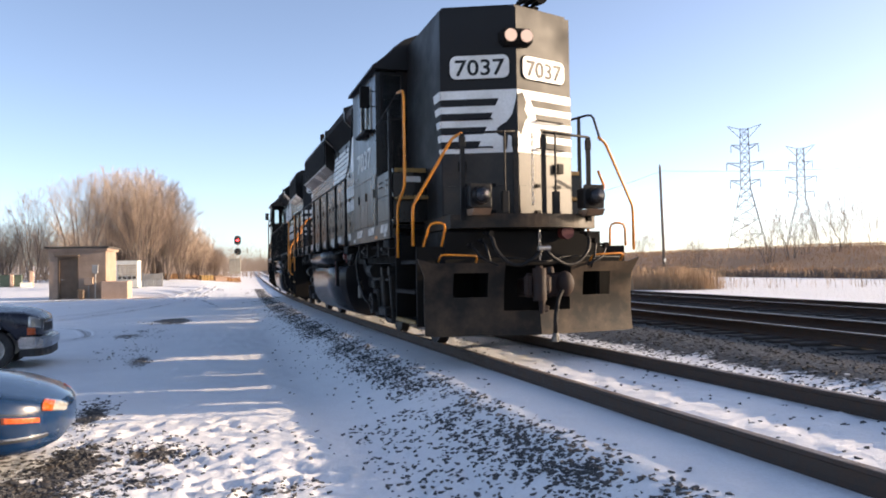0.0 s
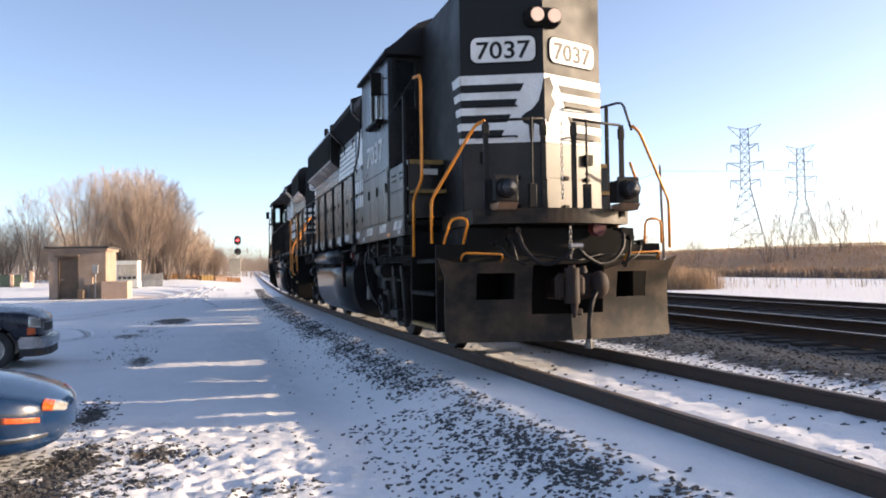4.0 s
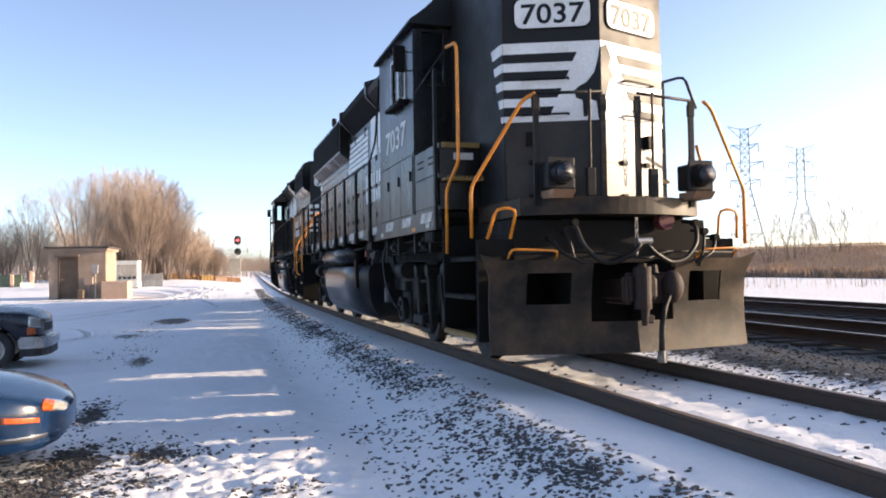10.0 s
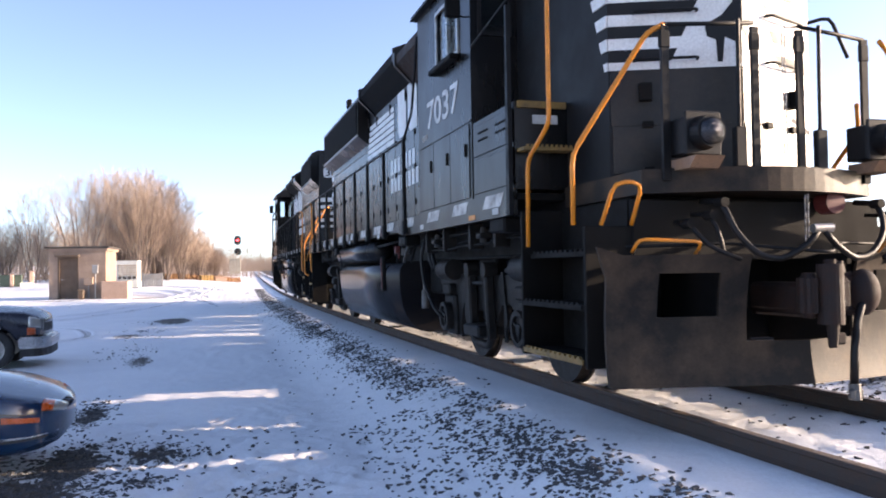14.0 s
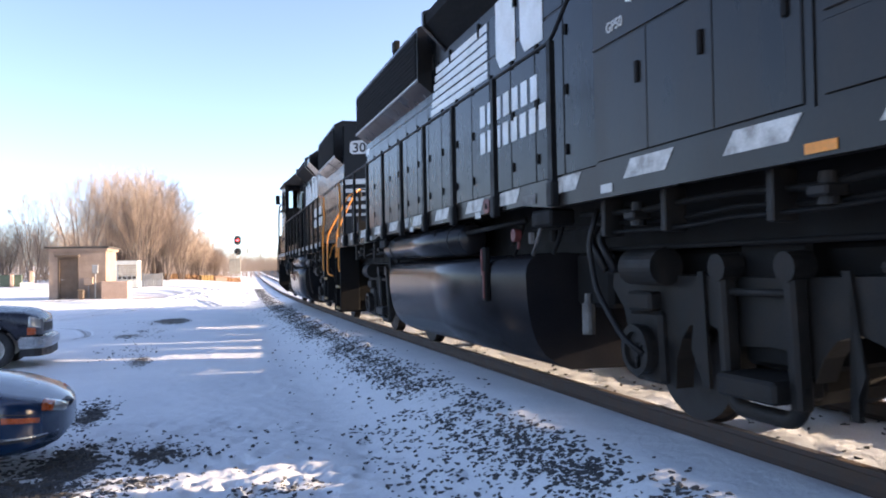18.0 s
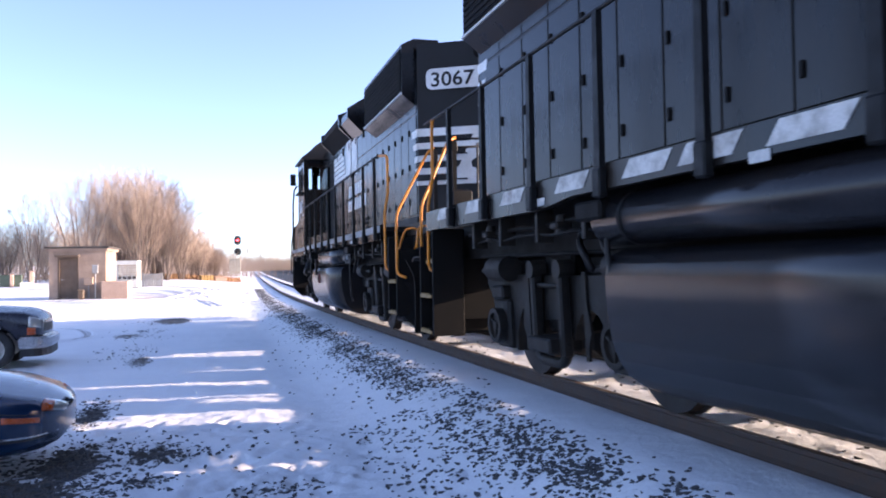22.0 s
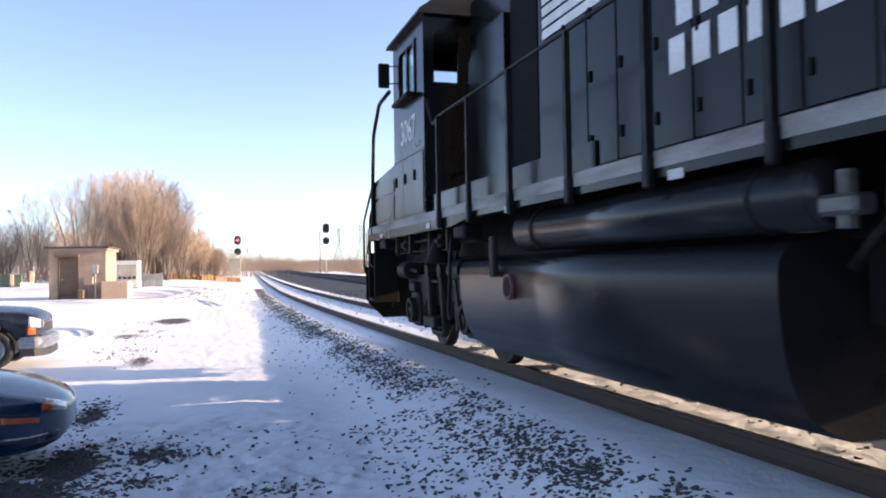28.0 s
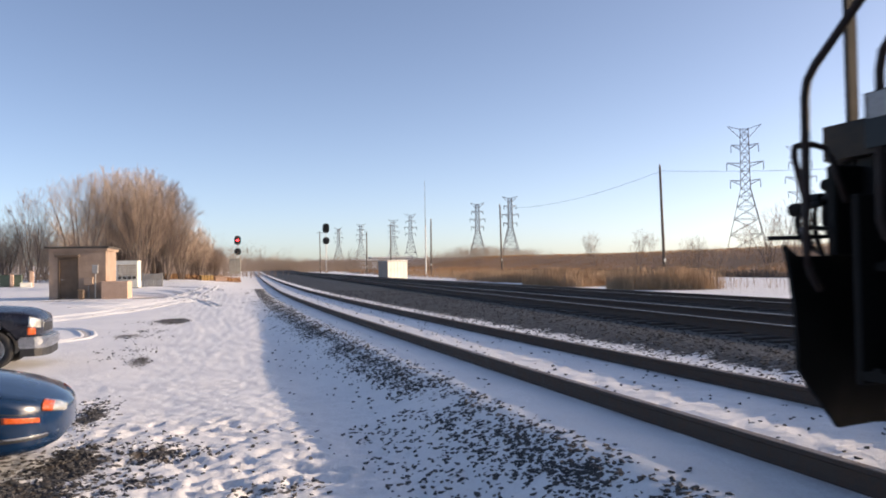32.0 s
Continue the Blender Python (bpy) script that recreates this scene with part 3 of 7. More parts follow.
    cyl(bm, (-0.17, Y(-0.47), 0.72), (-0.17, Y(-0.47), 1.12), 0.085, n=20)
    cyl(bm, (-0.17, Y(-0.47), 1.12), (-0.17, Y(-0.47), 1.15), 0.04, n=12)
    box(bm, -0.24, -0.02, Y(-0.52), Y(-0.36), 0.8, 1.04, bevel=0.04)
    part("knuckle", bm, rust_and_shade, coupler)
    bm = bmesh.new()
    cyl(bm, (-0.13, Y(-0.44), 0.56), (-0.13, Y(-0.44), 0.72), 0.03, 0.045, n=12)
    box(bm, -0.16, -0.04, Y(-0.47), Y(-0.41), 0.58, 0.66, bevel=0.015)
    part("lock_lifter", bm, rust_and_shade, coupler)
    bm = bmesh.new()
    tube(bm, [(0.3, Y(-0.1), 1.0), (0.24, Y(-0.34), 0.9), (0.12, Y(-0.4), 0.78), (0.06, Y(-0.42), 0.55), (0.05, Y(-0.42), 0.3)], 0.028, 10)
    hose = part("brake_hose", bm, rubber, root)
    bm = bmesh.new()
    cyl(bm, (0.05, Y(-0.42), 0.31), (0.05, Y(-0.43), 0.2), 0.04, n=12)
    box(bm, 0.0, 0.1, Y(-0.46), Y(-0.4), 0.2, 0.28, bevel=0.015)
    part("hose_coupling", bm, dull_steel, hose)
    bm = bmesh.new()
    tube(bm, [(-1.3, Y(0.2), 1.26), (-0.5, Y(0.16), 1.28), (0.0, Y(-0.3), 1.2), (0.5, Y(0.16), 1.28), (1.3, Y(0.2), 1.26)], 0.013, 6)
    part("lift_rod", bm, rail_grey, root)
    bm = bmesh.new()
    cyl(bm, (0.56, Y(0.26), 1.6), (0.56, Y(0.4), 1.6), 0.09, n=24)
    part("hose_cap", bm, red_paint, root, "faded red receptacle cover")
    # chains: across the gap in the rail, and at the coupler
    for cx, cy, z0, z1 in ((0.02, 0.15, 1.95, 2.9), (0.02, -0.05, 1.22, 1.62)):
        bm = bmesh.new()
        n = int((z1 - z0) / 0.055)
        for k in range(n):
            z = z0 + (z1 - z0) * (k + 0.5) / n
            tube(bm, [(cx + (0.014 if k % 2 else 0), Y(cy) + (0 if k % 2 else 0.014), z - 0.03), (cx + (0.014 if k % 2 else 0), Y(cy) + (0 if k % 2 else 0.014), z + 0.03)], 0.006, 4)
            tube(bm, [(cx - (0.014 if k % 2 else 0), Y(cy) - (0 if k % 2 else 0.014), z - 0.03), (cx - (0.014 if k % 2 else 0), Y(cy) - (0 if k % 2 else 0.014), z + 0.03)], 0.006, 4)
        part("chain", bm, bright_steel, root)


def bogie(root, yc):
    """Four-wheel bogie: side frames, hangers, journals, brake cylinders; wheelsets turn."""
    for side in (-1, 1):
        bm = bmesh.new()
        arch = [(0.66 + 0.36 * math.cos(radians(q)), 0.3 + 0.5 * math.sin(radians(q))) for q in (0, 25, 45, 65, 90, 115, 135, 155)]
        half = [(0.0, 1.08), (1.55, 1.1), (1.8, 1.14), (1.84, 1.0), (1.68, 0.84), (1.58, 0.5), (1.52, 0.32), (1.06, 0.32)] + arch + [(0.3, 0.66), (0.0, 0.68)]
        prism(bm, [(yc + a, z) for a, z in half] + [(yc - a, z) for a, z in half[-2:0:-1]], "x", side * 1.0, side * 1.14)
        frame_ = part("side_frame", bm, bogie_paint, root, "cast steel bogie side frame, black with road dirt")
        for dy in (-1.3, 1.3):
            bm = bmesh.new()
            box(bm, side * 0.98, side * 1.2, yc + dy - 0.21, yc + dy + 0.21, 0.32, 0.84, bevel=0.03)
            box(bm, side * 1.1, side * 1.24, yc + dy - 0.16, yc + dy + 0.16, 0.84, 0.98, bevel=0.02)
            cyl(bm, (side * 1.18, yc + dy, 0.56), (side * 1.26, yc + dy, 0.56), 0.18, n=22)
            part("journal_box", bm, bogie_paint, frame_)
            bm = bmesh.new()
            rim = [[bm.verts.new((side * (1.26 + dx), yc + dy + q * math.cos(2 * math.pi * k / 22), 0.56 + q * math.sin(2 * math.pi * k / 22))) for dx, q in ((0, 0.19), (0.035, 0.185), (0.035, 0.135), (0, 0.13))] for k in range(22)]
            for k in range(22):
                for i in range(3):
                    bm.faces.new((rim[k][i], rim[k][i + 1], rim[(k + 1) % 22][i + 1], rim[(k + 1) % 22][i]))
            cyl(bm, (side * 1.26, yc + dy, 0.56), (side * 1.285, yc + dy, 0.56), 0.05, n=12)
            for k in range(3):
                a = k * 2 * math.pi / 3 + 0.5
                tube(bm, [(side * 1.27, yc + dy, 0.56), (side * 1.27, yc + dy + 0.14 * math.cos(a), 0.56 + 0.14 * math.sin(a))], 0.018, 5)
            bmesh.ops.recalc_face_normals(bm, faces=bm.faces[:])
            part("journal_cap", bm, bogie_paint, frame_)
        # swing hanger between the wheels
        bm = bmesh.new()
        for dy in (-0.3, 0.3):
            box(bm, side * 1.15, side * 1.26, yc + dy - 0.045, yc + dy + 0.045, 0.36, 1.16, bevel=0.02)
            cyl(bm, (side * 1.12, yc + dy, 1.15), (side * 1.27, yc + dy, 1.15), 0.085, n=16)
        tube(bm, [(side * 1.205, yc - 0.3, 0.5), (side * 1.205, yc - 0.29, 0.36), (side * 1.205, yc - 0.22, 0.3), (side * 1.205, yc + 0.22, 0.3), (side * 1.205, yc + 0.29, 0.36), (side * 1.205, yc + 0.3, 0.5)], 0.05, 10)
        part("swing_hanger", bm, bogie_paint, frame_)
        part("spring_plank", boxes((side * 1.02, side * 1.36, yc - 0.27, yc + 0.25, 0.4, 0.53), bevel=0.02), bogie_paint, frame_)
        bm = bmesh.new()
        tube(bm, [(side * 1.2, yc - 0.3, 1.0), (side * 1.2, yc + 0.3, 1.0)], 0.025, 6)
        part("tie_bar", bm, bogie_paint, frame_)
        for dy, r in ((-1.55, 0.13), (1.1, 0.13)):
            bm = bmesh.new()
            cyl(bm, (side * 1.22, yc + dy - 0.18, 1.16), (side * 1.22, yc + dy + 0.26, 1.16), r, n=28)
            cyl(bm, (side * 1.22, yc + dy + 0.26, 1.16), (side * 1.22, yc + dy + 0.62, 1.14), 0.03, n=8)
            part("brake_cylinder", bm, bogie_paint, frame_)
        for dy in (-0.62, 0.62):
            bm = bmesh.new()
            prism(bm, [(yc + dy - 0.03, 1.12), (yc + dy + 0.03, 1.12), (yc + dy + 0.12 * (1 if dy > 0 else -1) + 0.03, 0.6), (yc + dy + 0.03, 0.36), (yc + dy - 0.03, 0.36)], "x", side * 1.14, side * 1.165)
            part("brake_lever", bm, bogie_paint, frame_)
        bm = bmesh.new()
        tube(bm, [(side * 1.2, yc - 1.8, 1.28), (side * 1.2, yc + 1.8, 1.3)], 0.02, 6)
        part("brake_pipe", bm, grime, frame_)
    part("bolster", boxes((-1.1, 1.1, yc - 0.3, yc + 0.3, 0.55, 1.3), bevel=0.03), grime, root)
    part("transom", boxes((-0.98, 0.98, yc - 1.95, yc + 1.95, 0.86, 1.262), bevel=0.03), grime, root)
    part("traction_motor", boxes((-0.55, 0.55, yc - 1.15, yc - 0.35, 0.2, 0.86), bevel=0.1), grime, root)
    part("traction_motor", boxes((-0.55, 0.55, yc + 0.35, yc + 1.15, 0.2, 0.86), bevel=0.1), grime, root)
    for dy in (-1.3, 1.3):
        bm = bmesh.new()
        cyl(bm, (-1.0, 0, 0), (1.0, 0, 0), 0.09, n=12)
        for side in (-1, 1):
            cyl(bm, (side * 0.685, 0, 0), (side * 0.80, 0, 0), 0.508, n=36)
            cyl(bm, (side * 0.66, 0, 0), (side * 0.686, 0, 0), 0.535, n=36)
            cyl(bm, (side * 0.80, 0, 0), (side * 0.815, 0, 0), 0.36, 0.14, n=20)
            for k in range(5):
                a = k * 2 * math.pi / 5
                cyl(bm, (side * 0.80, 0.27 * math.cos(a), 0.27 * math.sin(a)), (side * 0.83, 0.27 * math.cos(a), 0.27 * math.sin(a)), 0.03, n=6)
        ws = part("wheelset", bm, wheel_steel, root, "dark steel wheelset with worn rims")
        ws.matrix_basis = pose(0, yc + dy, 0.508)
        wheelsets.append((ws, root))
dusty_nose = surface("dusty_nose_paint", (0.01, 0.009, 0.008), 0.36, dirt=(0.1, 0.072, 0.05), dirt_amount=0.3, scale=2.0, grain=40, uneven=0.5, relief=0.05, spec=0.34)
cab_white_paint = surface("worn_cab_lettering", (0.62, 0.62, 0.6), 0.5, dirt=(0.2, 0.19, 0.18), dirt_amount=0.6, scale=4, relief=0.02)


def body(root, high_nose, number, posts, cab0, cab1, tank0, tank1, air0, air1, dash_stripes):
    """Everything of an engine above and between its bogies; front of the short hood at y = 0."""
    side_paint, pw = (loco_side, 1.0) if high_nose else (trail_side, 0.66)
    # main frame and side sills
    s0, s1 = (1.7, 16.4) if high_nose else (1.0, 15.55)
    part("main_frame", boxes((-1.0, 1.0, 0.5, 16.75, 1.25, 1.8)), grime, root)
    part("walkway", boxes((-1.5, 1.5, s0, s1, 1.74, 1.80)), grime, root)
    hood_w, hood_top = 0.98, 4.62
    y_end = 16.52 if high_nose else 16.46
    for side in (-1, 1):
        bm = bmesh.new()
        prism(bm, [(s0, 1.83), (s1, 1.83), (s1, 1.6), (12.9, 1.6), (12.3, 1.66), (6.3, 1.66), (5.7, 1.6), (s0, 1.6)], "x", side * 1.46, side * 1.53)
        sill = part("side_sill", bm, side_paint, root, "black side sill with reflective stripes")
        for jy in (1.9, 5.75, 11.9):
            part("jacking_pad", boxes((side * 1.3, side * 1.52, jy, jy + 0.4, 1.46, 1.6), bevel=0.02), grime, sill)
        if dash_stripes:
            for yb in (2.45, 3.49, 4.55, 5.76, 6.94, 7.89, 9.06, 10.13, 10.9, 11.55, 12.61, 13.82, 14.86, 15.9):
                ya = yb - 0.6
                plate_on_side("reflective_stripe", [(ya + 0.1, 1.7), (ya + 0.6, 1.7), (ya + 0.5, 1.82), (ya, 1.82)], 1.531, side, sill_white, sill)
        else:
            plate_on_side("white_stripe", [(s0 + 0.02, 1.72), (s1 - 0.02, 1.72), (s1 - 0.02, 1.825), (s0 + 0.02, 1.825)], 1.531, side, dirty_stripe, sill, "long white sill stripe, browned with dirt towards the cab")
        for k in range(5):
            ya = 2.0 + k * 2.7
            plate_on_side("small_plate", [(ya, 1.63), (ya + 0.16, 1.63), (ya + 0.16, 1.69), (ya, 1.69)], 1.533, side, label_white, sill)
        for ya, mat_ in ((2.68, orange_paint),) if high_nose else ():
            plate_on_side("reflector", [(ya, 1.62), (ya + 0.2, 1.62), (ya + 0.2, 1.67), (ya, 1.67)], 1.533, side, mat_, sill)
        if high_nose:
            bm = bmesh.new()
            prism(bm, rounded(7.13, 7.29, 1.66, 1.8, 0.04), "x", side * 1.532, side * 1.542)
            eye = part("lifting_eye", bm, red_paint, sill, "red painted plate round a hole")
            bm = bmesh.new()
            cyl(bm, (side * 1.53, 7.21, 1.73), (side * 1.546, 7.21, 1.73), 0.03, n=14)
            part("eye_hole", bm, grime, eye)
            plate_on_side("small_plate", [(6.0, 1.66), (6.3, 1.66), (6.3, 1.74), (6.0, 1.74)], 1.533, side, dull_steel, sill)
        # stanchions and side handrail
        for y in posts:
            bm = bmesh.new()
            prism(bm, [(y - 0.045 * pw, 1.62), (y + 0.045 * pw, 1.62), (y + 0.03 * pw, 2.9), (y - 0.03 * pw, 2.9)], "x", side * 1.54, side * 1.585)
            box(bm, side * 1.53, side * (1.57 + 0.03 * pw), y - 0.055 * pw, y + 0.055 * pw, 1.6, 1.8, bevel=0.012)
            part("stanchion", bm, rail_grey, root)
        bm = bmesh.new()
        ys = [posts[0] + (0.1 if high_nose else -1.2)] + list(posts) + [s1 - 0.1]
        line = [(side * 1.56, y, 2.9) for y in ys[1:]]
        if high_nose:
            line = [(side * 1.5, cab1 + 0.02, 4.15), (side * 1.52, cab1 + 0.3, 3.2)] + line
        else:
            line = [(side * 1.5, cab1 + 0.1, 3.25), (side * 1.52, cab1 + 0.45, 2.86)] + line
        tube(bm, line, 0.017, 8)
        part("side_handrail", bm, rail_grey, root)
    # long hood
    bm = bmesh.new()
    top = [(-hood_w, 1.8), (-hood_w, hood_top - 0.22), (-hood_w + 0.1, hood_top - 0.06), (-0.55, hood_top), (0.55, hood_top), (hood_w - 0.1, hood_top - 0.06), (hood_w, hood_top - 0.22), (hood_w, 1.8)]
    hood0 = cab1 + (0.0 if high_nose else 0.35)
    prism(bm, top, "y", hood0, y_end - 0.6)
    hood = part("long_hood", bm, side_paint, root, "black engine hood with rows of doors")
    bm = bmesh.new()
    outline = [(-hood_w, y_end - 0.6), (0, y_end), (hood_w, y_end - 0.6)]
    prism(bm, outline, "z", 1.8, hood_top - 0.02)
    part("hood_end", bm, loco_black, root)
    # doors along the hood, with latches and hinges
    first = hood0 + (0.25 if high_nose else 2.6)
    widths = (y_end - 0.66 - first) / 16
    dm = bmesh.new()
    box(dm, -0.006, 0.012, 0.012, widths - 0.012, 1.98, 3.52, bevel=0.006)
    d_me = bpy.data.meshes.new("hood_door")
    dm.to_mesh(d_me)
    dm.free()
    d_me.materials.append(side_paint)
    lm = bmesh.new()
    box(lm, 0.012, 0.03, 0.05, 0.085, -0.05, 0.05, bevel=0.006)
    l_me = bpy.data.meshes.new("latch")
    lm.to_mesh(l_me)
    lm.free()
    l_me.materials.append(grime)
    um = bmesh.new()
    box(um, -0.006, 0.01, 0.012, widths - 0.012, 3.55, 4.0, bevel=0.005)
    u_me = bpy.data.meshes.new("upper_panel")
    um.to_mesh(u_me)
    um.free()
    u_me.materials.append(side_paint)
    for side in (-1, 1):
        for k in range(16):
            ya = first + k * widths
            for me, nm in ((d_me, "hood_door"), (u_me, "upper_panel")):
                d = new(nm, me)
                d.parent = hood
                d.matrix_basis = pose(side * hood_w, ya if side > 0 else ya + widths, 0, 0, 0, 0 if side > 0 else 180)
                if me is d_me:
                    for z in (2.2, 2.75, 3.3):
                        l = new("latch", l_me)
                        l.parent, l.matrix_basis = d, pose(0, 0, z)
        for k in range(9):
            ya = first + 0.15 + k * widths * 1.75
            part("lifting_latch", boxes((side * 0.985, side * 1.01, ya, ya + 0.05, 3.9, 4.06)), grime, hood)
        part("hood_rim", boxes((side * 0.98, side * 1.0, first, y_end - 0.62, 1.84, 1.95)), loco_black, hood)
        # emblem block, white bands and two bars where the owner's name stands
        if high_nose:
            bands, block, bars = (8.62, 11.05), (7.02, 8.4), ((7.18, 8.98), (6.98, 8.98))
        else:
            bands, block, bars = (7.1, 8.9), (9.0, 10.6), ((9.4, 11.4), (9.3, 11.6))
        for k in range(6):
            z = 3.34 + k * 0.112
            plate_on_side("white_band", [(bands[0], z), (bands[1] - 0.06 * k, z), (bands[1] - 0.06 * k, z + 0.085), (bands[0], z + 0.085)], 0.993, side, white_paint, hood)
        b0, b1 = block
        w = b1 - b0
        for k in range(2):
            c0, c1 = b0 + k * 0.52 * w, b0 + (k * 0.52 + 0.42) * w
            plate_on_side("emblem_block", [(c0, 3.35), (c1 - 0.12, 3.35), (c1, 3.5), (c1, 4.12), (c0 + 0.12, 4.12), (c0, 3.97)], 0.994, side, white_paint, hood, "white painted emblem block")
        for (a, b), z0, n in ((bars[0], 2.8, 7), (bars[1], 2.48, 8)):
            step = (b - a) / n
            for k in range(n):
                plate_on_side("letter_bar", [(a + k * step, z0), (a + (k + 0.66) * step, z0), (a + (k + 0.66) * step, z0 + 0.25), (a + k * step, z0 + 0.25)], 0.994, side, white_paint, hood)
        # overhanging gear along the roof edge
        b_0, b_1 = (7.3, 10.3) if high_nose else (7.0, 9.9)
        for nm, ya, yb, zi, mat_ in (("intake_box", 5.3 if high_nose else 10.0, 7.2 if high_nose else 11.2, 4.02, rust_and_shade if high_nose else side_paint), ("brake_grid_housing", b_0, b_1, 4.12, screen_dark)):
            bm = bmesh.new()
            prism(bm, [(side * 0.97, zi), (side * 1.28, zi + 0.32), (side * 1.28, zi + 0.46), (side * 0.9, 4.74), (side * 0.5, 4.74), (side * 0.5, zi)], "y", ya, yb)
            h = part(nm, bm, mat_, root)
            for yy in (ya, yb):
                bm = bmesh.new()
                prism(bm, [(side * 0.98, zi - 0.02), (side * 1.31, zi + 0.3), (side * 1.31, zi + 0.5), (side * 0.92, 4.77), (side * 0.9, 4.7), (side * 0.9, zi)], "y", yy - 0.04, yy + 0.04)
                part("end_flange", bm, side_paint, h)
        r0, r1 = (11.0, y_end - 0.7) if high_nose else (12.6, y_end - 0.7)
        bm = bmesh.new()
        prism(bm, [(side * 0.97, 3.66), (side * 1.2, 3.84), (side * 1.2, 4.62), (side * 1.0, 4.72), (side * 0.6, 4.72), (side * 0.6, 3.66)], "y", r0, r1)
        rad = part("radiator_wing", bm, side_paint, root, "flared radiator housing with dark screen")
        bm = bmesh.new()
        wall(bm, "x", side * 1.2, side * 0.012, r0 + 0.06, r1 - 0.06, 3.9, 4.56)
        part("radiator_screen", bm, screen_dark, rad)
        for k in range(9):
            z = 3.93 + k * 0.07
            part("slat", boxes((side * 1.212, side * 1.224, r0 + 0.08, r1 - 0.08, z, z + 0.03)), screen_dark, rad)
        part("screen_lip", boxes((side * 1.195, side * 1.225, r0, r1, 3.84, 3.87)), label_white, rad)
    # roof gear
    for k, y in enumerate((12.2, 13.4, 14.6) if high_nose else (12.4, 13.6, 14.7)):
        bm = bmesh.new()
        cyl(bm, (0, y, 4.6), (0, y, 4.82), 0.55, n=24)
        cyl(bm, (0, y, 4.82), (0, y, 4.85), 0.5, 0.42, n=24)
        part("roof_fan", bm, side_paint, root)
    bm = bmesh.new()
    box(bm, -0.2, 0.2, 9.2, 9.9, 4.6, 4.86, bevel=0.04)
    part("exhaust_stack", bm, grime, root)
    for y in ((13.4, 6.6) if high_nose else (13.0,)):
        bm = bmesh.new()
        tube(bm, [(-0.95, y, 4.7), (-1.0, y, 4.98), (-0.98, y - 0.12, 5.0)], 0.02, 6)
        box(bm, -1.04, -0.94, y - 0.3, y - 0.1, 4.86, 5.04, bevel=0.015)
        part("roof_camera_bracket", bm, grime, root)
    # cab: walls with window openings, roof, glass, floor
    zt = 4.38
    bm = bmesh.new()
    win = (cab0 + 0.42, cab0 + 1.22, 3.5, 4.12)
    for side in (-1, 1):
        wall(bm, "x", side * 1.45, side * 0.05, cab0, cab1, 1.83, zt, [win])
    front_holes = [(-1.38, -1.08, 3.6, 4.28), (1.08, 1.38, 3.6, 4.28)]
    if not high_nose:
        front_holes += [(-0.9, -0.08, 3.42, 4.06), (0.08, 0.9, 3.42, 4.06)]
    wall(bm, "y", cab0 + 0.001, 0.05, -1.45, 1.45, 1.83, zt, front_holes)
    rear_holes = [(-1.36, -1.04, 3.5, 4.14), (1.04, 1.36, 3.5, 4.14)]
    wall(bm, "y", cab1 - 0.051, 0.05, -1.45, 1.45, 1.83, zt, rear_holes)
    cab = part("cab", bm, side_paint, root, "black driver's cab with sliding side windows")
    bm = bmesh.new()
    half = [(1.58, zt - 0.03), (1.56, zt + 0.03), (1.46, zt + 0.1), (1.34, zt + 0.2), (1.2, zt + 0.34), (1.04, zt + 0.46), (0.82, zt + 0.55), (0.5, zt + 0.61), (0.2, zt + 0.63)]
    fs = prism(bm, [(-x, z) for x, z in half] + [(x, z) for x, z in half[::-1]], "y", cab0 - 0.12, cab1 + 0.08)
    for f in fs[2:]:
        f.smooth = True
    for e in bm.edges:
        e.smooth = e.calc_face_angle(0.0) < 0.6
    part("cab_roof", bm, loco_black, root)
    part("cab_floor", boxes((-1.42, 1.42, cab0 + 0.06, cab1 - 0.06, 2.5, 2.56)), cab_inside, cab)
    part("driver_desk", boxes((-1.3, -0.5, cab0 + 0.1, cab0 + 0.6, 2.56, 3.3), bevel=0.04), cab_inside, cab)
    for side in (-1, 1):
        bm = bmesh.new()
        mid = (win[0] + win[1]) / 2
        for ya, yb, o in ((win[0], mid + 0.03, 0.0), (mid - 0.03, win[1], 0.02)):
            box(bm, side * (1.455 + o), side * (1.462 + o), ya, yb, win[2], win[3])
        g = part("side_window", bm, cab_glass, cab)
        bm = bmesh.new()
        wall(bm, "x", side * 1.5, side * 0.02, win[0] - 0.04, win[1] + 0.04, win[2] - 0.04, win[3] + 0.04, [win])
        box(bm, side * 1.47, side * 1.51, mid - 0.025, mid + 0.025, win[2], win[3])
        part("window_frame", bm, bright_steel if high_nose else side_paint, g)
        part("arm_rest", boxes((side * 1.5, side * 1.62, win[0] - 0.06, win[1] + 0.02, win[2] - 0.1, win[2] - 0.04), bevel=0.012), grime, cab)
        bm = bmesh.new()
        hx = sorted((side * 1.08, side * 1.38))
        wall(bm, "y", cab0 + 0.02, 0.006, hx[0], hx[1], 3.6, 4.28)
        part("front_window", bm, cab_glass, cab)
        bm = bmesh.new()
        wall(bm, "y", cab0 - 0.02, 0.022, hx[0] - 0.04, hx[1] + 0.04, 3.56, 4.32, [(hx[0], hx[1], 3.6, 4.28)])
        part("window_gasket", bm, rubber, cab)
        # lower cab side: seam, doors with latches
        part("cab_seam", boxes((side * 1.5, side * 1.512, cab0, cab1, 2.655, 2.675)), side_paint, cab)
        for k in range(3):
            ya = cab0 + 0.06 + k * (cab1 - cab0 - 0.1) / 3
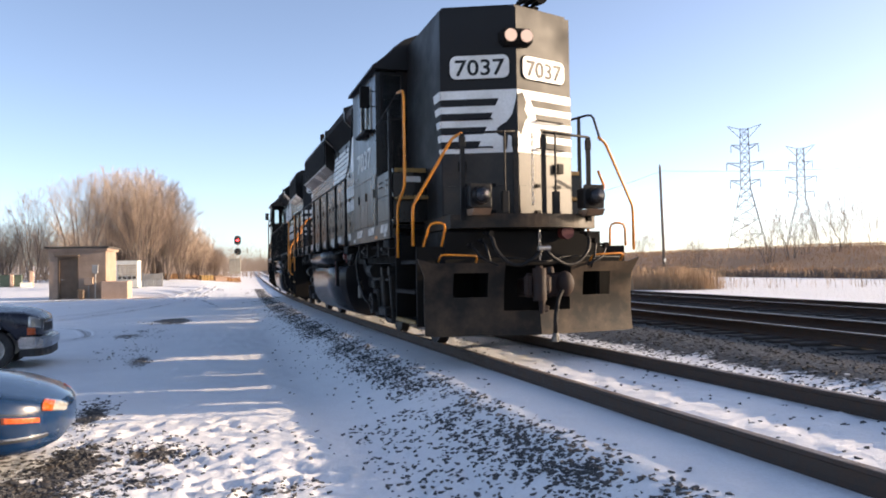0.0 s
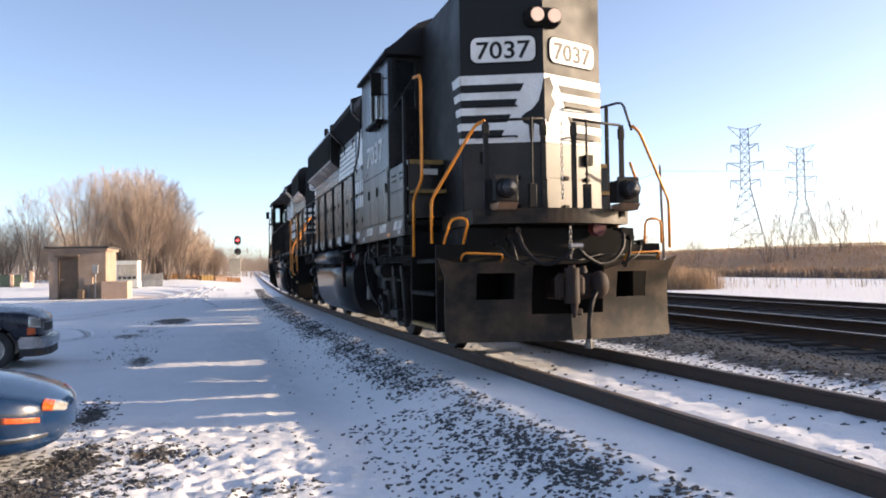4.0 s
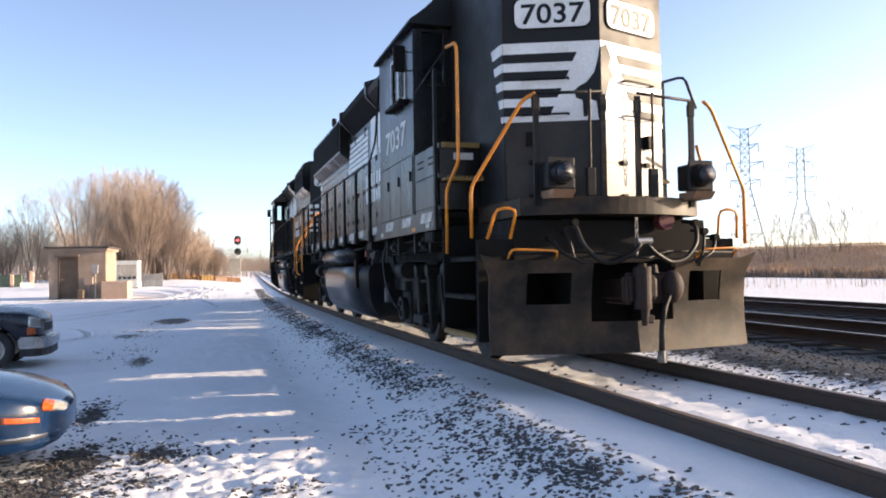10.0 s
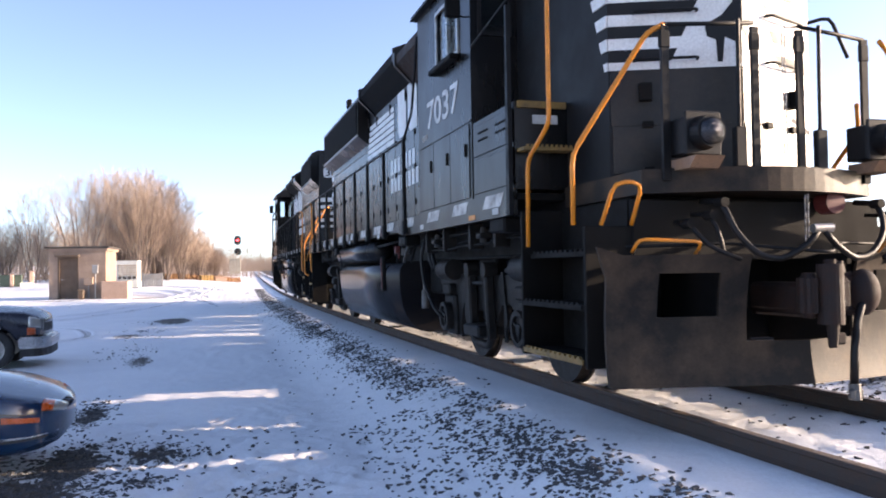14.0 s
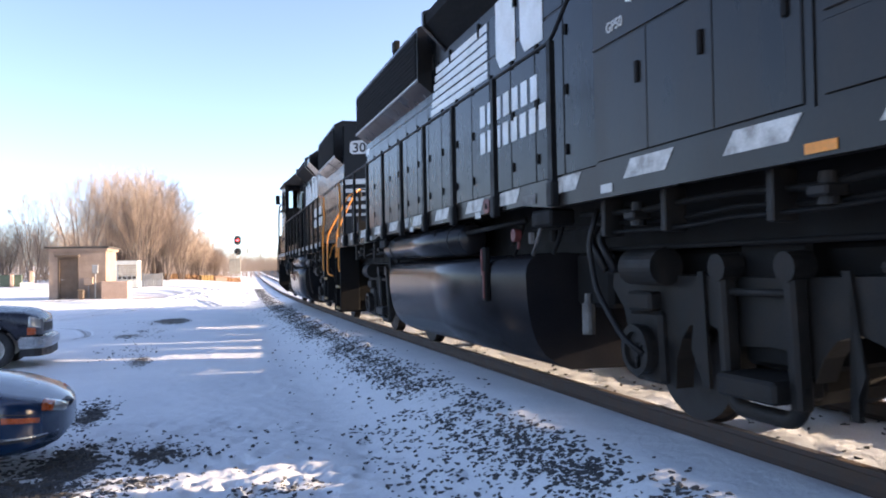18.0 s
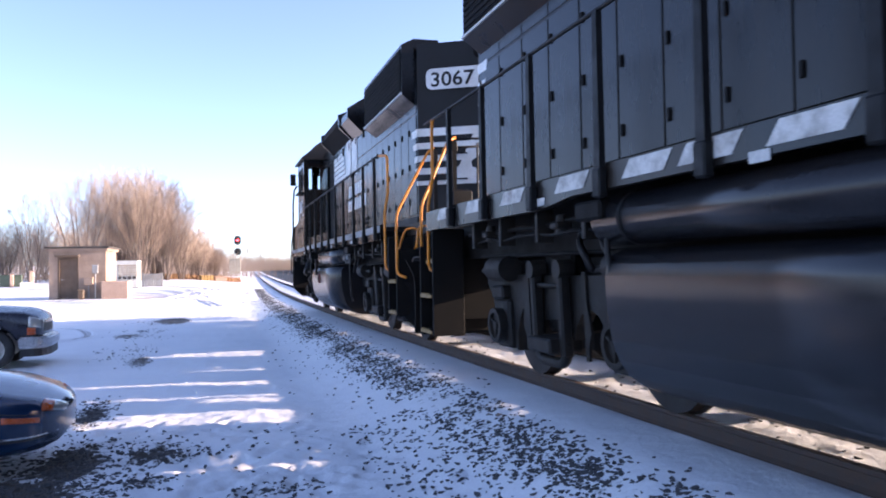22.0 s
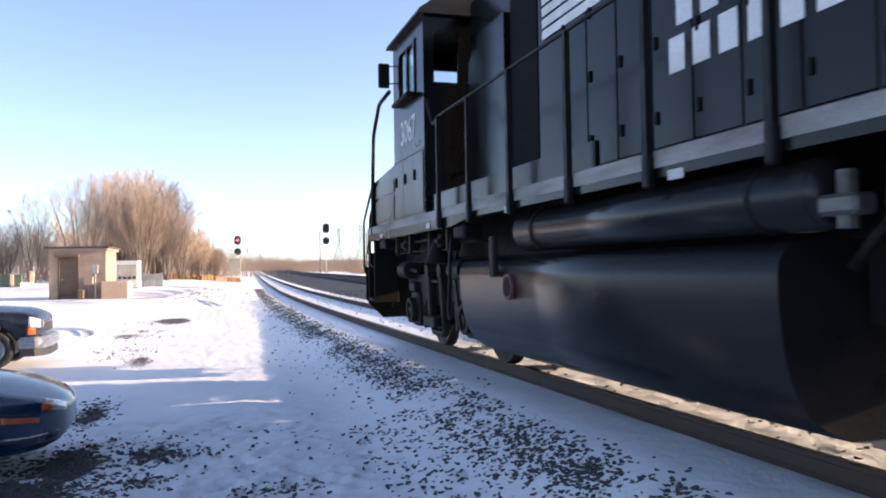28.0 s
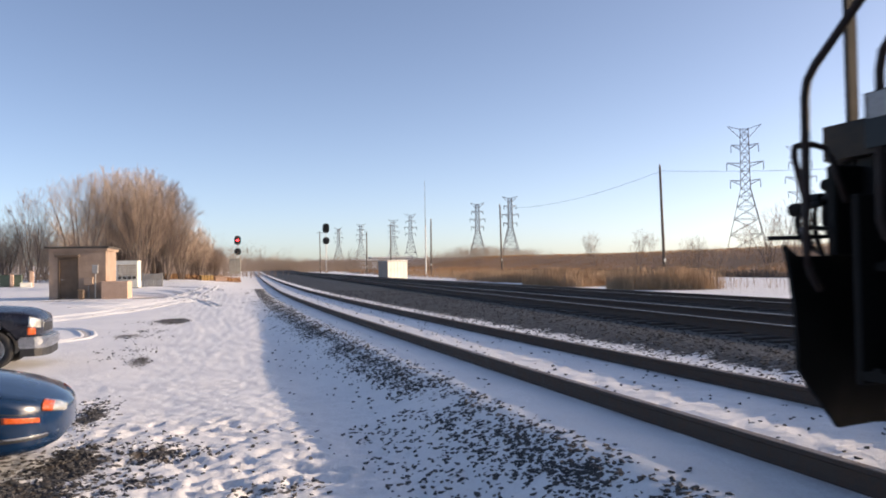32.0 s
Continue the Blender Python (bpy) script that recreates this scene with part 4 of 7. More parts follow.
            d = part("locker_door", boxes((side * 1.5, side * 1.512, ya, ya + (cab1 - cab0 - 0.1) / 3 - 0.008, 1.86, 2.64), bevel=0.006), side_paint, cab)
            part("latch", boxes((side * 1.512, side * 1.53, ya + 0.08, ya + 0.12, 2.3, 2.44), bevel=0.006), grime, d)
        # number painted below the window
        m = Matrix(((0, 0, side), (side, 0, 0), (0, 1, 0))).to_4x4()
        m.translation = (side * 1.503, cab1 - 0.42 if side < 0 else cab0 + 0.42, 2.86)
        lettering(number, 0.46, m, cab, cab_white_paint, "cab_numeral", "white painted numeral", width=cab1 - cab0 - 0.84)
        m = m.copy()
        m.translation = (side * 1.503, cab1 - 0.2 if side < 0 else cab1 - 0.5, 2.73)
        lettering("GP50" if high_nose else "GP40-2", 0.1, m, cab, label_white, "model_lettering")
        # equipment box ahead of the cab
        b0 = 1.66 if high_nose else 1.2
        zb = 2.62 if high_nose else 2.66
        bm = bmesh.new()
        prism(bm, [(b0, 1.83), (cab0 - 0.004, 1.83), (cab0 - 0.004, zb), (b0 + 0.1, zb - 0.0 if high_nose else zb - 0.12), (b0, zb - 0.16)] if not high_nose else [(b0, 1.83), (cab0 - 0.004, 1.83), (cab0 - 0.004, zb), (b0, zb)], "x", side * 0.98, side * 1.49)
        eb = part("equipment_box", bm, side_paint, root, "black equipment box beside the nose")
        part("box_door", boxes((side * 1.49, side * 1.502, b0 + 0.05, cab0 - 0.06, 1.88, 2.22), bevel=0.006), side_paint, eb)
        part("box_door", boxes((side * 1.49, side * 1.502, b0 + 0.05, cab0 - 0.06, 2.26, zb - (0.05 if high_nose else 0.2)), bevel=0.006), side_paint, eb)
        if high_nose:
            for ya in (b0 + 0.2, b0 + 0.7):
                for k in range(2):
                    part("louvre", boxes((side * 1.502, side * 1.512, ya, ya + 0.27, 2.4 + k * 0.075, 2.42 + k * 0.075), bevel=0.004), grime, eb)
            part("tread_strip", boxes((side * 1.0, side * 1.47, b0 - 0.03, b0 - 0.002, 2.56, 2.62)), tread_yellow, eb)
            bm = boxes((side * 1.0, side * 1.47, b0 - 0.16, b0 - 0.002, 2.16, 2.19))
            for k in range(10):
                xx = side * (1.01 + k * 0.046)
                box(bm, xx, xx + side * 0.022, b0 - 0.165, b0 - 0.15, 2.19, 2.21)
            part("cab_step", bm, tread_yellow, eb)
            part("notice_plate", boxes((side * 1.08, side * 1.32, b0 - 0.012, b0 - 0.002, 2.42, 2.5)), label_white, eb)
            bm = bmesh.new()
            prism(bm, [(b0 + 0.02, 1.6), (b0 + 0.1, 1.6), (b0 + 0.08, 3.5), (b0 + 0.04, 3.5)], "x", side * 1.505, side * 1.545)
            part("stanchion", bm, rail_grey, root)
        # mirror
        bm = bmesh.new()
        box(bm, side * 1.58, side * 1.74, cab0 + 0.06, cab0 + 0.12, 3.75, 4.1, bevel=0.012)
        tube(bm, [(side * 1.5, cab0 + 0.2, 3.8), (side * 1.66, cab0 + 0.1, 3.8)], 0.01, 5)
        tube(bm, [(side * 1.5, cab0 + 0.2, 4.05), (side * 1.66, cab0 + 0.1, 4.05)], 0.01, 5)
        part("wing_mirror", bm, grime, cab)
    # nose
    if high_nose:
        bm = bmesh.new()
        prism(bm, [(0, 0.46), (0.98, 0.86), (0.98, cab0 - 0.004), (-0.98, cab0 - 0.004), (-0.98, 0.86)], "z", 1.8, 4.78)
        bmesh.ops.bevel(bm, geom=[e for e in bm.edges if all(v.co.z > 4.7 for v in e.verts)], offset=0.05, segments=2, affect="EDGES")
        part("short_hood", bm, loco_black, root, "full-height black nose with white stripes and dusty lower panels")
        bm = bmesh.new()
        for dx, ln in ((-0.12, 0.42), (0.0, 0.5), (0.12, 0.36)):
            cyl(bm, (0.35 + dx, 1.0, 4.94), (0.35 + dx, 1.0 - ln, 4.94), 0.025, 0.08, n=10)
        box(bm, 0.15, 0.55, 0.95, 1.05, 4.78, 4.92)
        part("air_horn", bm, grime, root)
        # lower nose panels with a latch and bolts
        for side in (-1, 1):
            facet_shape("nose_panel", [(0.02, 1.88), (1.03, 1.88), (1.03, 2.26), (0.02, 2.26)], 0.46, 1, side, dusty_nose, root, 0.001, 0.008)
            facet_shape("nose_sheet", [(0.01, 2.265), (1.04, 2.265), (1.04, 2.715), (0.01, 2.715)], 0.46, 1, side, dusty_nose, root, 0.001, 0.004)
            for u, z in ((0.35, 2.27), (0.75, 2.27), (0.35, 1.9), (0.75, 1.9)):
                facet_shape("panel_clip", [(u - 0.04, z - 0.025), (u + 0.04, z - 0.025), (u + 0.04, z + 0.025), (u - 0.04, z + 0.025)], 0.46, 1, side, grime, root, 0.008, 0.03)
            facet_shape("socket_box", [(0.72, 2.46), (0.82, 2.46), (0.82, 2.6), (0.72, 2.6)], 0.46, 1, side, grime, root, 0.002, 0.07)
        hood_end_dress(root, hood, 0.46, 1, number, 2.72, 3.9, True)
        bm = bmesh.new()
        tube(bm, [(1.0, 1.3, 3.3), (1.45, 1.1, 3.42), (1.5, 0.95, 3.0)], 0.018, 6)
        part("nose_rail", bm, rail_grey, root)
    else:
        bm = bmesh.new()
        prism(bm, [(1.15, 1.8), (cab0 - 0.004, 1.8), (cab0 - 0.004, 2.95), (1.45, 2.86), (1.15, 2.7)], "x", -0.975, 0.975)
        part("short_hood", bm, loco_black, root, "low black nose ahead of the cab")
        for side in (-1, 1):
            bm = bmesh.new()
            hx = sorted((side * 0.08, side * 0.9))
            wall(bm, "y", cab0 + 0.02, 0.006, hx[0], hx[1], 3.42, 4.06)
            part("front_window", bm, cab_glass, cab)
        lamp = part("headlight", boxes((-0.24, 0.24, cab0 - 0.1, cab0 - 0.002, 4.24, 4.48), bevel=0.03), grime, root)
        for dx in (-0.115, 0.115):
            bm = bmesh.new()
            cyl(bm, (dx, cab0 - 0.13, 4.36), (dx, cab0 - 0.09, 4.36), 0.085, n=20)
            part("lens", bm, lens_off, lamp)
        # blank recess behind the cab and the filter recess
        for side in (-1, 1):
            part("filter_screen", boxes((side * 0.975, side * 0.99, 6.25, 6.95, 2.0, 4.0)), screen_dark, hood)
            bm = bmesh.new()
            prism(bm, [(cab1 + 0.4, 2.0), (6.2, 2.0), (6.2, 3.9), (cab1 + 0.7, 3.9), (cab1 + 0.45, 3.6), (cab1 + 0.4, 3.3)], "x", side * 0.98, side * 1.05)
            part("blower_cover", bm, side_paint, hood)
            part("walkway_board", boxes((side * 1.4, side * 1.44, cab1 + 0.1, 9.0, 1.83, 2.05)), side_paint, root)
            for k in range(3):
                part("louvre", boxes((side * 0.99, side * 1.02, 11.3, 11.8, 1.98 + k * 0.09, 2.03 + k * 0.09)), grime, hood)
        bm = bmesh.new()
        cyl(bm, (1.05, 2.0, 2.66), (1.05, 2.0, 2.86), 0.05, n=8)
        cyl(bm, (-1.05, 2.0, 2.66), (-1.05, 2.0, 2.86), 0.05, n=8)
        part("sand_filler", bm, grime, root)
    hood_end_dress(root, hood, y_end, -1, number, 2.7 if high_nose else 2.42, 4.03, False)
    # fuel tank, reservoirs and what hangs beside them
    bm = bmesh.new()
    half = [(1.0, 0.2), (1.13, 0.255), (1.25, 0.335), (1.335, 0.46), (1.385, 0.6), (1.415, 0.77), (1.428, 0.92), (1.432, 1.06), (1.42, 1.14), (1.38, 1.2), (1.3, 1.24), (1.18, 1.258)]
    prof = [(-x, z) for x, z in half] + half[::-1]
    fs = prism(bm, prof, "y", tank0, tank1)
    for f in fs[2:]:
        f.smooth = True
    tank = part("fuel_tank", bm, tank_paint, root, "glossy black rounded fuel tank")
    for side in (-1, 1):
        bm = bmesh.new()
        fs = cyl(bm, (side * 1.3, air0, 1.46), (side * 1.3, air1, 1.46), 0.185, n=24)
        bmesh.ops.create_uvsphere(bm, u_segments=16, v_segments=8, radius=0.18, matrix=pose(side * 1.3, air0, 1.46) @ Matrix.Diagonal((1, 0.35, 1, 1)))
        bmesh.ops.create_uvsphere(bm, u_segments=16, v_segments=8, radius=0.18, matrix=pose(side * 1.3, air1, 1.46) @ Matrix.Diagonal((1, 0.35, 1, 1)))
        part("air_reservoir", bm, tank_paint, root, "long black air reservoir", smooth=True)
        for yy in (air0 + 0.4, air1 - 0.4):
            bm = bmesh.new()
            cyl(bm, (side * 1.3, yy - 0.02, 1.46), (side * 1.3, yy + 0.02, 1.46), 0.19, n=24)
            part("reservoir_strap", bm, grime, root)
        if high_nose:
            gauge_ = part("fuel_gauge", boxes((side * 1.43, side * 1.49, 7.42, 7.54, 0.8, 1.34), bevel=0.012), grime, root, "sight gauge with red frame")
            part("gauge_frame", boxes((side * 1.49, side * 1.5, 7.44, 7.47, 0.83, 1.1), (side * 1.49, side * 1.5, 7.49, 7.52, 1.06, 1.32)), red_paint, gauge_)
            bm = bmesh.new()
            cyl(bm, (side * 1.36, 6.82, 1.43), (side * 1.42, 6.82, 1.43), 0.06, n=18)
            cyl(bm, (side * 1.36, 6.82, 1.43), (side * 1.36, 6.84, 1.3), 0.014, n=8)
            part("fuel_cutoff", bm, red_paint, root, "round red emergency fuel cut-off")
            for k in range(3):
                bm = bmesh.new()
                tube(bm, [(side * 1.3, 5.9 + k * 0.45, 1.6), (side * 1.36, 5.95 + k * 0.45, 1.35), (side * 1.36, 6.05 + k * 0.45, 1.24)], 0.02, 6)
                cyl(bm, (side * 1.36, 6.05 + k * 0.45, 1.34), (side * 1.36, 6.05 + k * 0.45, 1.44), 0.04, n=8)
                part("drain_valve", bm, dull_steel if k == 1 else grime, root)
            bm = bmesh.new()
            tube(bm, [(side * 1.38, 6.6, 1.55), (side * 1.38, 8.3, 1.52)], 0.025, 6)
            part("air_pipe", bm, grime, root)
            bm = bmesh.new()
            cyl(bm, (side * 1.3, 5.55, 0.6), (side * 1.3, 5.55, 0.84), 0.05, n=12)
            cyl(bm, (side * 1.3, 5.55, 0.84), (side * 1.3, 5.55, 0.92), 0.03, n=8)
            part("drain_bottle", bm, dull_steel, root, "small dull steel drain bottle")
        else:
            hole = bmesh.new()
            cyl(hole, (side * 1.41, 7.2, 0.95), (side * 1.45, 7.2, 0.95), 0.13, 0.12, n=20)
            flange = part("filler_flange", hole, red_paint, tank, "dark red filler opening")
            hole = bmesh.new()
            cyl(hole, (side * 1.445, 7.2, 0.95), (side * 1.452, 7.2, 0.95), 0.095, n=18)
            part("filler_cap", hole, grime, flange)
            part("fuel_gauge", boxes((side * 1.43, side * 1.49, 6.82, 6.94, 1.04, 1.44), bevel=0.012), rust_and_shade, root)
            for yy in (11.3, 11.7):
                bm = bmesh.new()
                cyl(bm, (side * 1.36, yy, 1.28), (side * 1.36, yy, 1.55), 0.05, n=10)
                box(bm, side * 1.3, side * 1.44, yy - 0.12, yy + 0.12, 1.34, 1.44, bevel=0.02)
                part("drain_valve", bm, dull_steel, root)
            bm = bmesh.new()
            cyl(bm, (side * 1.36, 4.6, 1.2), (side * 1.36, 4.6, 1.5), 0.17, 0.06, n=16)
            part("brass_bell", bm, grime, root, "bronze bell under the sill")
        for k in range(4):
            yy = tank0 - 0.9 - k * 0.15 if k < 2 else tank1 + 0.4 + (k - 2) * 0.4
            bm = bmesh.new()
            tube(bm, [(side * 1.1, yy, 1.6), (side * 1.2, yy + 0.1, 1.35), (side * 1.2, yy - 0.15, 1.1)], 0.03, 8)
            part("cable_loop", bm, rubber, root)
    rp = random.Random(31)
    for side in (-1, 1):
        for x, z, ya, yb, q in ((1.32, 1.52, 2.1, 5.6, 0.022), (1.26, 1.44, 1.9, 6.2, 0.016), (1.34, 1.38, 2.6, 5.2, 0.013), (1.3, 1.5, 12.0, 15.4, 0.022), (1.36, 1.41, 12.2, 15.0, 0.014)):
            bm = bmesh.new()
            n = 7
            tube(bm, [(side * (x + rp.uniform(-0.02, 0.02)), ya + (yb - ya) * k / n, z + rp.uniform(-0.025, 0.02)) for k in range(n + 1)], q, 8)
            part("brake_pipe", bm, grime, root)
        for yy in (2.5, 3.3, 4.3, 5.1, 12.4, 13.3, 14.2, 15.0):
            bm = boxes((side * 1.24, side * 1.4, yy - 0.03, yy + 0.03, 1.34, 1.62), bevel=0.008)
            part("pipe_hanger", bm, bogie_paint, root)
        for yy in (2.95, 4.7, 12.9, 14.6):
            bm = bmesh.new()
            cyl(bm, (side * 1.34, yy, 1.4), (side * 1.34, yy, 1.56), 0.055, 0.045, n=14)
            box(bm, side * 1.28, side * 1.42, yy - 0.07, yy + 0.07, 1.44, 1.5, bevel=0.012)
            part("air_valve", bm, bogie_paint, root)
        for yy in (5.25, 11.95):
            bm = bmesh.new()
            tube(bm, [(side * 1.36, yy, 1.56), (side * 1.42, yy + 0.05, 1.3), (side * 1.4, yy - 0.03, 0.95), (side * 1.34, yy - 0.3, 0.62), (side * 1.28, yy - 0.46, 0.52)], 0.022, 8)
            part("sander_hose", bm, rubber, root, smooth=True)
    for ya, yb in ((PIVOT_A + 2.0, tank0 - 0.12), (tank1 + 0.1, PIVOT_B - 2.0)):
        if yb - ya > 0.2:
            part("equipment_rack", boxes((-1.0, 1.0, ya, yb, 0.78, 1.26), bevel=0.04), grime, root)
    above = set(root.children)
    bogie(root, PIVOT_A)
    bogie(root, PIVOT_B)
    bogie_parts.extend((ob, 1 if high_nose else -1) for ob in root.children if ob not in above)


lead_engine = empty("diesel_locomotive", "black road locomotive with high white-striped nose and orange handrails", "locomotive", "coupled locomotives")
trail_engine = empty("diesel_locomotive", "black road locomotive running backwards behind another, with white sill stripe", "locomotive", "coupled locomotives")
body(lead_engine, True, "7037", [5.6, 6.9, 8.2, 9.4, 10.6, 11.8, 13.0, 14.2, 15.3], 2.85, 5.0, 6.5, 12.0, 8.33, 12.1, True)
body(trail_engine, False, "3067", [5.36, 6.45, 7.6, 8.8, 9.92, 11.05, 12.1, 13.3, 14.3, 15.3], 2.9, 4.55, 5.7, 10.9, 7.46, 11.15, False)
end_gear(lead_engine, -0.15, 1, "orange", True, 1.68)
end_gear(lead_engine, 17.5, -1, "orange", False, 1.24, 0.64, rail_a=[(1.47, 16.86, 1.28), (1.47, 16.87, 1.7), (1.47, 16.84, 1.95), (1.02, 17.08, 2.84), (0.9, 17.15, 2.9)],
         rail_b=[(1.34, 16.38, 1.07), (1.5, 16.42, 1.12), (1.5, 16.42, 1.9), (1.5, 16.2, 2.2), (1.5, 16.2, 2.82), (1.56, 15.95, 2.9)], treads=(0.37, 0.81, 1.24))
end_gear(trail_engine, -0.1, 1, "rust_and_shade", False, 1.47, 0.98, 0.34, 0.38, rail_a=[(1.42, 0.6, 1.0), (1.52, 0.63, 1.12), (1.52, 0.65, 1.97), (1.5, 1.3, 2.5)], rail_b=[(1.42, 1.24, 1.14), (1.5, 1.04, 1.22), (1.5, 1.06, 2.0), (1.5, 1.36, 2.2)], treads=(0.66, 1.12))
end_gear(trail_engine, 17.05, -1, "orange", False, 1.07, 0.49, 0.3, 0.52, rail_a=[(1.4, 16.72, 1.02), (1.5, 16.58, 1.06), (1.5, 16.57, 1.92), (1.0, 16.5, 2.84), (0.9, 16.53, 2.9)],
         rail_b=[(1.34, 16.0, 1.08), (1.5, 15.8, 1.13), (1.5, 15.76, 1.98), (1.5, 16.03, 2.3), (1.5, 16.0, 2.8), (1.5, 15.93, 2.86), (1.54, 15.6, 2.9)], treads=(0.52, 0.97))
wheelsets = [(w, 1 if r is lead_engine else -1) for w, r in wheelsets]
# ---- ground materials ----
def snowy_ground():
    """Snow with bare gravel where the sheet's cover attribute says so."""
    m, nt, b = nodes("snow_over_gravel")
    at = nt.nodes.new("ShaderNodeAttribute")
    at.attribute_name = "bare"
    n1, n2, n3 = noise_tex(nt, 9, 6, 0.65), noise_tex(nt, 38, 4, 0.6), noise_tex(nt, 0.9, 4, 0.6)
    vor = nt.nodes.new("ShaderNodeTexVoronoi")
    vor.inputs["Scale"].default_value = 26
    tc = nt.nodes.new("ShaderNodeTexCoord")
    link(nt, tc.outputs["Object"], vor.inputs["Vector"])
    stone = ramp(nt, vor.outputs["Color"], [(0.0, (0.011, 0.011, 0.011)), (0.55, (0.034, 0.033, 0.032)), (1.0, (0.1, 0.093, 0.085))])
    earth = mix(nt, n2.outputs["Fac"], stone.outputs["Color"], (0.15, 0.105, 0.068))
    gravel = mix(nt, 0.5, stone.outputs["Color"], earth)
    at3 = nt.nodes.new("ShaderNodeAttribute")
    at3.attribute_name = "line_ballast"
    coal = ramp(nt, vor.outputs["Color"], [(0.0, (0.006, 0.006, 0.006)), (0.55, (0.018, 0.017, 0.017)), (1.0, (0.05, 0.047, 0.045))])
    gravel = mix(nt, at3.outputs["Fac"], gravel, coal.outputs["Color"])
    at2 = nt.nodes.new("ShaderNodeAttribute")
    at2.attribute_name = "grass"
    straw = ramp(nt, n1.outputs["Fac"], [(0.3, (0.22, 0.13, 0.07)), (0.7, (0.34, 0.21, 0.115))])
    tint = ramp(nt, n3.outputs["Fac"], [(0.3, (0.78, 0.79, 0.81)), (0.7, (0.86, 0.865, 0.875))])
    grit = ramp(nt, n2.outputs["Fac"], [(0.3, (0.93, 0.92, 0.9)), (0.6, (1.0, 1.0, 1.0))])
    snow_c = mix(nt, 1.0, tint.outputs["Color"], grit.outputs["Color"], "MULTIPLY")
    add = nt.nodes.new("ShaderNodeMath")
    add.operation = "MULTIPLY_ADD"
    add.inputs[1].default_value, add.inputs[2].default_value = 0.95, 0.0
    link(nt, n1.outputs["Fac"], add.inputs[0])
    sub = nt.nodes.new("ShaderNodeMath")
    sub.operation = "SUBTRACT"
    link(nt, at.outputs["Fac"], sub.inputs[0])
    link(nt, add.outputs[0], sub.inputs[1])
    fac = ramp(nt, sub.outputs[0], [(0.0, (0, 0, 0)), (0.09, (1, 1, 1))])
    link(nt, mix(nt, at2.outputs["Fac"], mix(nt, fac.outputs["Color"], snow_c, gravel), straw.outputs["Color"]), b.inputs["Base Color"])
    b.inputs["Roughness"].default_value = 0.65
    b.inputs["Subsurface Weight"].default_value = 0.0
    bm_ = nt.nodes.new("ShaderNodeMix")
    link(nt, fac.outputs["Color"], bm_.inputs[0])
    link(nt, n1.outputs["Fac"], bm_.inputs[2])
    link(nt, vor.outputs["Distance"], bm_.inputs[3])
    bump(nt, b, bm_.outputs[0], 0.6, 0.03)
    return m


snow_ground = snowy_ground()
ballast_grey = surface("ballast_stone", (0.02, 0.0195, 0.0195), 0.85, dirt=(0.05, 0.045, 0.04), dirt_amount=0.5, scale=7, grain=60, relief=0.3)
ballast_near = surface("dark_ballast_stone", (0.055, 0.056, 0.06), 0.85, dirt=(0.15, 0.14, 0.13), dirt_amount=0.5, scale=11, grain=60, relief=0.3)
rail_rust = surface("rusty_rail_side", (0.05, 0.032, 0.024), 0.75, dirt=(0.1, 0.055, 0.035), dirt_amount=0.6, scale=10, grain=90, relief=0.25)
rail_top = surface("worn_rail_head", (0.3, 0.27, 0.25), 0.35, metal=0.7, dirt=(0.12, 0.08, 0.06), dirt_amount=0.6, scale=4, stretch=(6, 0.3, 1))
siding_top = surface("brown_rail_head", (0.16, 0.115, 0.085), 0.45, metal=0.2, dirt=(0.09, 0.055, 0.04), dirt_amount=0.6, scale=9, grain=60, relief=0.2)
tie_wood = surface("weathered_tie", (0.035, 0.028, 0.024), 0.85, dirt=(0.09, 0.08, 0.07), dirt_amount=0.5, scale=5, grain=40, relief=0.4)
reed_tan = surface("dry_reed", (0.4, 0.27, 0.165), 0.8, dirt=(0.27, 0.17, 0.095), dirt_amount=0.8, scale=0.25, grain=3, relief=0)
grass_brown = surface("dry_grass_bank", (0.42, 0.235, 0.115), 0.85, dirt=(0.28, 0.15, 0.07), dirt_amount=0.8, scale=0.12, grain=2, relief=0)
bark = surface("grey_bark", (0.13, 0.1, 0.085), 0.85, dirt=(0.07, 0.055, 0.045), scale=2, grain=20, relief=0.3)
twig = surface("winter_twig", (0.36, 0.275, 0.215), 0.85, dirt=(0.25, 0.185, 0.14), scale=0.4, grain=8, relief=0)

# ---- ground sheet ----
def steps(*runs):
    out = []
    for a, b, d in runs:
        n = max(1, round((b - a) / d))
        out += [a + (b - a) * i / n for i in range(n)]
    return out + [runs[-1][1]]


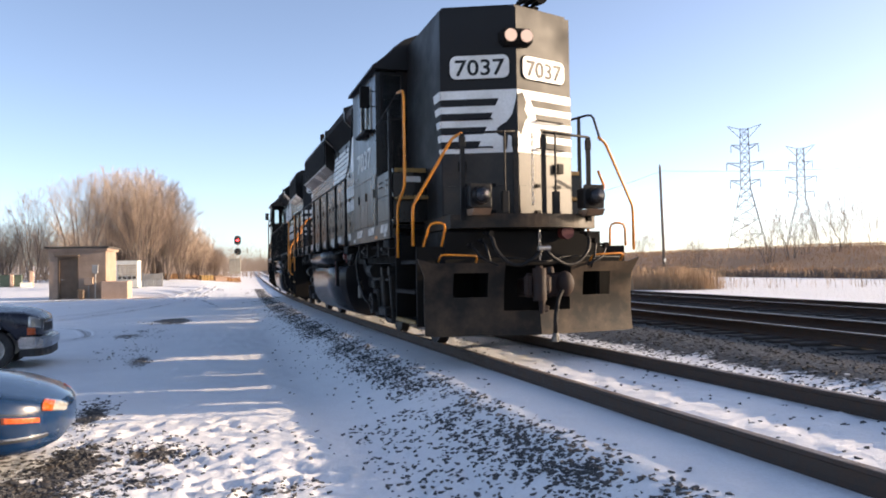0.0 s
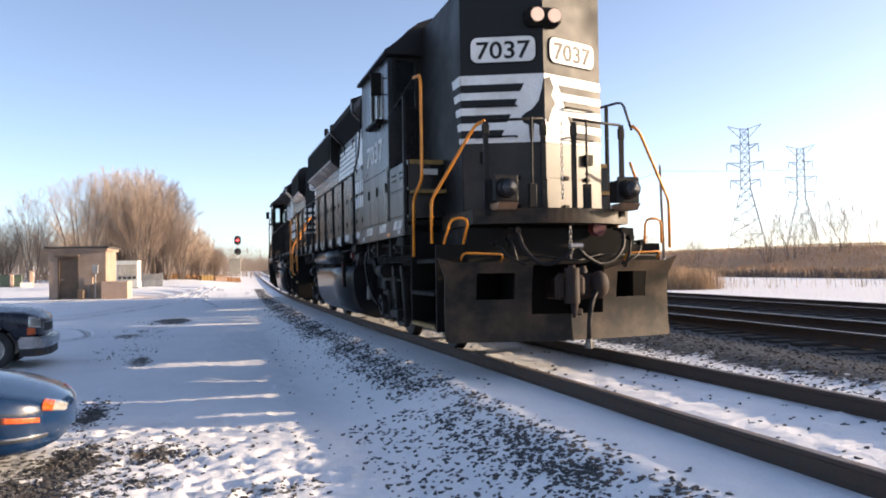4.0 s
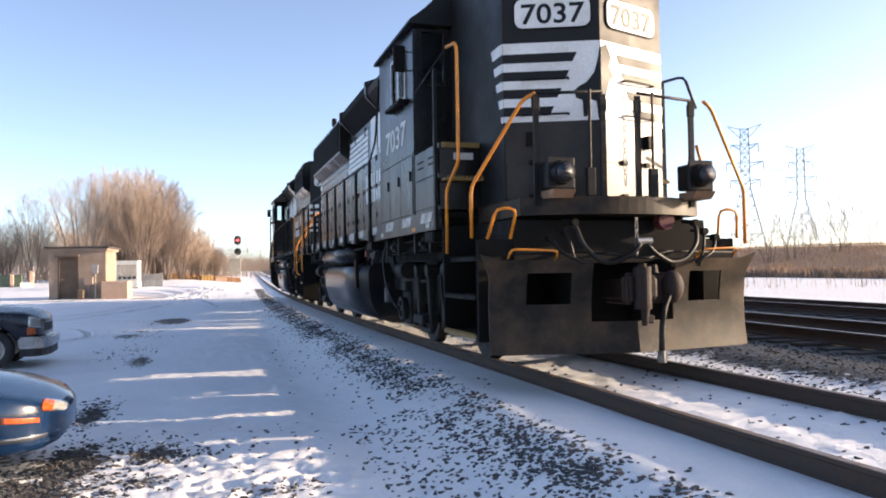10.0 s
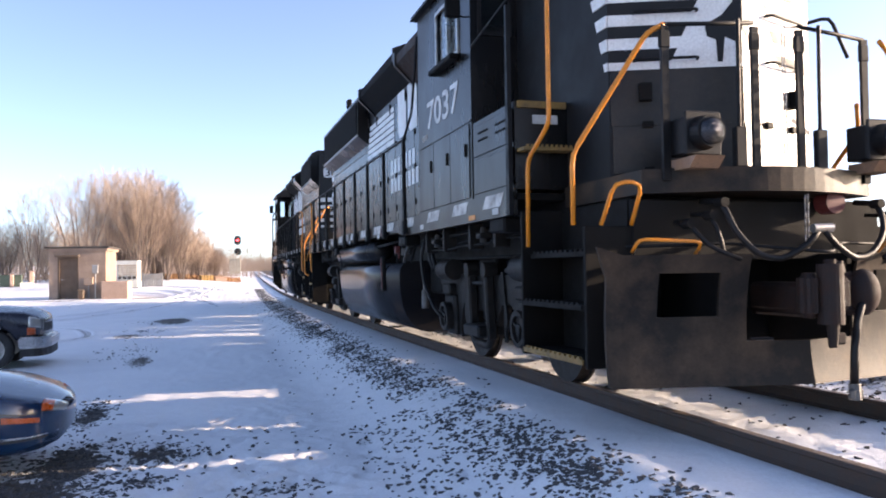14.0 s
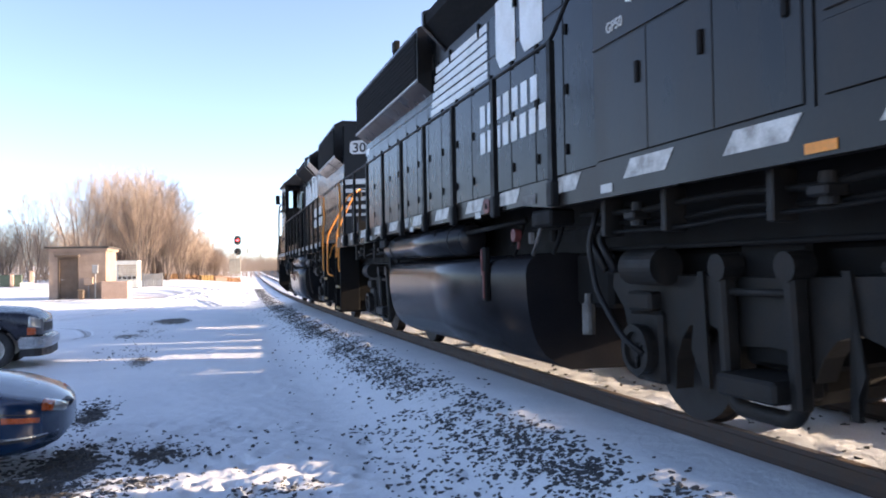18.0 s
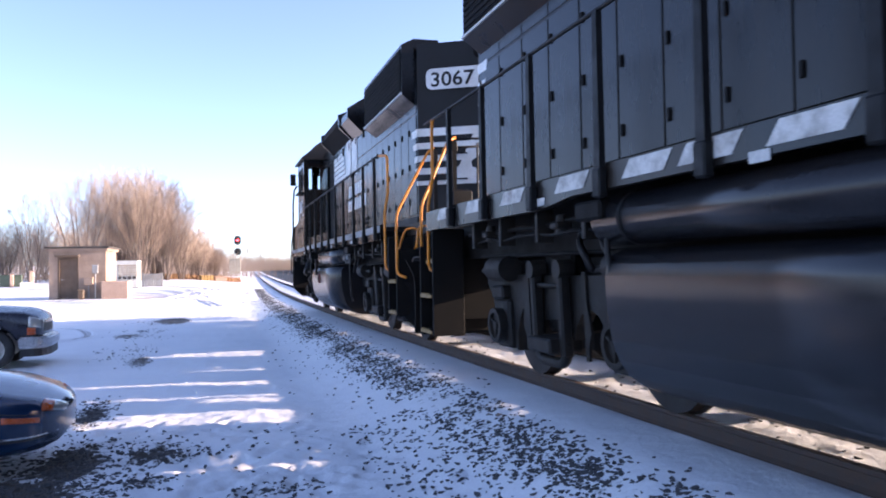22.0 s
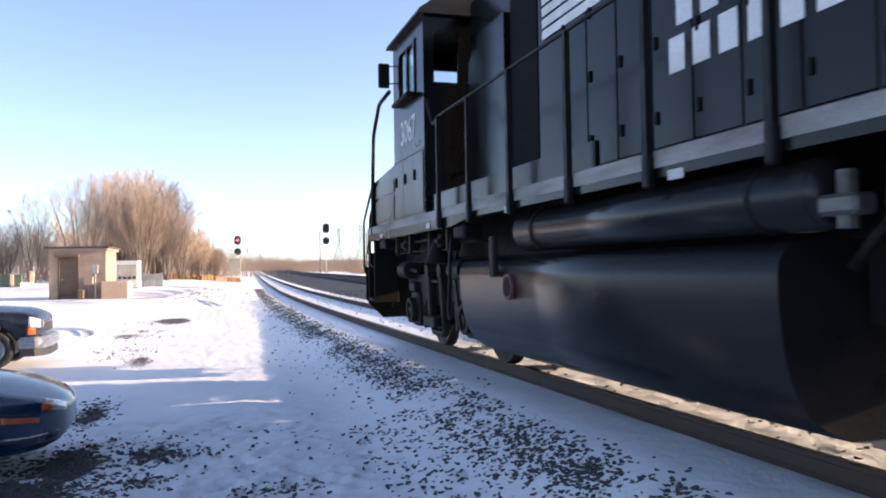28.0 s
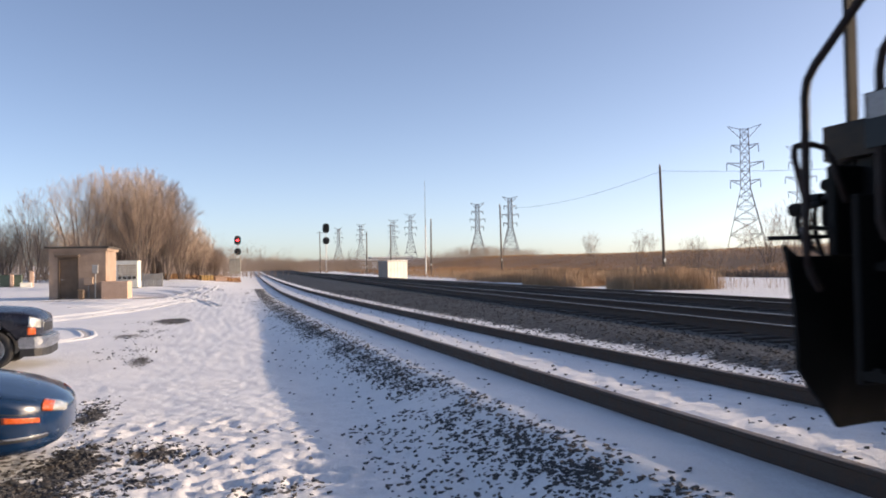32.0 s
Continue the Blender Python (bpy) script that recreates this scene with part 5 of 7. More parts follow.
def sheet():
    # columns follow the siding, so that rails, shoulder and slope keep their shape along the curve
    us = steps((-900, -200, 100), (-200, -60, 20), (-60, -20, 4), (-20, -8, 1.0), (-8, -6.2, 0.3), (-6.2, -3.0, 0.055), (-3.0, -1.3, 0.06), (-1.3, -0.86, 0.11), (-0.86, -0.84, 0.02), (-0.84, -0.62, 0.11), (-0.62, -0.58, 0.04), (-0.58, 0.6, 0.06), (0.6, 0.64, 0.04), (0.64, 0.84, 0.1), (0.84, 0.88, 0.04), (0.88, 3.4, 0.12), (3.4, 24, 0.6), (24, 120, 2.0), (120, 300, 20), (300, 1100, 100))
    ys = steps((-300, -60, 40), (-60, -10, 5), (-10, -3, 0.7), (-3, 3.4, 0.16), (3.4, 10.5, 0.055), (10.5, 13.5, 0.1), (13.5, 20, 0.2), (20, 40, 0.5), (40, 80, 1.3), (80, 200, 5), (200, 500, 20), (500, 1500, 125))
    verts, cover, straw, line = [], [], [], []
    for y in ys:
        sx = siding_x(y)
        for u in us:
            verts.append((sx + u, y, ground_z(sx + u, y)))
            cover.append(bare(sx + u, y))
            straw.append(grassy(sx + u, y))
            line.append(smooth(1.0, 1.6, u) * smooth(8.5, 7.0, sx + u - main_x(y)))
    n = len(us)
    faces = [(j * n + i, j * n + i + 1, (j + 1) * n + i + 1, (j + 1) * n + i) for j in range(len(ys) - 1) for i in range(n - 1)]
    me = mesh_of("ground", verts, faces, snow_ground, smooth=True)
    me.attributes.new("bare", "FLOAT", "POINT").data.foreach_set("value", cover)
    me.attributes.new("grass", "FLOAT", "POINT").data.foreach_set("value", straw)
    me.attributes.new("line_ballast", "FLOAT", "POINT").data.foreach_set("value", line)
    return tagged(new("ground", me), "snow over a gravel rail yard, trodden and patchy, with bare stones", "ground", kind="structure")


ground = sheet()

# ---- tracks ----
RAIL = [(-0.036, -0.004), (-0.03, 0.0), (0.03, 0.0), (0.036, -0.004), (0.036, -0.03), (0.012, -0.045), (0.009, -0.12), (0.03, -0.145), (0.07, -0.16), (0.07, -0.175), (-0.07, -0.175), (-0.07, -0.16), (-0.03, -0.145), (-0.009, -0.12), (-0.012, -0.045), (-0.036, -0.03)]


def rail(parent, fx, fz, y1=600, top=None):
    bm = bmesh.new()
    prev = None
    for y in steps((-60, 0, 10), (0, 60, 2.5), (60, y1, 15)):
        x, z = fx(y), fz(y)
        ring = [bm.verts.new((x + a, y, z + c)) for a, c in RAIL]
        if prev:
            for i in range(len(RAIL)):
                f = bm.faces.new((prev[i], ring[i], ring[(i + 1) % len(RAIL)], prev[(i + 1) % len(RAIL)]))
                f.material_index = 1 if i in (0, 1, 2) else 0
        prev = ring
    bmesh.ops.recalc_face_normals(bm, faces=bm.faces[:])
    return part("rail", bm, [rail_rust, top or rail_top], parent)


siding = empty("siding_track", "snow-filled siding track with rusty brown rails", "railway track", "railway tracks", "structure")
for s in (-1, 1):
    rail(siding, lambda y, s=s: siding_x(y) + s * 0.7535, lambda y, s=s: grade(y) + s * 0.7175 * CANT, 300, siding_top)
tie_me = bpy.data.meshes.new("tie")
bm = boxes((-1.3, 1.3, -0.115, 0.115, -0.16, 0.0), bevel=0.012)
bm.to_mesh(tie_me)
bm.free()
tie_me.materials.append(tie_wood)
rng = random.Random(5)
for k, name in ((0.0, "near main track"), (4.3, "far main track")):
    track = empty("main_track", "dark ballasted main track with shining rail heads, " + ("nearer the siding" if k == 0 else "beside the field"), "railway track", "railway tracks", "structure")
    for s in (-1, 1):
        rail(track, lambda y, s=s, k=k: main_x(y) + k + s * 0.7535, lambda y: grade(y) + 0.2)
    for i in range(130):
        y = -4 + i * 0.54
        t = new("tie", tie_me)
        t.parent = track
        t.matrix_basis = pose(main_x(y) + k + rng.uniform(-0.03, 0.03), y, grade(y) + 0.035 + rng.uniform(-0.012, 0.012), 0, 0, -5.1 + rng.uniform(-1, 1))
    bm = bmesh.new()
    for i in range(160):
        y = 66.5 + i * 1.1
        box(bm, main_x(y) + k - 1.3, main_x(y) + k + 1.3, y - 0.12, y + 0.12, grade(y) - 0.1, grade(y) + 0.035)
    tagged(part("far_ties", bm, tie_wood, track), kind="stuff")

# ---- ballast stones on the shoulder of the siding ----
def stone_mesh(i):
    r = random.Random(40 + i)
    bm = bmesh.new()
    for _ in range(11):
        bm.verts.new((r.uniform(-1.25, 1.25), r.uniform(-0.9, 0.9), r.uniform(-0.5, 0.5)))
    bmesh.ops.convex_hull(bm, input=bm.verts[:])
    bmesh.ops.delete(bm, geom=[v for v in bm.verts if not v.link_faces], context="VERTS")
    me = bpy.data.meshes.new("stone")
    bm.to_mesh(me)
    bm.free()
    me.materials.append(ballast_near)
    return me


stones = [stone_mesh(i) for i in range(9)]
rng = random.Random(11)
spots = []
while len(spots) < 11500:
    y = 3.2 + 60 * rng.random() ** 1.45
    u = rng.gauss(-1.85, 0.2) if rng.random() < 0.8 else rng.gauss(-2.15, 0.42)
    x = siding_x(y) + u
    d = 0.5 + 0.9 * lumps(x, y, 1.1, 3) + 0.5 * lumps(x, y, 3.5, 8)
    if -3.3 < u < -1.15 and rng.random() < d * (1.3 if abs(u + 1.85) < 0.35 else 0.5) * (0.7 + 0.3 * smooth(6, 13, y)):
        spots.append((x, y))
for bx, by, rx, ry, s_ in BARE[:5] + BARE[8:10]:
    for _ in range(int(1700 * rx * ry * s_)):
        spots.append((bx + rng.gauss(0, 0.5) * rx, by + rng.gauss(0, 0.5) * ry))
for _ in range(170):                  # grit strewn over the trodden snow
    spots.append((rng.gauss(0.1, 0.9), rng.uniform(5.2, 9.2)))
for _ in range(260):                  # and in a broken line across the yard
    y = rng.choice((17.0, 18.6, 21.8, 23.5, 26.6)) + rng.gauss(0, 0.5)
    spots.append((-1.45 + rng.gauss(0, 0.32) - 0.02 * (y - 20), y))
for _ in range(420):                  # thin scatter on the slope's foot beside the camera
    y = rng.uniform(4.6, 8.5)
    spots.append((siding_x(y) + rng.uniform(-2.95, -2.1), y))
for _ in range(8500):                 # loose stone between the siding and the main line
    y = -1 + 50 * rng.random() ** 1.6
    a, b = siding_x(y) + 1.15, main_x(y) - 1.3
    spots.append((rng.uniform(a, b), y))
for _ in range(420):                  # and between the rails of the siding
    y = 2.5 + 45 * rng.random() ** 1.8
    spots.append((siding_x(y) + rng.uniform(-0.58, 0.58), y))
spots.sort(key=lambda p: abs(p[1] - 6.0) + 1.2 * abs(p[0] - 2.2))
sv, sf, lv, lf = [], [], [], []
for i, (x, y) in enumerate(spots):
    sc = rng.uniform(0.011, 0.029) * (1.15 if rng.random() < 0.12 else 1.0)
    m = Matrix.LocRotScale((x, y, ground_z(x, y) + sc * 0.02), Euler((rng.uniform(-0.4, 0.4), rng.uniform(-0.4, 0.4), rng.uniform(0, 6.28))), (sc, sc, sc))
    me = stones[rng.randrange(9)]
    if i < 300:
        o = new("stone", me)
        o.parent, o.matrix_basis = ground, m
    else:
        vs_, fs_ = (lv, lf) if x > siding_x(y) + 1.0 else (sv, sf)
        b0 = len(vs_)
        vs_ += [tuple(m @ v.co) for v in me.vertices]
        fs_ += [tuple(b0 + k for k in p.vertices) for p in me.polygons]
tagged(new("ballast_stones", mesh_of("ballast_stones", sv, sf, ballast_near)), "loose dark ballast stones poking through the snow", "ballast", kind="stuff")
tagged(new("line_ballast", mesh_of("line_ballast", lv, lf, ballast_grey)), "blackish crushed stone between the siding and the main line", "ballast", kind="stuff")


# ---- reeds and dry grass beyond the main line ----
def blades(name, count, where, h0, h1, w, material, seed, label):
    r = random.Random(seed)
    v, f = [], []
    n = 0
    while n < count:
        x, y, k = where(r)
        if k <= 0:
            continue
        z = ground_z(x, y) - 0.05
        h = r.uniform(h0, h1) * k
        a = r.uniform(0, math.pi)
        lx, ly = r.gauss(0, 0.10) * h, r.gauss(0, 0.10) * h
        dx, dy = math.cos(a) * w, math.sin(a) * w
        b0 = len(v)
        v += [(x - dx, y - dy, z), (x + dx, y + dy, z), (x + lx * 0.5 + dx * 0.8, y + ly * 0.5 + dy * 0.8, z + h * 0.6), (x + lx * 0.5 - dx * 0.8, y + ly * 0.5 - dy * 0.8, z + h * 0.6), (x + lx + dx * 1.2, y + ly + dy, z + h * 0.85), (x + lx * 1.2, y + ly * 1.2, z + h)]
        f += [(b0, b0 + 1, b0 + 2, b0 + 3), (b0 + 3, b0 + 2, b0 + 4, b0 + 5)]
        n += 1
    return tagged(new(name, mesh_of(name, v, f, material)), label, "dry grass", kind="stuff")


def reed_spot(r):
    y = r.uniform(36, 170)
    edge = 19 + 5 * lumps(0, y, 0.06, 2) + 22 * smooth(56, 44, y) + 1.5 * lumps(0, y, 0.4)
    v = edge + abs(r.gauss(0, 9))
    k = lumps(v, y, 0.1, 4)
    lie = (main_x(y) + v) / y
    if not 0.37 < lie + 0.06 * lumps(v, y, 0.15, 9) + r.gauss(0, 0.02) < 0.68 and r.random() > 0.02:
        return 0, 0, 0
    return main_x(y) + v, y, (0.8 + 0.6 * k + 0.3 * lumps(v, y, 0.5)) if k > -0.28 else 0


def field_spot(r):
    y = r.uniform(20, 330)
    v = r.uniform(24, 76)
    x = main_x(y) + v
    if v < 56 and x > 0.62 * y:
        return 0, 0, 0
    return x, y, 1.0 if lumps(x, y, 0.05, 6) > -0.1 or v > 66 else 0


def bank_spot(r):
    y = r.uniform(-30, 420)
    v = r.uniform(62, 126)
    return main_x(y) + v, y, 0.8 + 0.5 * lumps(v, y, 0.08)


def foot_line_spot(r):
    y = r.uniform(20, 210)
    v = 57.5 + abs(r.gauss(0, 2.2)) + 1.5 * lumps(0, y, 0.05)
    return main_x(y) + v, y, 0.8 + 0.6 * lumps(v, y, 0.2)


def verge_spot(r):
    y = r.uniform(99, 112)
    x = r.uniform(-9, 4.5)
    return x, y, 0.7 + 0.5 * lumps(x, y, 0.6)


blades("reeds", 42000, reed_spot, 0.8, 1.8, 0.018, reed_tan, 1, "tall dry tan reeds beside the snowy ditch")
blades("field_grass", 8000, field_spot, 0.4, 1.0, 0.05, grass_brown, 2, "short dry brown grass on the snowy field")
blades("bank_grass", 90000, bank_spot, 0.35, 0.8, 0.024, grass_brown, 3, "dense dry brown grass on the raised bank")
# bark-brown blades added to draw the dark line at the bank's foot
blades("foot_brush", 14000, foot_line_spot, 0.5, 1.5, 0.03, bark, 5, "dark line of low blades along the foot of the bank")
blades("verge_grass", 11000, verge_spot, 0.3, 0.8, 0.04, grass_brown, 4, "dry reddish grass along the yard's edge")


# ---- bare trees ----
def bare_tree(name, seed, height, stems, spread, limbs, twigs, label, slim=1.0, dome=0.42):
    r = random.Random(seed)
    wood, fine = ([], []), ([], [])
    def tube_to(store, pts, r0, r1, n):
        v, f = store
        rings = []
        for i, p in enumerate(pts):
            d = (pts[min(i + 1, len(pts) - 1)] - pts[max(i - 1, 0)]).normalized()
            s = d.cross(Vector((0.3, 0.95, 0.1))).normalized()
            t = d.cross(s)
            q = r0 + (r1 - r0) * i / (len(pts) - 1)
            rings.append(len(v))
            for k in range(n):
                a = 2 * math.pi * k / n
                v.append(tuple(p + (s * math.cos(a) + t * math.sin(a)) * q))
        for a, b in zip(rings, rings[1:]):
            f.extend((a + k, a + (k + 1) % n, b + (k + 1) % n, b + k) for k in range(n))
    reach = height * dome
    def limb(store, p, d, length, r0, r1, segs, lift_, n, wander=0.07):
        pts, e = [p], d.normalized()
        for _ in range(segs):
            e = (e + Vector((r.gauss(0, wander), r.gauss(0, wander), lift_))).normalized()
            pts.append(pts[-1] + e * (length / segs))
        tube_to(store, pts, r0, r1, n)
        return pts
    def aside(d, ang):
        q = d.orthogonal().normalized()
        q.rotate(Matrix.Rotation(r.uniform(0, 6.283), 3, d).to_quaternion())
        return (d * math.cos(ang) + q * math.sin(ang)).normalized()
    def ceiling_at(p):
        # height of the rounded crown over this spot
        q = min((p.x * p.x + p.y * p.y) / (reach * reach), 1.0)
        return height * (0.3 + 0.7 * math.sqrt(1 - q ** 1.7))
    for i in range(stems):            # stems fan upwards and end on the rounded crown
        a = 2.4 * i + r.uniform(-0.4, 0.4)
        out = reach * math.sqrt((i + 0.5) / stems) * 0.86
        top = height * (0.3 + 0.7 * math.sqrt(1 - (out / reach) ** 3.4)) * r.uniform(0.82, 0.95)
        u, n = Vector((math.cos(a), math.sin(a), 0)), 8
        stem = [u * (0.35 + (out - 0.35) * (k / n) ** spread) + Vector((r.gauss(0, 0.07), r.gauss(0, 0.07), -0.15 + (top + 0.15) * k / n)) for k in range(n + 1)]
        tube_to(wood, stem, height * 0.0072 * slim, height * 0.0006 * slim, 6)
        for j in range(limbs):
            t = 0.2 + 0.78 * (j + r.random()) / limbs
            k = min(int(t * n), n - 1)
            at = stem[k].lerp(stem[k + 1], t * n - k)
            d = aside((stem[k + 1] - stem[k]).normalized(), r.uniform(0.3, 0.85))
            length = min(height * r.uniform(0.18, 0.36) * (1.15 - 0.6 * t), max(0.5, (ceiling_at(at + d * 0.6) - at.z) * 1.05))
            branch = limb(wood if t < 0.6 else fine, at, d, length, height * 0.0019 * slim * (1.2 - t), height * 0.0006 * slim, 4, 0.07, 4)
            for q in range(twigs):
                w = 0.1 + 0.9 * (q + r.random()) / twigs
                kk = min(int(w * 4), 3)
                p = branch[kk].lerp(branch[kk + 1], w * 4 - kk)
                e = aside((branch[kk + 1] - branch[kk]).normalized(), r.uniform(0.25, 0.9)) + Vector((0, 0, 0.25))
                room = max(0.25, ceiling_at(p) * r.uniform(0.94, 1.04) - p.z)
                limb(fine, p, e, min(height * r.uniform(0.06, 0.14), room), 0.0085 * slim, 0.005 * slim, 1, 0.03, 3, 0.03)
    root = empty(name, label, "tree", "bare trees by the yard")
    for nm, st, mat_ in (("trunk", wood, bark), ("crown", fine, twig)):
        me = mesh_of(nm, st[0], st[1], mat_)
        o = new(nm, me)
        o.parent = root
    return root


kinds = [bare_tree("bare_tree", 1, 12.2, 15, 1.15, 19, 16, "broad leafless tree with many upright stems and fine brown twigs", 1.0, 0.42), bare_tree("bare_tree", 2, 11.3, 9, 0.95, 15, 16, "leafless spreading tree with dark arching limbs and open crown", 1.05, 0.42), bare_tree("bare_tree", 3, 10.3, 5, 1.3, 15, 15, "slender pale leafless tree standing in snow", 0.9, 0.25)]
first_spots = [(-6.3, 92, 1.0, 0), (-11.8, 90, 1.0, 1), (-16.9, 93, 1.0, 2)]
rest = [(-3.9, 95, 0.86, 0), (-8.6, 97, 1.03, 0), (-5.2, 101, 1.0, 0), (-2.3, 98, 0.64, 0), (-1.1, 106, 0.5, 0), (0.6, 116, 0.4, 0), (-20.5, 98, 0.55, 0), (-13.4, 100, 0.8, 2), (-15.2, 110, 0.5, 0), (-19.0, 112, 0.6, 0), (-10.4, 103, 0.95, 1), (2.4, 146, 0.4, 0), (4.5, 175, 0.38, 0), (-23, 92, 0.6, 0), (-9.8, 95, 1.1, 1), (-0.3, 101, 0.48, 0), (1.4, 106, 0.34, 0)]
for (x, y, s, k), ob in zip(first_spots, kinds):
    ob.scale = (s, s, s)
for i, (x, y, s, k) in enumerate(rest):
    keep = kinds[k].scale.copy()
    kinds[k].scale = (s, s, s)
    copy_thing(kinds[k], pose(x, y, ground_z(x, y), 0, 0, 67 * i + 20))
    kinds[k].scale = keep
for (x, y, s, k), ob in zip(first_spots, kinds):
    ob.matrix_basis = pose(x, y, ground_z(x, y)) @ Matrix.Diagonal((s, s, s, 1))
# scrub and far trees on and behind the bank
scrub = bare_tree("scrub_tree", 9, 6.0, 7, 1.0, 10, 9, "leafless scrub tree on the far bank", 0.7, 0.42)
place = [(118, 128, 1.9), (104, 130, 1.8), (110, 131, 2.0), (116, 134, 1.6), (98, 146, 0.9), (102, 150, 1.0), (99, 139, 0.8), (93, 142, 0.7), (126, 134, 2.1), (135, 136, 1.7), (122, 160, 1.2), (133, 150, 1.3), (112, 165, 1.0), (142, 126, 1.8), (104, 178, 1.1), (98, 190, 1.0), (165, 140, 1.9), (128, 250, 1.5), (133, 262, 1.4), (150, 255, 1.5), (156, 258, 1.3), (104, 300, 1.2), (92, 330, 1.1), (60, 330, 1.6), (100, 420, 1.4), (120, 420, 1.2), (140, 410, 1.3), (52, 300, 0.9), (46, 310, 1.0), (40, 330, 1.1), (36, 350, 1.0), (34, 400, 1.3), (30, 430, 1.2), (38, 440, 1.1), (150, 122, 1.6), (114, 172, 0.9)]
for i, (x, y, s) in enumerate(place):
    scrub.scale = (s, s, s)
    if i:
        copy_thing(scrub, pose(x, y, ground_z(x, y), 0, 0, 53 * i))
x, y, s = place[0]
scrub.matrix_basis = pose(x, y, ground_z(x, y)) @ Matrix.Diagonal((s, s, s, 1))
# ---- brick hut, cabinets and clutter across the yard ----
hut_paint = surface("tan_render", (0.36, 0.26, 0.195), 0.8, dirt=(0.17, 0.125, 0.095), dirt_amount=0.6, scale=1.3, grain=30, relief=0.2)
hut_roof = surface("tar_roof", (0.05, 0.045, 0.042), 0.8, scale=2)
hut_door = surface("brown_door_paint", (0.13, 0.085, 0.055), 0.6, scale=3)
concrete = surface("pink_concrete", (0.5, 0.34, 0.25), 0.85, dirt=(0.33, 0.22, 0.16), scale=3, grain=40, relief=0.3)
cab_white = surface("cream_metal", (0.74, 0.72, 0.64), 0.5, dirt=(0.4, 0.36, 0.28), scale=1.5)
grey_metal = surface("galvanised_grey", (0.34, 0.33, 0.31), 0.5, metal=0.3, dirt=(0.2, 0.18, 0.16), scale=3)
green_metal = surface("green_box_paint", (0.07, 0.1, 0.07), 0.6, scale=2)
wood_new = surface("yellow_timber", (0.42, 0.26, 0.09), 0.7, dirt=(0.3, 0.18, 0.06), scale=6)
pole_wood = surface("pole_wood", (0.12, 0.09, 0.07), 0.85, scale=3)
signal_black = surface("signal_black", (0.012, 0.012, 0.013), 0.6, scale=5)
silver_mast = surface("aluminium_mast", (0.5, 0.5, 0.5), 0.45, metal=0.5, scale=5)
tower_steel = surface("tower_steel", (0.22, 0.225, 0.24), 0.6, metal=0.1, scale=1)
red_signal = plain_glow("red_signal_lamp", (1.0, 0.03, 0.04), 9.0)
far_white = surface("far_white_roof", (0.75, 0.75, 0.76), 0.7, scale=0.05)
far_grey = surface("far_grey_wall", (0.3, 0.29, 0.28), 0.7, scale=0.05)


def hut():
    x0, y0, a = -7.82, 47.3, -4.0
    root = empty("utility_hut", "tan rendered hut with flat dark roof and brown door", "hut", m=pose(x0, y0, ground_z(-6, 48) - 0.05, 0, 0, a))
    w, d, h = 2.84, 3.2, 2.75
    bm = bmesh.new()
    wall(bm, "y", 0.0, 0.15, 0, w, 0, h, [(0.5, 1.4, 0.06, 2.2)])
    part("front_wall", bm, hut_paint, root)
    part("back_wall", boxes((0, w, d - 0.15, d, 0, h)), hut_paint, root)
    part("side_wall", boxes((0, 0.15, 0.15, d - 0.15, 0, h)), hut_paint, root)
    part("side_wall", boxes((w - 0.15, w, 0.15, d - 0.15, 0, h)), hut_paint, root)
    part("roof", boxes((-0.18, w + 0.2, -0.25, d + 0.2, h, h + 0.1), bevel=0.02), hut_roof, root)
    part("fascia", boxes((-0.1, w + 0.12, -0.15, d + 0.12, h - 0.14, h - 0.003)), hut_paint, root)
    door = part("door", boxes((0.52, 1.38, 0.06, 0.1, 0.06, 2.18), bevel=0.01), hut_door, root, "brown steel door")
    part("handle", boxes((0.58, 0.66, 0.02, 0.06, 1.05, 1.1)), grey_metal, door)
    bm = bmesh.new()
    wall(bm, "y", -0.02, 0.06, 0.43, 1.47, 0.0, 2.28, [(0.52, 1.38, 0.0, 2.19)])
    part("door_frame", bm, hut_door, root)
    part("awning", boxes((0.36, 1.56, -0.4, -0.005, 2.3, 2.4), bevel=0.02), hut_door, root)
    part("plinth", boxes((2.7, 4.05, -0.6, 0.9, -0.05, 0.95), bevel=0.03), concrete, root, "pinkish concrete block at the corner")
    part("meter_box", boxes((1.78, 2.22, -0.24, -0.005, 0.75, 1.2), bevel=0.015), hut_paint, root)
    part("conduit", boxes((1.96, 2.02, -0.12, -0.06, 0.05, 0.74)), grey_metal, root)
    bm = bmesh.new()
    cyl(bm, (2.4, -0.5, 0.0), (2.4, -0.5, 1.75), 0.035, n=8)
    post = part("sign_post", bm, grey_metal, root)
    part("switch_box", boxes((2.25, 2.55, -0.58, -0.42, 1.4, 1.85), bevel=0.015), grey_metal, post)
    part("barrel", boxes((1.5, 1.85, -0.6, -0.2, 0.0, 0.55), bevel=0.06), hut_door, root)


grille_tan = surface("tan_grille", (0.3, 0.2, 0.11), 0.6, dirt=(0.16, 0.1, 0.06), scale=3)


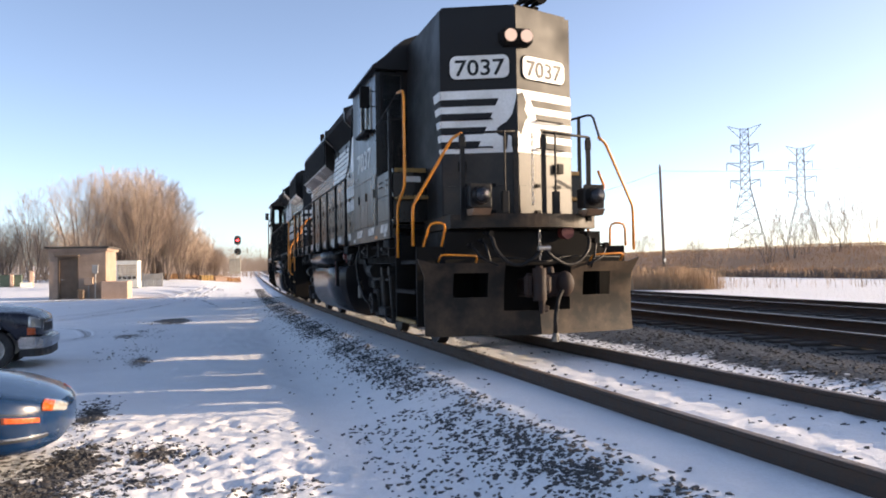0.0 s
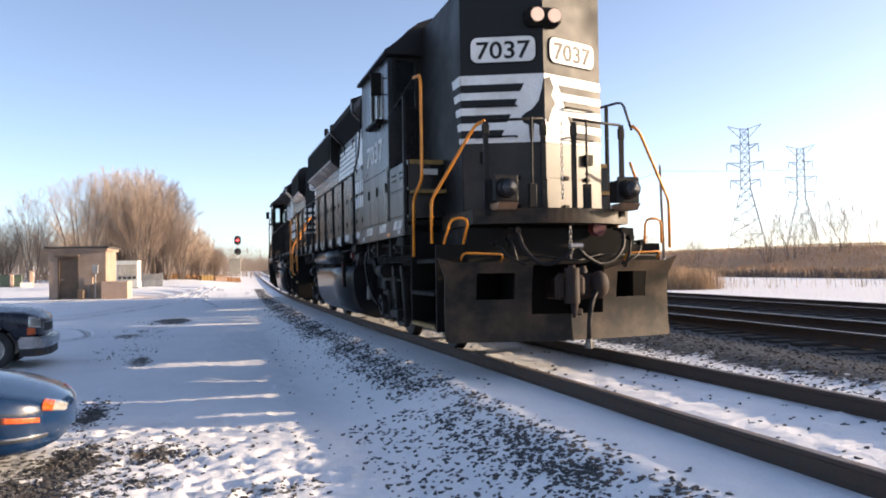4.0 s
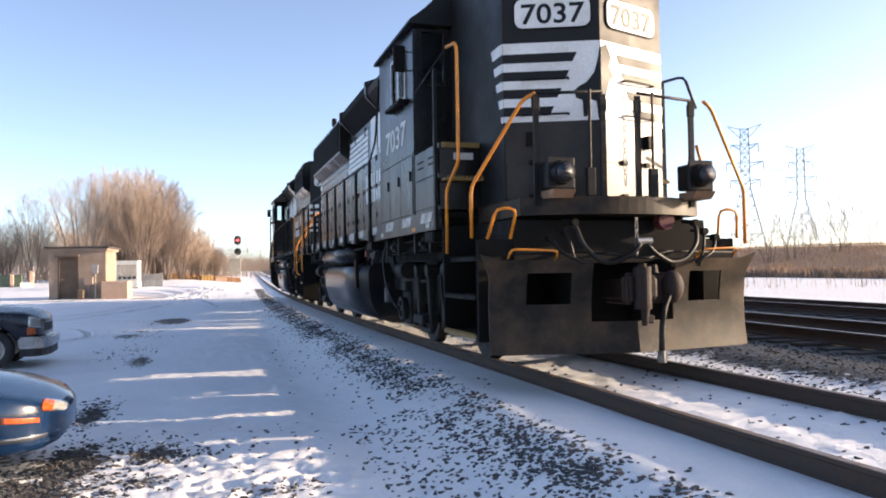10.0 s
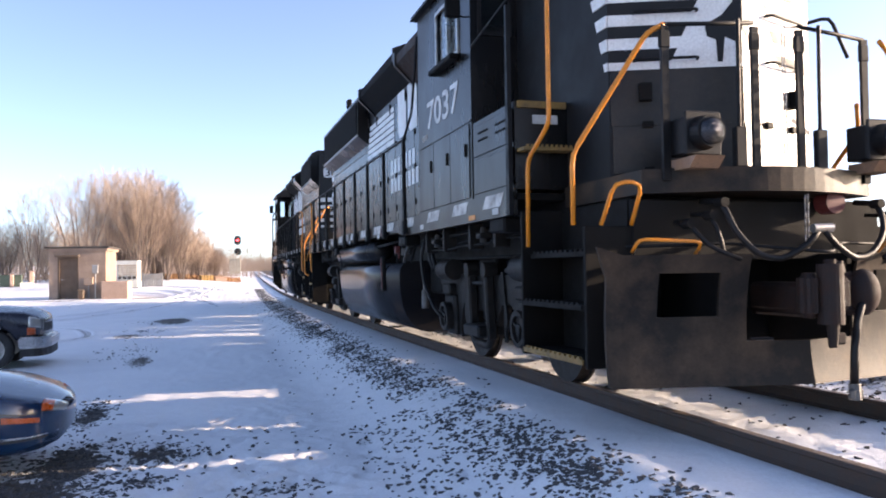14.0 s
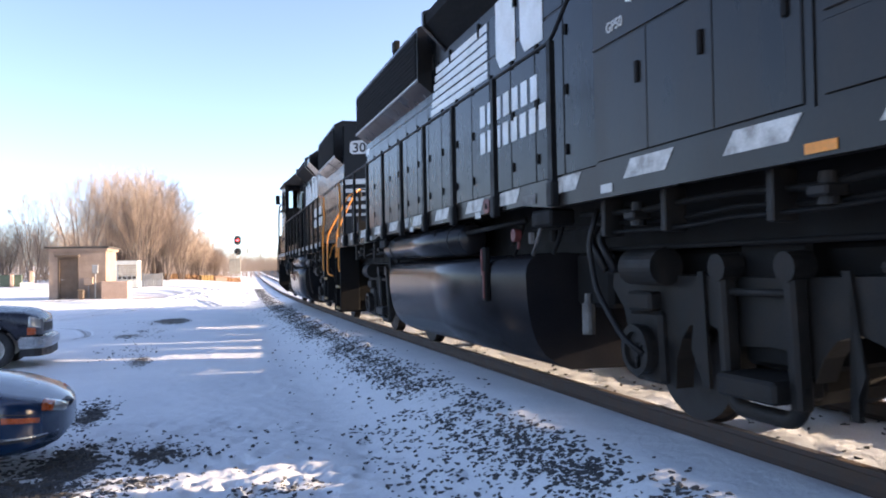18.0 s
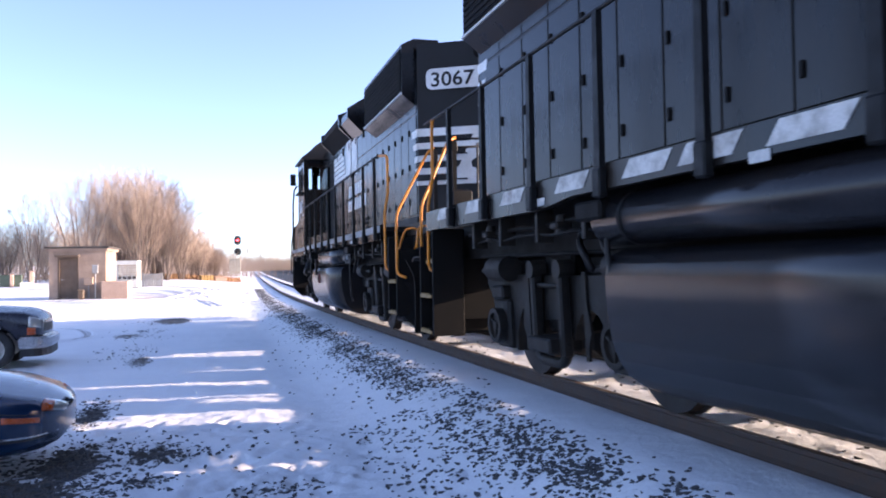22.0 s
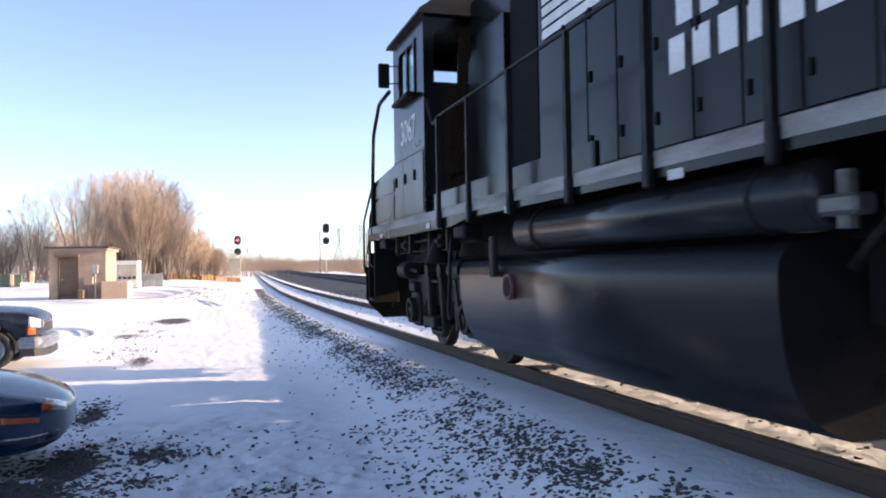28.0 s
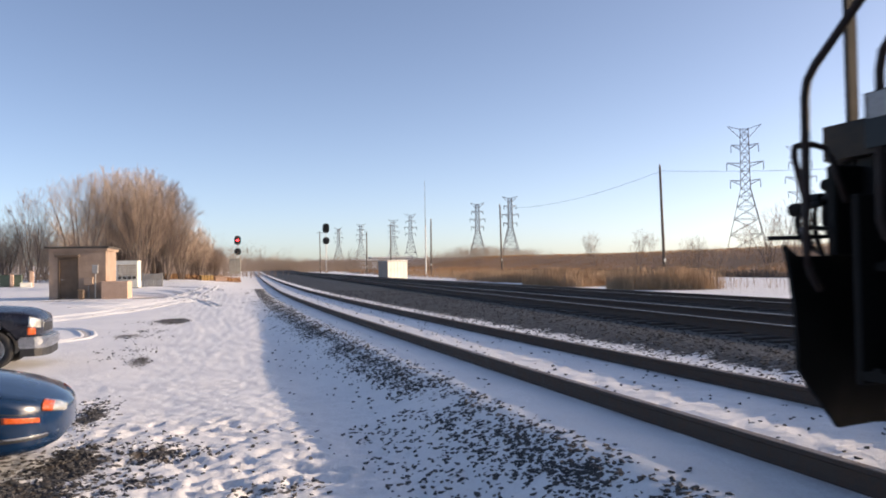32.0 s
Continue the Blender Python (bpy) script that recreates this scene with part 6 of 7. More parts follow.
def cooling_unit():
    root = empty("air_conditioner_unit", "cream metal equipment cabinet with four dark fan grilles", "cabinet", m=pose(-6.75, 65.5, ground_z(-6, 66) - 0.03, 0, 0, -4))
    part("body", boxes((0, 2.1, 0, 1.6, 0, 2.05), bevel=0.03), cab_white, root)
    part("lid", boxes((-0.05, 2.15, -0.05, 1.65, 2.05, 2.13), bevel=0.02), cab_white, root)
    for k in range(4):
        x = 0.66 + k * 0.35
        grille = part("grille", boxes((x, x + 0.29, -0.03, -0.002, 0.95, 1.82), bevel=0.01), grille_tan, root)
        for j in range(6):
            part("slat", boxes((x + 0.02, x + 0.27, -0.05, -0.03, 1.0 + j * 0.135, 1.06 + j * 0.135)), cab_white, grille)
        part("fan_cowl", boxes((x + 0.02, x + 0.27, -0.2, -0.004, 0.72, 0.93), bevel=0.05), hut_roof, root)
    part("skid", boxes((-0.05, 2.2, -0.35, 1.6, -0.02, 0.12)), grey_metal, root)


def fence():
    root = empty("panel_fence", "grey weathered board fence behind the cabinet", "fence", m=pose(-4.55, 68.5, ground_z(-4, 69), 0, 0, -6))
    for k in range(9):
        part("board", boxes((k * 0.17, k * 0.17 + 0.155, 0, 0.03, 0.02, 1.05)), grey_metal, root)
    for k in (0, 8.8):
        part("post", boxes((k * 0.17 - 0.04, k * 0.17 + 0.05, 0.03, 0.12, -0.02, 1.15)), grey_metal, root)


def small_boxes():
    g = lambda x, y: ground_z(x, y) - 0.03
    for nm, x, y, w, d, h, m_, lab in (("transformer_box", -16.6, 77.0, 1.7, 1.2, 1.0, green_metal, "dull green utility box half buried in snow"), ("bollard", -14.2, 76.5, 0.35, 0.35, 1.35, concrete, "pale concrete bollard post"), ("bollard", -15.5, 75.5, 0.3, 0.3, 1.1, concrete, "pale concrete bollard post"),
                                      ("concrete_block", -14.6, 74.8, 0.9, 0.6, 0.45, cab_white, "white concrete block in the snow")):
        root = empty(nm, lab, "utility box" if "box" in nm else "block", m=pose(x, y, g(x, y), 0, 0, 8))
        part("body", boxes((0, w, 0, d, 0, h), bevel=0.04), m_, root)
        if h > 0.6:
            part("cap", boxes((-0.04, w + 0.04, -0.04, d + 0.04, h, h + 0.06), bevel=0.015), m_, root)
    root = empty("timber_stack", "yellow painted timber stack on the snow", "timber", m=pose(-0.05, 97.0, g(0, 97), 0, 0, 10))
    for k in range(2):
        for j in range(4):
            part("beam", boxes((j * 0.34, j * 0.34 + 0.3, -0.1 * k, 1.6, k * 0.3, k * 0.3 + 0.27), bevel=0.015), wood_new, root)
    root = empty("concrete_bin", "tan concrete box beside the timber", "bin", m=pose(1.5, 98.0, g(2, 98), 0, 0, 4))
    part("body", boxes((0, 1.3, 0, 1.2, 0, 0.5), bevel=0.03), concrete, root)
    part("rim", boxes((-0.05, 1.35, -0.05, 1.25, 0.5, 0.58), bevel=0.02), concrete, root)


case_tan = surface("pale_tan_paint", (0.42, 0.38, 0.3), 0.6, dirt=(0.26, 0.22, 0.17), dirt_amount=0.6, scale=2)


def signal(x, y, z, h_top, gap, lit, cabinet, lab, big=1.0):
    root = empty("signal_mast", lab, "railway signal", "railway signals", m=pose(x, y, z - 0.1, 0, 0, -6))
    bm = bmesh.new()
    cyl(bm, (0, 0, 0), (0, 0, h_top + 0.2), 0.09, n=10)
    part("mast", bm, silver_mast, root)
    for k, zc in enumerate((h_top, h_top - gap)):
        bm = bmesh.new()
        prism(bm, [(px, pz + zc) for px, pz in rounded(-0.55 * big, 0.55 * big, (-0.8 if k == 0 else -0.6) * big, (0.8 if k == 0 else 0.6) * big, 0.5 * big, 6)], "y", -0.12, -0.06)
        head = part("signal_head", bm, signal_black, root, "black signal backboard")
        for j, dz in enumerate((0.42, 0.0, -0.42) if k == 0 else (0.3, -0.25)):
            bm = bmesh.new()
            cyl(bm, (0, -0.42, zc + dz), (0, -0.12, zc + dz), 0.17, n=14, caps=False)
            part("hood", bm, signal_black, head)
            bm = bmesh.new()
            cyl(bm, (0, -0.17, zc + dz), (0, -0.122, zc + dz), 0.15, n=14)
            part("lamp", bm, red_signal if (lit and k == 0 and j == 1) else signal_black, head, "glowing red lamp" if (lit and k == 0 and j == 1) else "")
        part("bracket", boxes((-0.1, 0.1, -0.06, 0.12, zc - 0.15, zc + 0.15)), silver_mast, head)
    bm = bmesh.new()
    for s in (-0.2, 0.2):
        tube(bm, [(s, 0.25, 0.1), (s, 0.25, h_top - gap)], 0.025, 5)
    for k in range(int((h_top - gap) / 0.35)):
        tube(bm, [(-0.2, 0.25, 0.4 + k * 0.35), (0.2, 0.25, 0.4 + k * 0.35)], 0.018, 4)
    part("ladder", bm, silver_mast, root)
    part("base", boxes((-0.4, 0.4, -0.4, 0.4, 0, 0.35), bevel=0.03), concrete, root)
    if cabinet:
        c = empty("relay_case", "pale tan trackside relay case below the signal", "cabinet", m=pose(x - 0.9, y - 1.6, z - 0.1, 0, 0, -4))
        part("body", boxes((-0.6, 1.3, 0, 1.0, 0, 2.6), bevel=0.03), case_tan, c)
        part("roof", boxes((-0.7, 1.4, -0.1, 1.1, 2.6, 2.7), bevel=0.02), case_tan, c)
        part("guard_rail", boxes((-0.9, -0.85, 0, 0.05, 2.7, 4.2), (-0.9, -0.1, 0, 0.05, 4.15, 4.2), (-0.9, -0.1, 0, 0.05, 3.4, 3.45)), silver_mast, c)


def relay_cabinet():
    root = empty("equipment_shelter", "white ribbed metal equipment shelter beside the main line", "cabinet", m=pose(24.2, 107.3, ground_z(25.5, 107.5) - 0.15, 0, 0, 22) @ Matrix.Diagonal((1.08, 1, 1.12, 1)))
    part("body", boxes((0, 3.1, 0, 2.2, 0.25, 2.75)), grey_metal, root)
    for k in range(6):
        part("panel", boxes((0.04 + k * 0.51, 0.49 + k * 0.51, -0.035, -0.002, 0.3, 2.7), bevel=0.012), cab_white, root)
    part("roof", boxes((-0.08, 3.18, -0.1, 2.3, 2.75, 2.86), bevel=0.02), cab_white, root)
    part("skid", boxes((0, 3.1, 0, 2.2, 0, 0.25)), concrete, root)


def pole(x, y, z, h, lean, arms, lab):
    root = empty("utility_pole", lab, "pole", "utility poles", m=pose(x, y, z - 0.3, 0, lean, 0))
    bm = bmesh.new()
    cyl(bm, (0, 0, 0), (0, 0, h), 0.17, 0.12, n=10)
    part("shaft", bm, pole_wood, root)
    for k in range(arms):
        part("crossarm", boxes((-0.9, 0.9, -0.06, 0.06, h - 0.4 - k * 0.7, h - 0.28 - k * 0.7)), pole_wood, root)
    part("insulator", boxes((-0.05, 0.05, -0.05, 0.05, h, h + 0.22), bevel=0.015), grey_metal, root)
    part("notice", boxes((-0.12, 0.12, -0.19, -0.175, 1.6, 1.95)), cab_white, root)


def lattice_tower(h, detailed):
    """Square lattice mast with three pairs of arms and two horns."""
    root = empty("transmission_tower", "grey steel lattice power tower with cross arms", "pylon", "power line towers")
    r = 0.11 if detailed else 0.2
    def width(z):
        t = z / h
        return 0.115 * h * (1 - t / 0.5) + 0.036 * h if t < 0.5 else 0.036 * h - 0.012 * h * (t - 0.5)
    levels = [0, 0.14, 0.26, 0.36, 0.44, 0.5, 0.57, 0.64, 0.71, 0.78, 0.85, 0.92, 0.97]
    def corner(k, z):
        w = width(z)
        return ((-w, w, w, -w)[k], (-w, -w, w, w)[k], z)
    for k in range(4):
        bm = bmesh.new()
        tube(bm, [corner(k, a * h) for a in levels], r, 5)
        part("leg", bm, tower_steel, root)
        bm = bmesh.new()
        for a, b in zip(levels, levels[1:]):
            cyl(bm, corner(k, a * h), corner((k + 1) % 4, b * h), r * 0.6, n=4)
            cyl(bm, corner((k + 1) % 4, a * h), corner(k, b * h), r * 0.6, n=4)
            cyl(bm, corner(k, b * h), corner((k + 1) % 4, b * h), r * 0.6, n=4)
        part("lattice_face", bm, tower_steel, root)
    for z, ln in ((0.56, 0.115), (0.70, 0.14), (0.84, 0.105)):
        for s in (-1, 1):
            bm = bmesh.new()
            w = width(z * h)
            for yy in (-w, w):
                cyl(bm, (s * w, yy, z * h), (s * ln * h, 0, z * h + 0.01 * h), r * 0.8, n=4)
                cyl(bm, (s * w, yy, z * h - 0.03 * h), (s * ln * h, 0, z * h + 0.01 * h), r * 0.7, n=4)
            arm = part("cross_arm", bm, tower_steel, root)
            bm = bmesh.new()
            cyl(bm, (s * ln * h * 0.97, 0, z * h - 0.055 * h), (s * ln * h * 0.97, 0, z * h), r * 1.2, n=6)
            part("insulator_string", bm, signal_black, arm)
    for s in (-1, 1):
        bm = bmesh.new()
        cyl(bm, (s * width(h * 0.9), 0, h * 0.9), (s * 0.125 * h, 0, h * 1.0), r * 0.9, n=4)
        cyl(bm, (s * width(h * 0.96), 0, h * 0.97), (s * 0.125 * h, 0, h * 1.0), r * 0.9, n=4)
        part("earth_horn", bm, tower_steel, root)
    return root


def wire(name, a, b, sag, r, lab):
    bm = bmesh.new()
    A, B = Vector(a), Vector(b)
    pts = [A.lerp(B, i / 14) - Vector((0, 0, sag * 4 * (i / 14) * (1 - i / 14))) for i in range(15)]
    tube(bm, pts, r, 4)
    tagged(part(name, bm, signal_black), lab, "cable", "overhead wires")


hut()
cooling_unit()
fence()
small_boxes()
signal(6.0, 144.4, 1.0, 5.85, 1.95, True, True, "tall signal mast showing a red lamp beside the yard")
signal(29.6, 200.0, 0.9, 11.0, 3.1, False, False, "tall dark two-headed signal mast beyond the main tracks", 1.5)
relay_cabinet()
pole(46.18, 73.87, 0.2, 11.6, -1.5, 0, "leaning weathered wooden pole among the reeds")
pole(52.4, 137.75, 1.2, 11.8, -1.0, 0, "weathered wooden pole at the foot of the bank")
pole(43.6, 154.0, 0.6, 10.8, 0.5, 0, "weathered wooden pole by the snowy track")
pole(37.3, 187.2, 0.6, 10.0, 0.0, 0, "weathered wooden pole beyond the main line")
pole(51.7, 224.6, 2.0, 12.5, 0.0, 1, "weathered wooden pole with a crossarm")
pole(33.0, 235.0, 1.0, 12.0, 0.0, 1, "weathered wooden pole with a crossarm")
mast = empty("radio_mast", "thin grey radio mast behind the equipment shelter", "mast", m=pose(39.95, 144.67, 0.3))
bm = bmesh.new()
cyl(bm, (0, 0, 0), (0, 0, 9.0), 0.13, n=8)
part("lower_tube", bm, silver_mast, mast)
bm = bmesh.new()
cyl(bm, (0, 0, 9.0), (0, 0, 17.4), 0.07, 0.03, n=8)
part("whip", bm, tower_steel, mast)
TOWERS = [(184.7, 242.1, 3.0, 41.0, True), (242.7, 282.0, 4.5, 41.0, True), (216.7, 550.9, 7.0, 43.0, False), (213.4, 614.5, 8.0, 43.0, False), (198.7, 775.0, 10.0, 40.0, False), (205.5, 878.0, 12.0, 42.0, False), (190.0, 990.0, 14.0, 34.0, False), (180.0, 1100.0, 14.0, 30.0, False)]
near_t, far_t = lattice_tower(45.0, True), lattice_tower(44.5, False)
for i, (x, y, z, h, det) in enumerate(TOWERS):
    src = near_t if det else far_t
    m = pose(x, y, ground_z(x, y) - 0.5, 0, 0, -36 if det else -14)
    if i in (0, 2):
        src.matrix_basis = m
    else:
        copy_thing(src, m)
wire("overhead_wire", (46.0, 73.87, 11.0), (52.2, 137.75, 12.2), 1.2, 0.016, "thin black overhead wire sagging between poles")
wire("overhead_wire", (46.0, 73.87, 11.0), (95.0, 60.0, 13.5), 1.0, 0.016, "thin black overhead wire sagging between poles")

# ---- distance: low white buildings, snow mound and woods on the skyline ----
for x, y, w, h, m_ in ((78, 420, 26, 3.2, far_white), (115, 560, 30, 4.0, far_grey)):
    b = empty("warehouse", "low pale warehouse on the far skyline", "building", "far warehouses", m=pose(x, y, ground_z(x, y) + 1.0))
    part("wall", boxes((0, w, 0, 12, -3, h)), far_grey, b)
    part("roof", boxes((-0.5, w + 0.5, -0.5, 12.5, h, h + 0.8)), far_white, b)
    for k in range(int(w / 6)):
        part("dock_door", boxes((2 + k * 6, 5 + k * 6, -0.12, -0.004, -1, h - 0.8)), far_white, b)


def woods(name, x0, y0, x1, y1, n, h0, h1, seed, lab):
    r = random.Random(seed)
    v, f = [], []
    for _ in range(n):
        t = r.random()
        x, y = x0 + (x1 - x0) * t + r.gauss(0, 6), y0 + (y1 - y0) * t + r.gauss(0, 6)
        z = ground_z(x, y) - 0.2
        h = r.uniform(h0, h1) * (0.75 + 0.4 * lumps(x, y, 0.02))
        dx = r.gauss(0, 0.22) * h
        dy = r.gauss(0, 0.22) * h
        w = 0.022 + 0.012 * h / 5
        b0 = len(v)
        v += [(x - w, y, z), (x + w, y, z), (x + dx, y + dy, z + h)]
        f.append((b0, b0 + 1, b0 + 2))
        for _ in range(9):
            q = r.uniform(0.3, 0.97)
            bx, by, bz = x + dx * q, y + dy * q, z + h * q
            ex, ez = r.gauss(0, 0.18) * h, r.uniform(0.05, 0.25) * h
            b0 = len(v)
            v += [(bx - w * 0.5, by, bz), (bx + w * 0.5, by, bz), (bx + ex, by, bz + ez)]
            f.append((b0, b0 + 1, b0 + 2))
    tagged(new(name, mesh_of(name, v, f, twig)), lab, "woods", kind="stuff")


woods("far_woods", 14, 330, 56, 330, 4200, 5, 10, 21, "leafless brush along the far tracks")
woods("far_woods", 60, 380, 180, 420, 2600, 4, 8, 22, "leafless brush along the far tracks")
woods("yard_woods", -60, 110, -18, 108, 1500, 5, 9, 23, "leafless thicket behind the yard")
woods("yard_woods", -14, 118, 3, 190, 1900, 4, 9, 24, "leafless thicket behind the yard")
woods("far_woods", 110, 150, 260, 190, 900, 2.0, 4.5, 25, "leafless scrub on the far bank")
woods("far_woods", -80, 300, 10, 330, 900, 6, 10, 26, "leafless woods on the skyline")


# ---- parked cars at the yard's edge ----
sedan_blue = surface("blue_metallic_paint", (0.004, 0.021, 0.062), 0.16, metal=0.0, dirt=(0.008, 0.026, 0.058), dirt_amount=0.4, scale=2.2, grain=160, relief=0.015, coat=0.5)
truck_navy = surface("dark_navy_paint", (0.012, 0.013, 0.024), 0.2, metal=0.2, dirt=(0.05, 0.05, 0.055), dirt_amount=0.5, scale=2.5, grain=120, relief=0.02, coat=0.25)
chrome = surface("bumper_chrome", (0.55, 0.56, 0.58), 0.18, metal=0.95, dirt=(0.3, 0.28, 0.26), dirt_amount=0.5, scale=4, relief=0.02)
car_trim = surface("black_car_plastic", (0.018, 0.018, 0.02), 0.5, scale=8)
tyre_rubber = surface("tyre_rubber", (0.016, 0.016, 0.017), 0.75, dirt=(0.08, 0.075, 0.07), dirt_amount=0.5, scale=6, relief=0.2)
rim_alloy = surface("dull_alloy_rim", (0.4, 0.38, 0.36), 0.4, metal=0.8, dirt=(0.2, 0.16, 0.13), scale=8)
amber_lens = surface("amber_lens", (0.5, 0.085, 0.012), 0.25, dirt=(0.35, 0.05, 0.01), scale=10, relief=0.0, coat=0.5)
clear_lens = surface("clear_lamp_lens", (0.6, 0.6, 0.56), 0.15, metal=0.5, dirt=(0.42, 0.42, 0.4), scale=20, relief=0.1, coat=0.6)
car_glass = surface("dark_car_glass", (0.012, 0.014, 0.016), 0.06, scale=2, relief=0.0, coat=0.6)


def between(rows, q):
    """Reads a curve given as (at, value...) rows."""
    if q <= rows[0][0]:
        return rows[0][1:]
    for a, b in zip(rows, rows[1:]):
        if q <= b[0]:
            t = (q - a[0]) / (b[0] - a[0])
            return tuple(u + (w - u) * t for u, w in zip(a[1:], b[1:]))
    return rows[-1][1:]


SECTION = [(0.0, 0.88, 0.0), (0.06, 0.95, 0.05), (0.16, 0.985, 0.25), (0.3, 1.0, 0.52), (0.44, 0.995, 0.75), (0.54, 0.975, 0.9), (0.61, 0.94, 0.98), (0.68, 0.87, 1.05), (0.8, 0.6, 1.45), (0.9, 0.3, 1.85), (1.0, 0.0, 2.0)]


def parked_car(name, label, x_nose, y_mid, width, profile, nose, paint, wheels, tyre_r, length, cab, lamp, extras):
    """A car nose first towards the track; profile rows are (back from the nose, underside, shoulder, middle)."""
    root = empty(name, label, "car", "parked cars", m=pose(x_nose, y_mid, yard_z(y_mid), 0, 0, 0))
    hw, (nose_len, power) = width / 2, nose
    def skin(d, v, side, out=0.0):
        d = max(d, 0.0)
        k = (1 - (1 - min(d / nose_len, 1)) ** power) ** (1 / power)
        k *= 1 - 0.1 * smooth(length - 0.7, length, d)
        zb, zs, zt = between(profile, d)
        for w in wheels:
            q = tyre_r + 0.06
            if abs(d - w) < q:
                zb = max(zb, tyre_r + math.sqrt(q * q - (d - w) ** 2) - 0.0)
        zb = min(zb, zs - 0.05)
        yf, zf = between(SECTION, v)
        z = zb + (zs - zb) * zf if zf <= 1 else zs + (zt - zs) * (zf - 1)
        return Vector((-d, side * (hw * k * yf + out), z + (out if v > 0.68 else 0)))
    ds = sorted({*[round(nose_len * (i / 14) ** 1.7, 3) for i in range(15)], *[round(nose_len + (length - nose_len) * i / 60, 3) for i in range(61)]})
    vs = [0.0, 0.05, 0.12, 0.2, 0.3, 0.4, 0.48, 0.54, 0.6, 0.66, 0.74, 0.84, 0.92, 1.0]
    bm = bmesh.new()
    rings = [[bm.verts.new(skin(d, v, -1)) for v in vs] + [bm.verts.new(skin(d, v, 1)) for v in vs[-2::-1]] for d in ds]
    for a, b in zip(rings, rings[1:]):
        for i in range(len(a)):
            j = (i + 1) % len(a)
            f = bm.faces.new((a[i], a[j], b[j], b[i]))
            f.smooth = i < len(a) - 1
    bm.faces.new(rings[0])
    bm.faces.new(rings[-1][::-1])
    bmesh.ops.remove_doubles(bm, verts=bm.verts[:], dist=0.0005)
    bmesh.ops.recalc_face_normals(bm, faces=bm.faces[:])
    part("body", bm, paint, root)
    def patch(nm, d0, d1, v0, v1, side, material, parent, label_="", out=0.008, n=6, back=True):
        bm = bmesh.new()
        top = [[bm.verts.new(skin(d0 + (d1 - d0) * i / n, v0 + (v1 - v0) * j / n, side, out)) for j in range(n + 1)] for i in range(n + 1)]
        low = [[bm.verts.new(skin(d0 + (d1 - d0) * i / n, v0 + (v1 - v0) * j / n, side, -0.03)) for j in range(n + 1)] for i in range(n + 1)]
        for i in range(n):
            for j in range(n):
                bm.faces.new((top[i][j], top[i + 1][j], top[i + 1][j + 1], top[i][j + 1])).smooth = True
        rim = [(i, 0) for i in range(n)] + [(n, j) for j in range(n)] + [(i, n) for i in range(n, 0, -1)] + [(0, j) for j in range(n, 0, -1)]
        for (i, j), (k, l) in zip(rim, rim[1:] + rim[:1]):
            bm.faces.new((top[i][j], low[i][j], low[k][l], top[k][l]))
        bmesh.ops.recalc_face_normals(bm, faces=bm.faces[:])
        return part(nm, bm, material, parent, label_)
    for side in (-1, 1):
        (d0, d1, v0, v1), (a0, a1, b0, b1) = lamp
        head = patch("headlight", d0, d1, v0, v1, side, clear_lens, root, "clear headlamp with an amber corner")
        patch("turn_signal", a0, a1, b0, b1, side, amber_lens, head, "amber lens", 0.011)
        for nm, d0, d1, v0, v1, mat_, lab, out in extras:
            patch(nm, d0, d1, v0, v1, side, mat_, root, lab, out, 8)
        for w in wheels:
            wheel = new("wheel")
            wheel.empty_display_size = 0.1
            wheel.parent, wheel.matrix_basis = root, pose(-w, side * (hw - 0.12), tyre_r)
            bm = bmesh.new()
            prof = [(0.62, -0.1), (0.92, -0.11), (0.99, -0.085), (1.0, 0.0), (0.99, 0.085), (0.92, 0.11), (0.62, 0.1)]
            lathe = [[bm.verts.new((math.cos(2 * math.pi * k / 32) * r_ * tyre_r, side * yy, math.sin(2 * math.pi * k / 32) * r_ * tyre_r)) for r_, yy in prof] for k in range(32)]
            for k in range(32):
                for i in range(len(prof)):
                    j = (i + 1) % len(prof)
                    bm.faces.new((lathe[k][i], lathe[k][j], lathe[(k + 1) % 32][j], lathe[(k + 1) % 32][i])).smooth = True
            bmesh.ops.recalc_face_normals(bm, faces=bm.faces[:])
            part("tyre", bm, tyre_rubber, wheel)
            bm = bmesh.new()
            cyl(bm, (0, side * 0.02, 0), (0, side * 0.05, 0), tyre_r * 0.2, n=16)
            for k in range(5):
                a = 2 * math.pi * k / 5
                u, w_ = Vector((math.cos(a), 0, math.sin(a))), Vector((-math.sin(a), 0, math.cos(a)))
                pts = [u * tyre_r * 0.12 - w_ * 0.045, u * tyre_r * 0.12 + w_ * 0.045, u * tyre_r * 0.62 + w_ * 0.055, u * tyre_r * 0.62 - w_ * 0.055]
                prism(bm, [(p.x, p.z) for p in pts], "y", side * 0.03, side * 0.07)
            cyl(bm, (0, side * -0.06, 0), (0, side * -0.02, 0), tyre_r * 0.6, n=24)
            ring = [(math.cos(2 * math.pi * k / 28), math.sin(2 * math.pi * k / 28)) for k in range(28)]
            outer = [[bm.verts.new((c * tyre_r * q, side * yy, s_ * tyre_r * q)) for q, yy in ((0.64, 0.1), (0.56, 0.09), (0.56, -0.05))] for c, s_ in ring]
            for k in range(28):
                for i in range(2):
                    bm.faces.new((outer[k][i], outer[k][i + 1], outer[(k + 1) % 28][i + 1], outer[(k + 1) % 28][i]))
            part("rim", bm, rim_alloy, wheel)
    # cabin with dark windows
    pts, roof_z, half = cab
    bm = bmesh.new()
    belt = [pts[0], pts[1], pts[2], pts[3]]
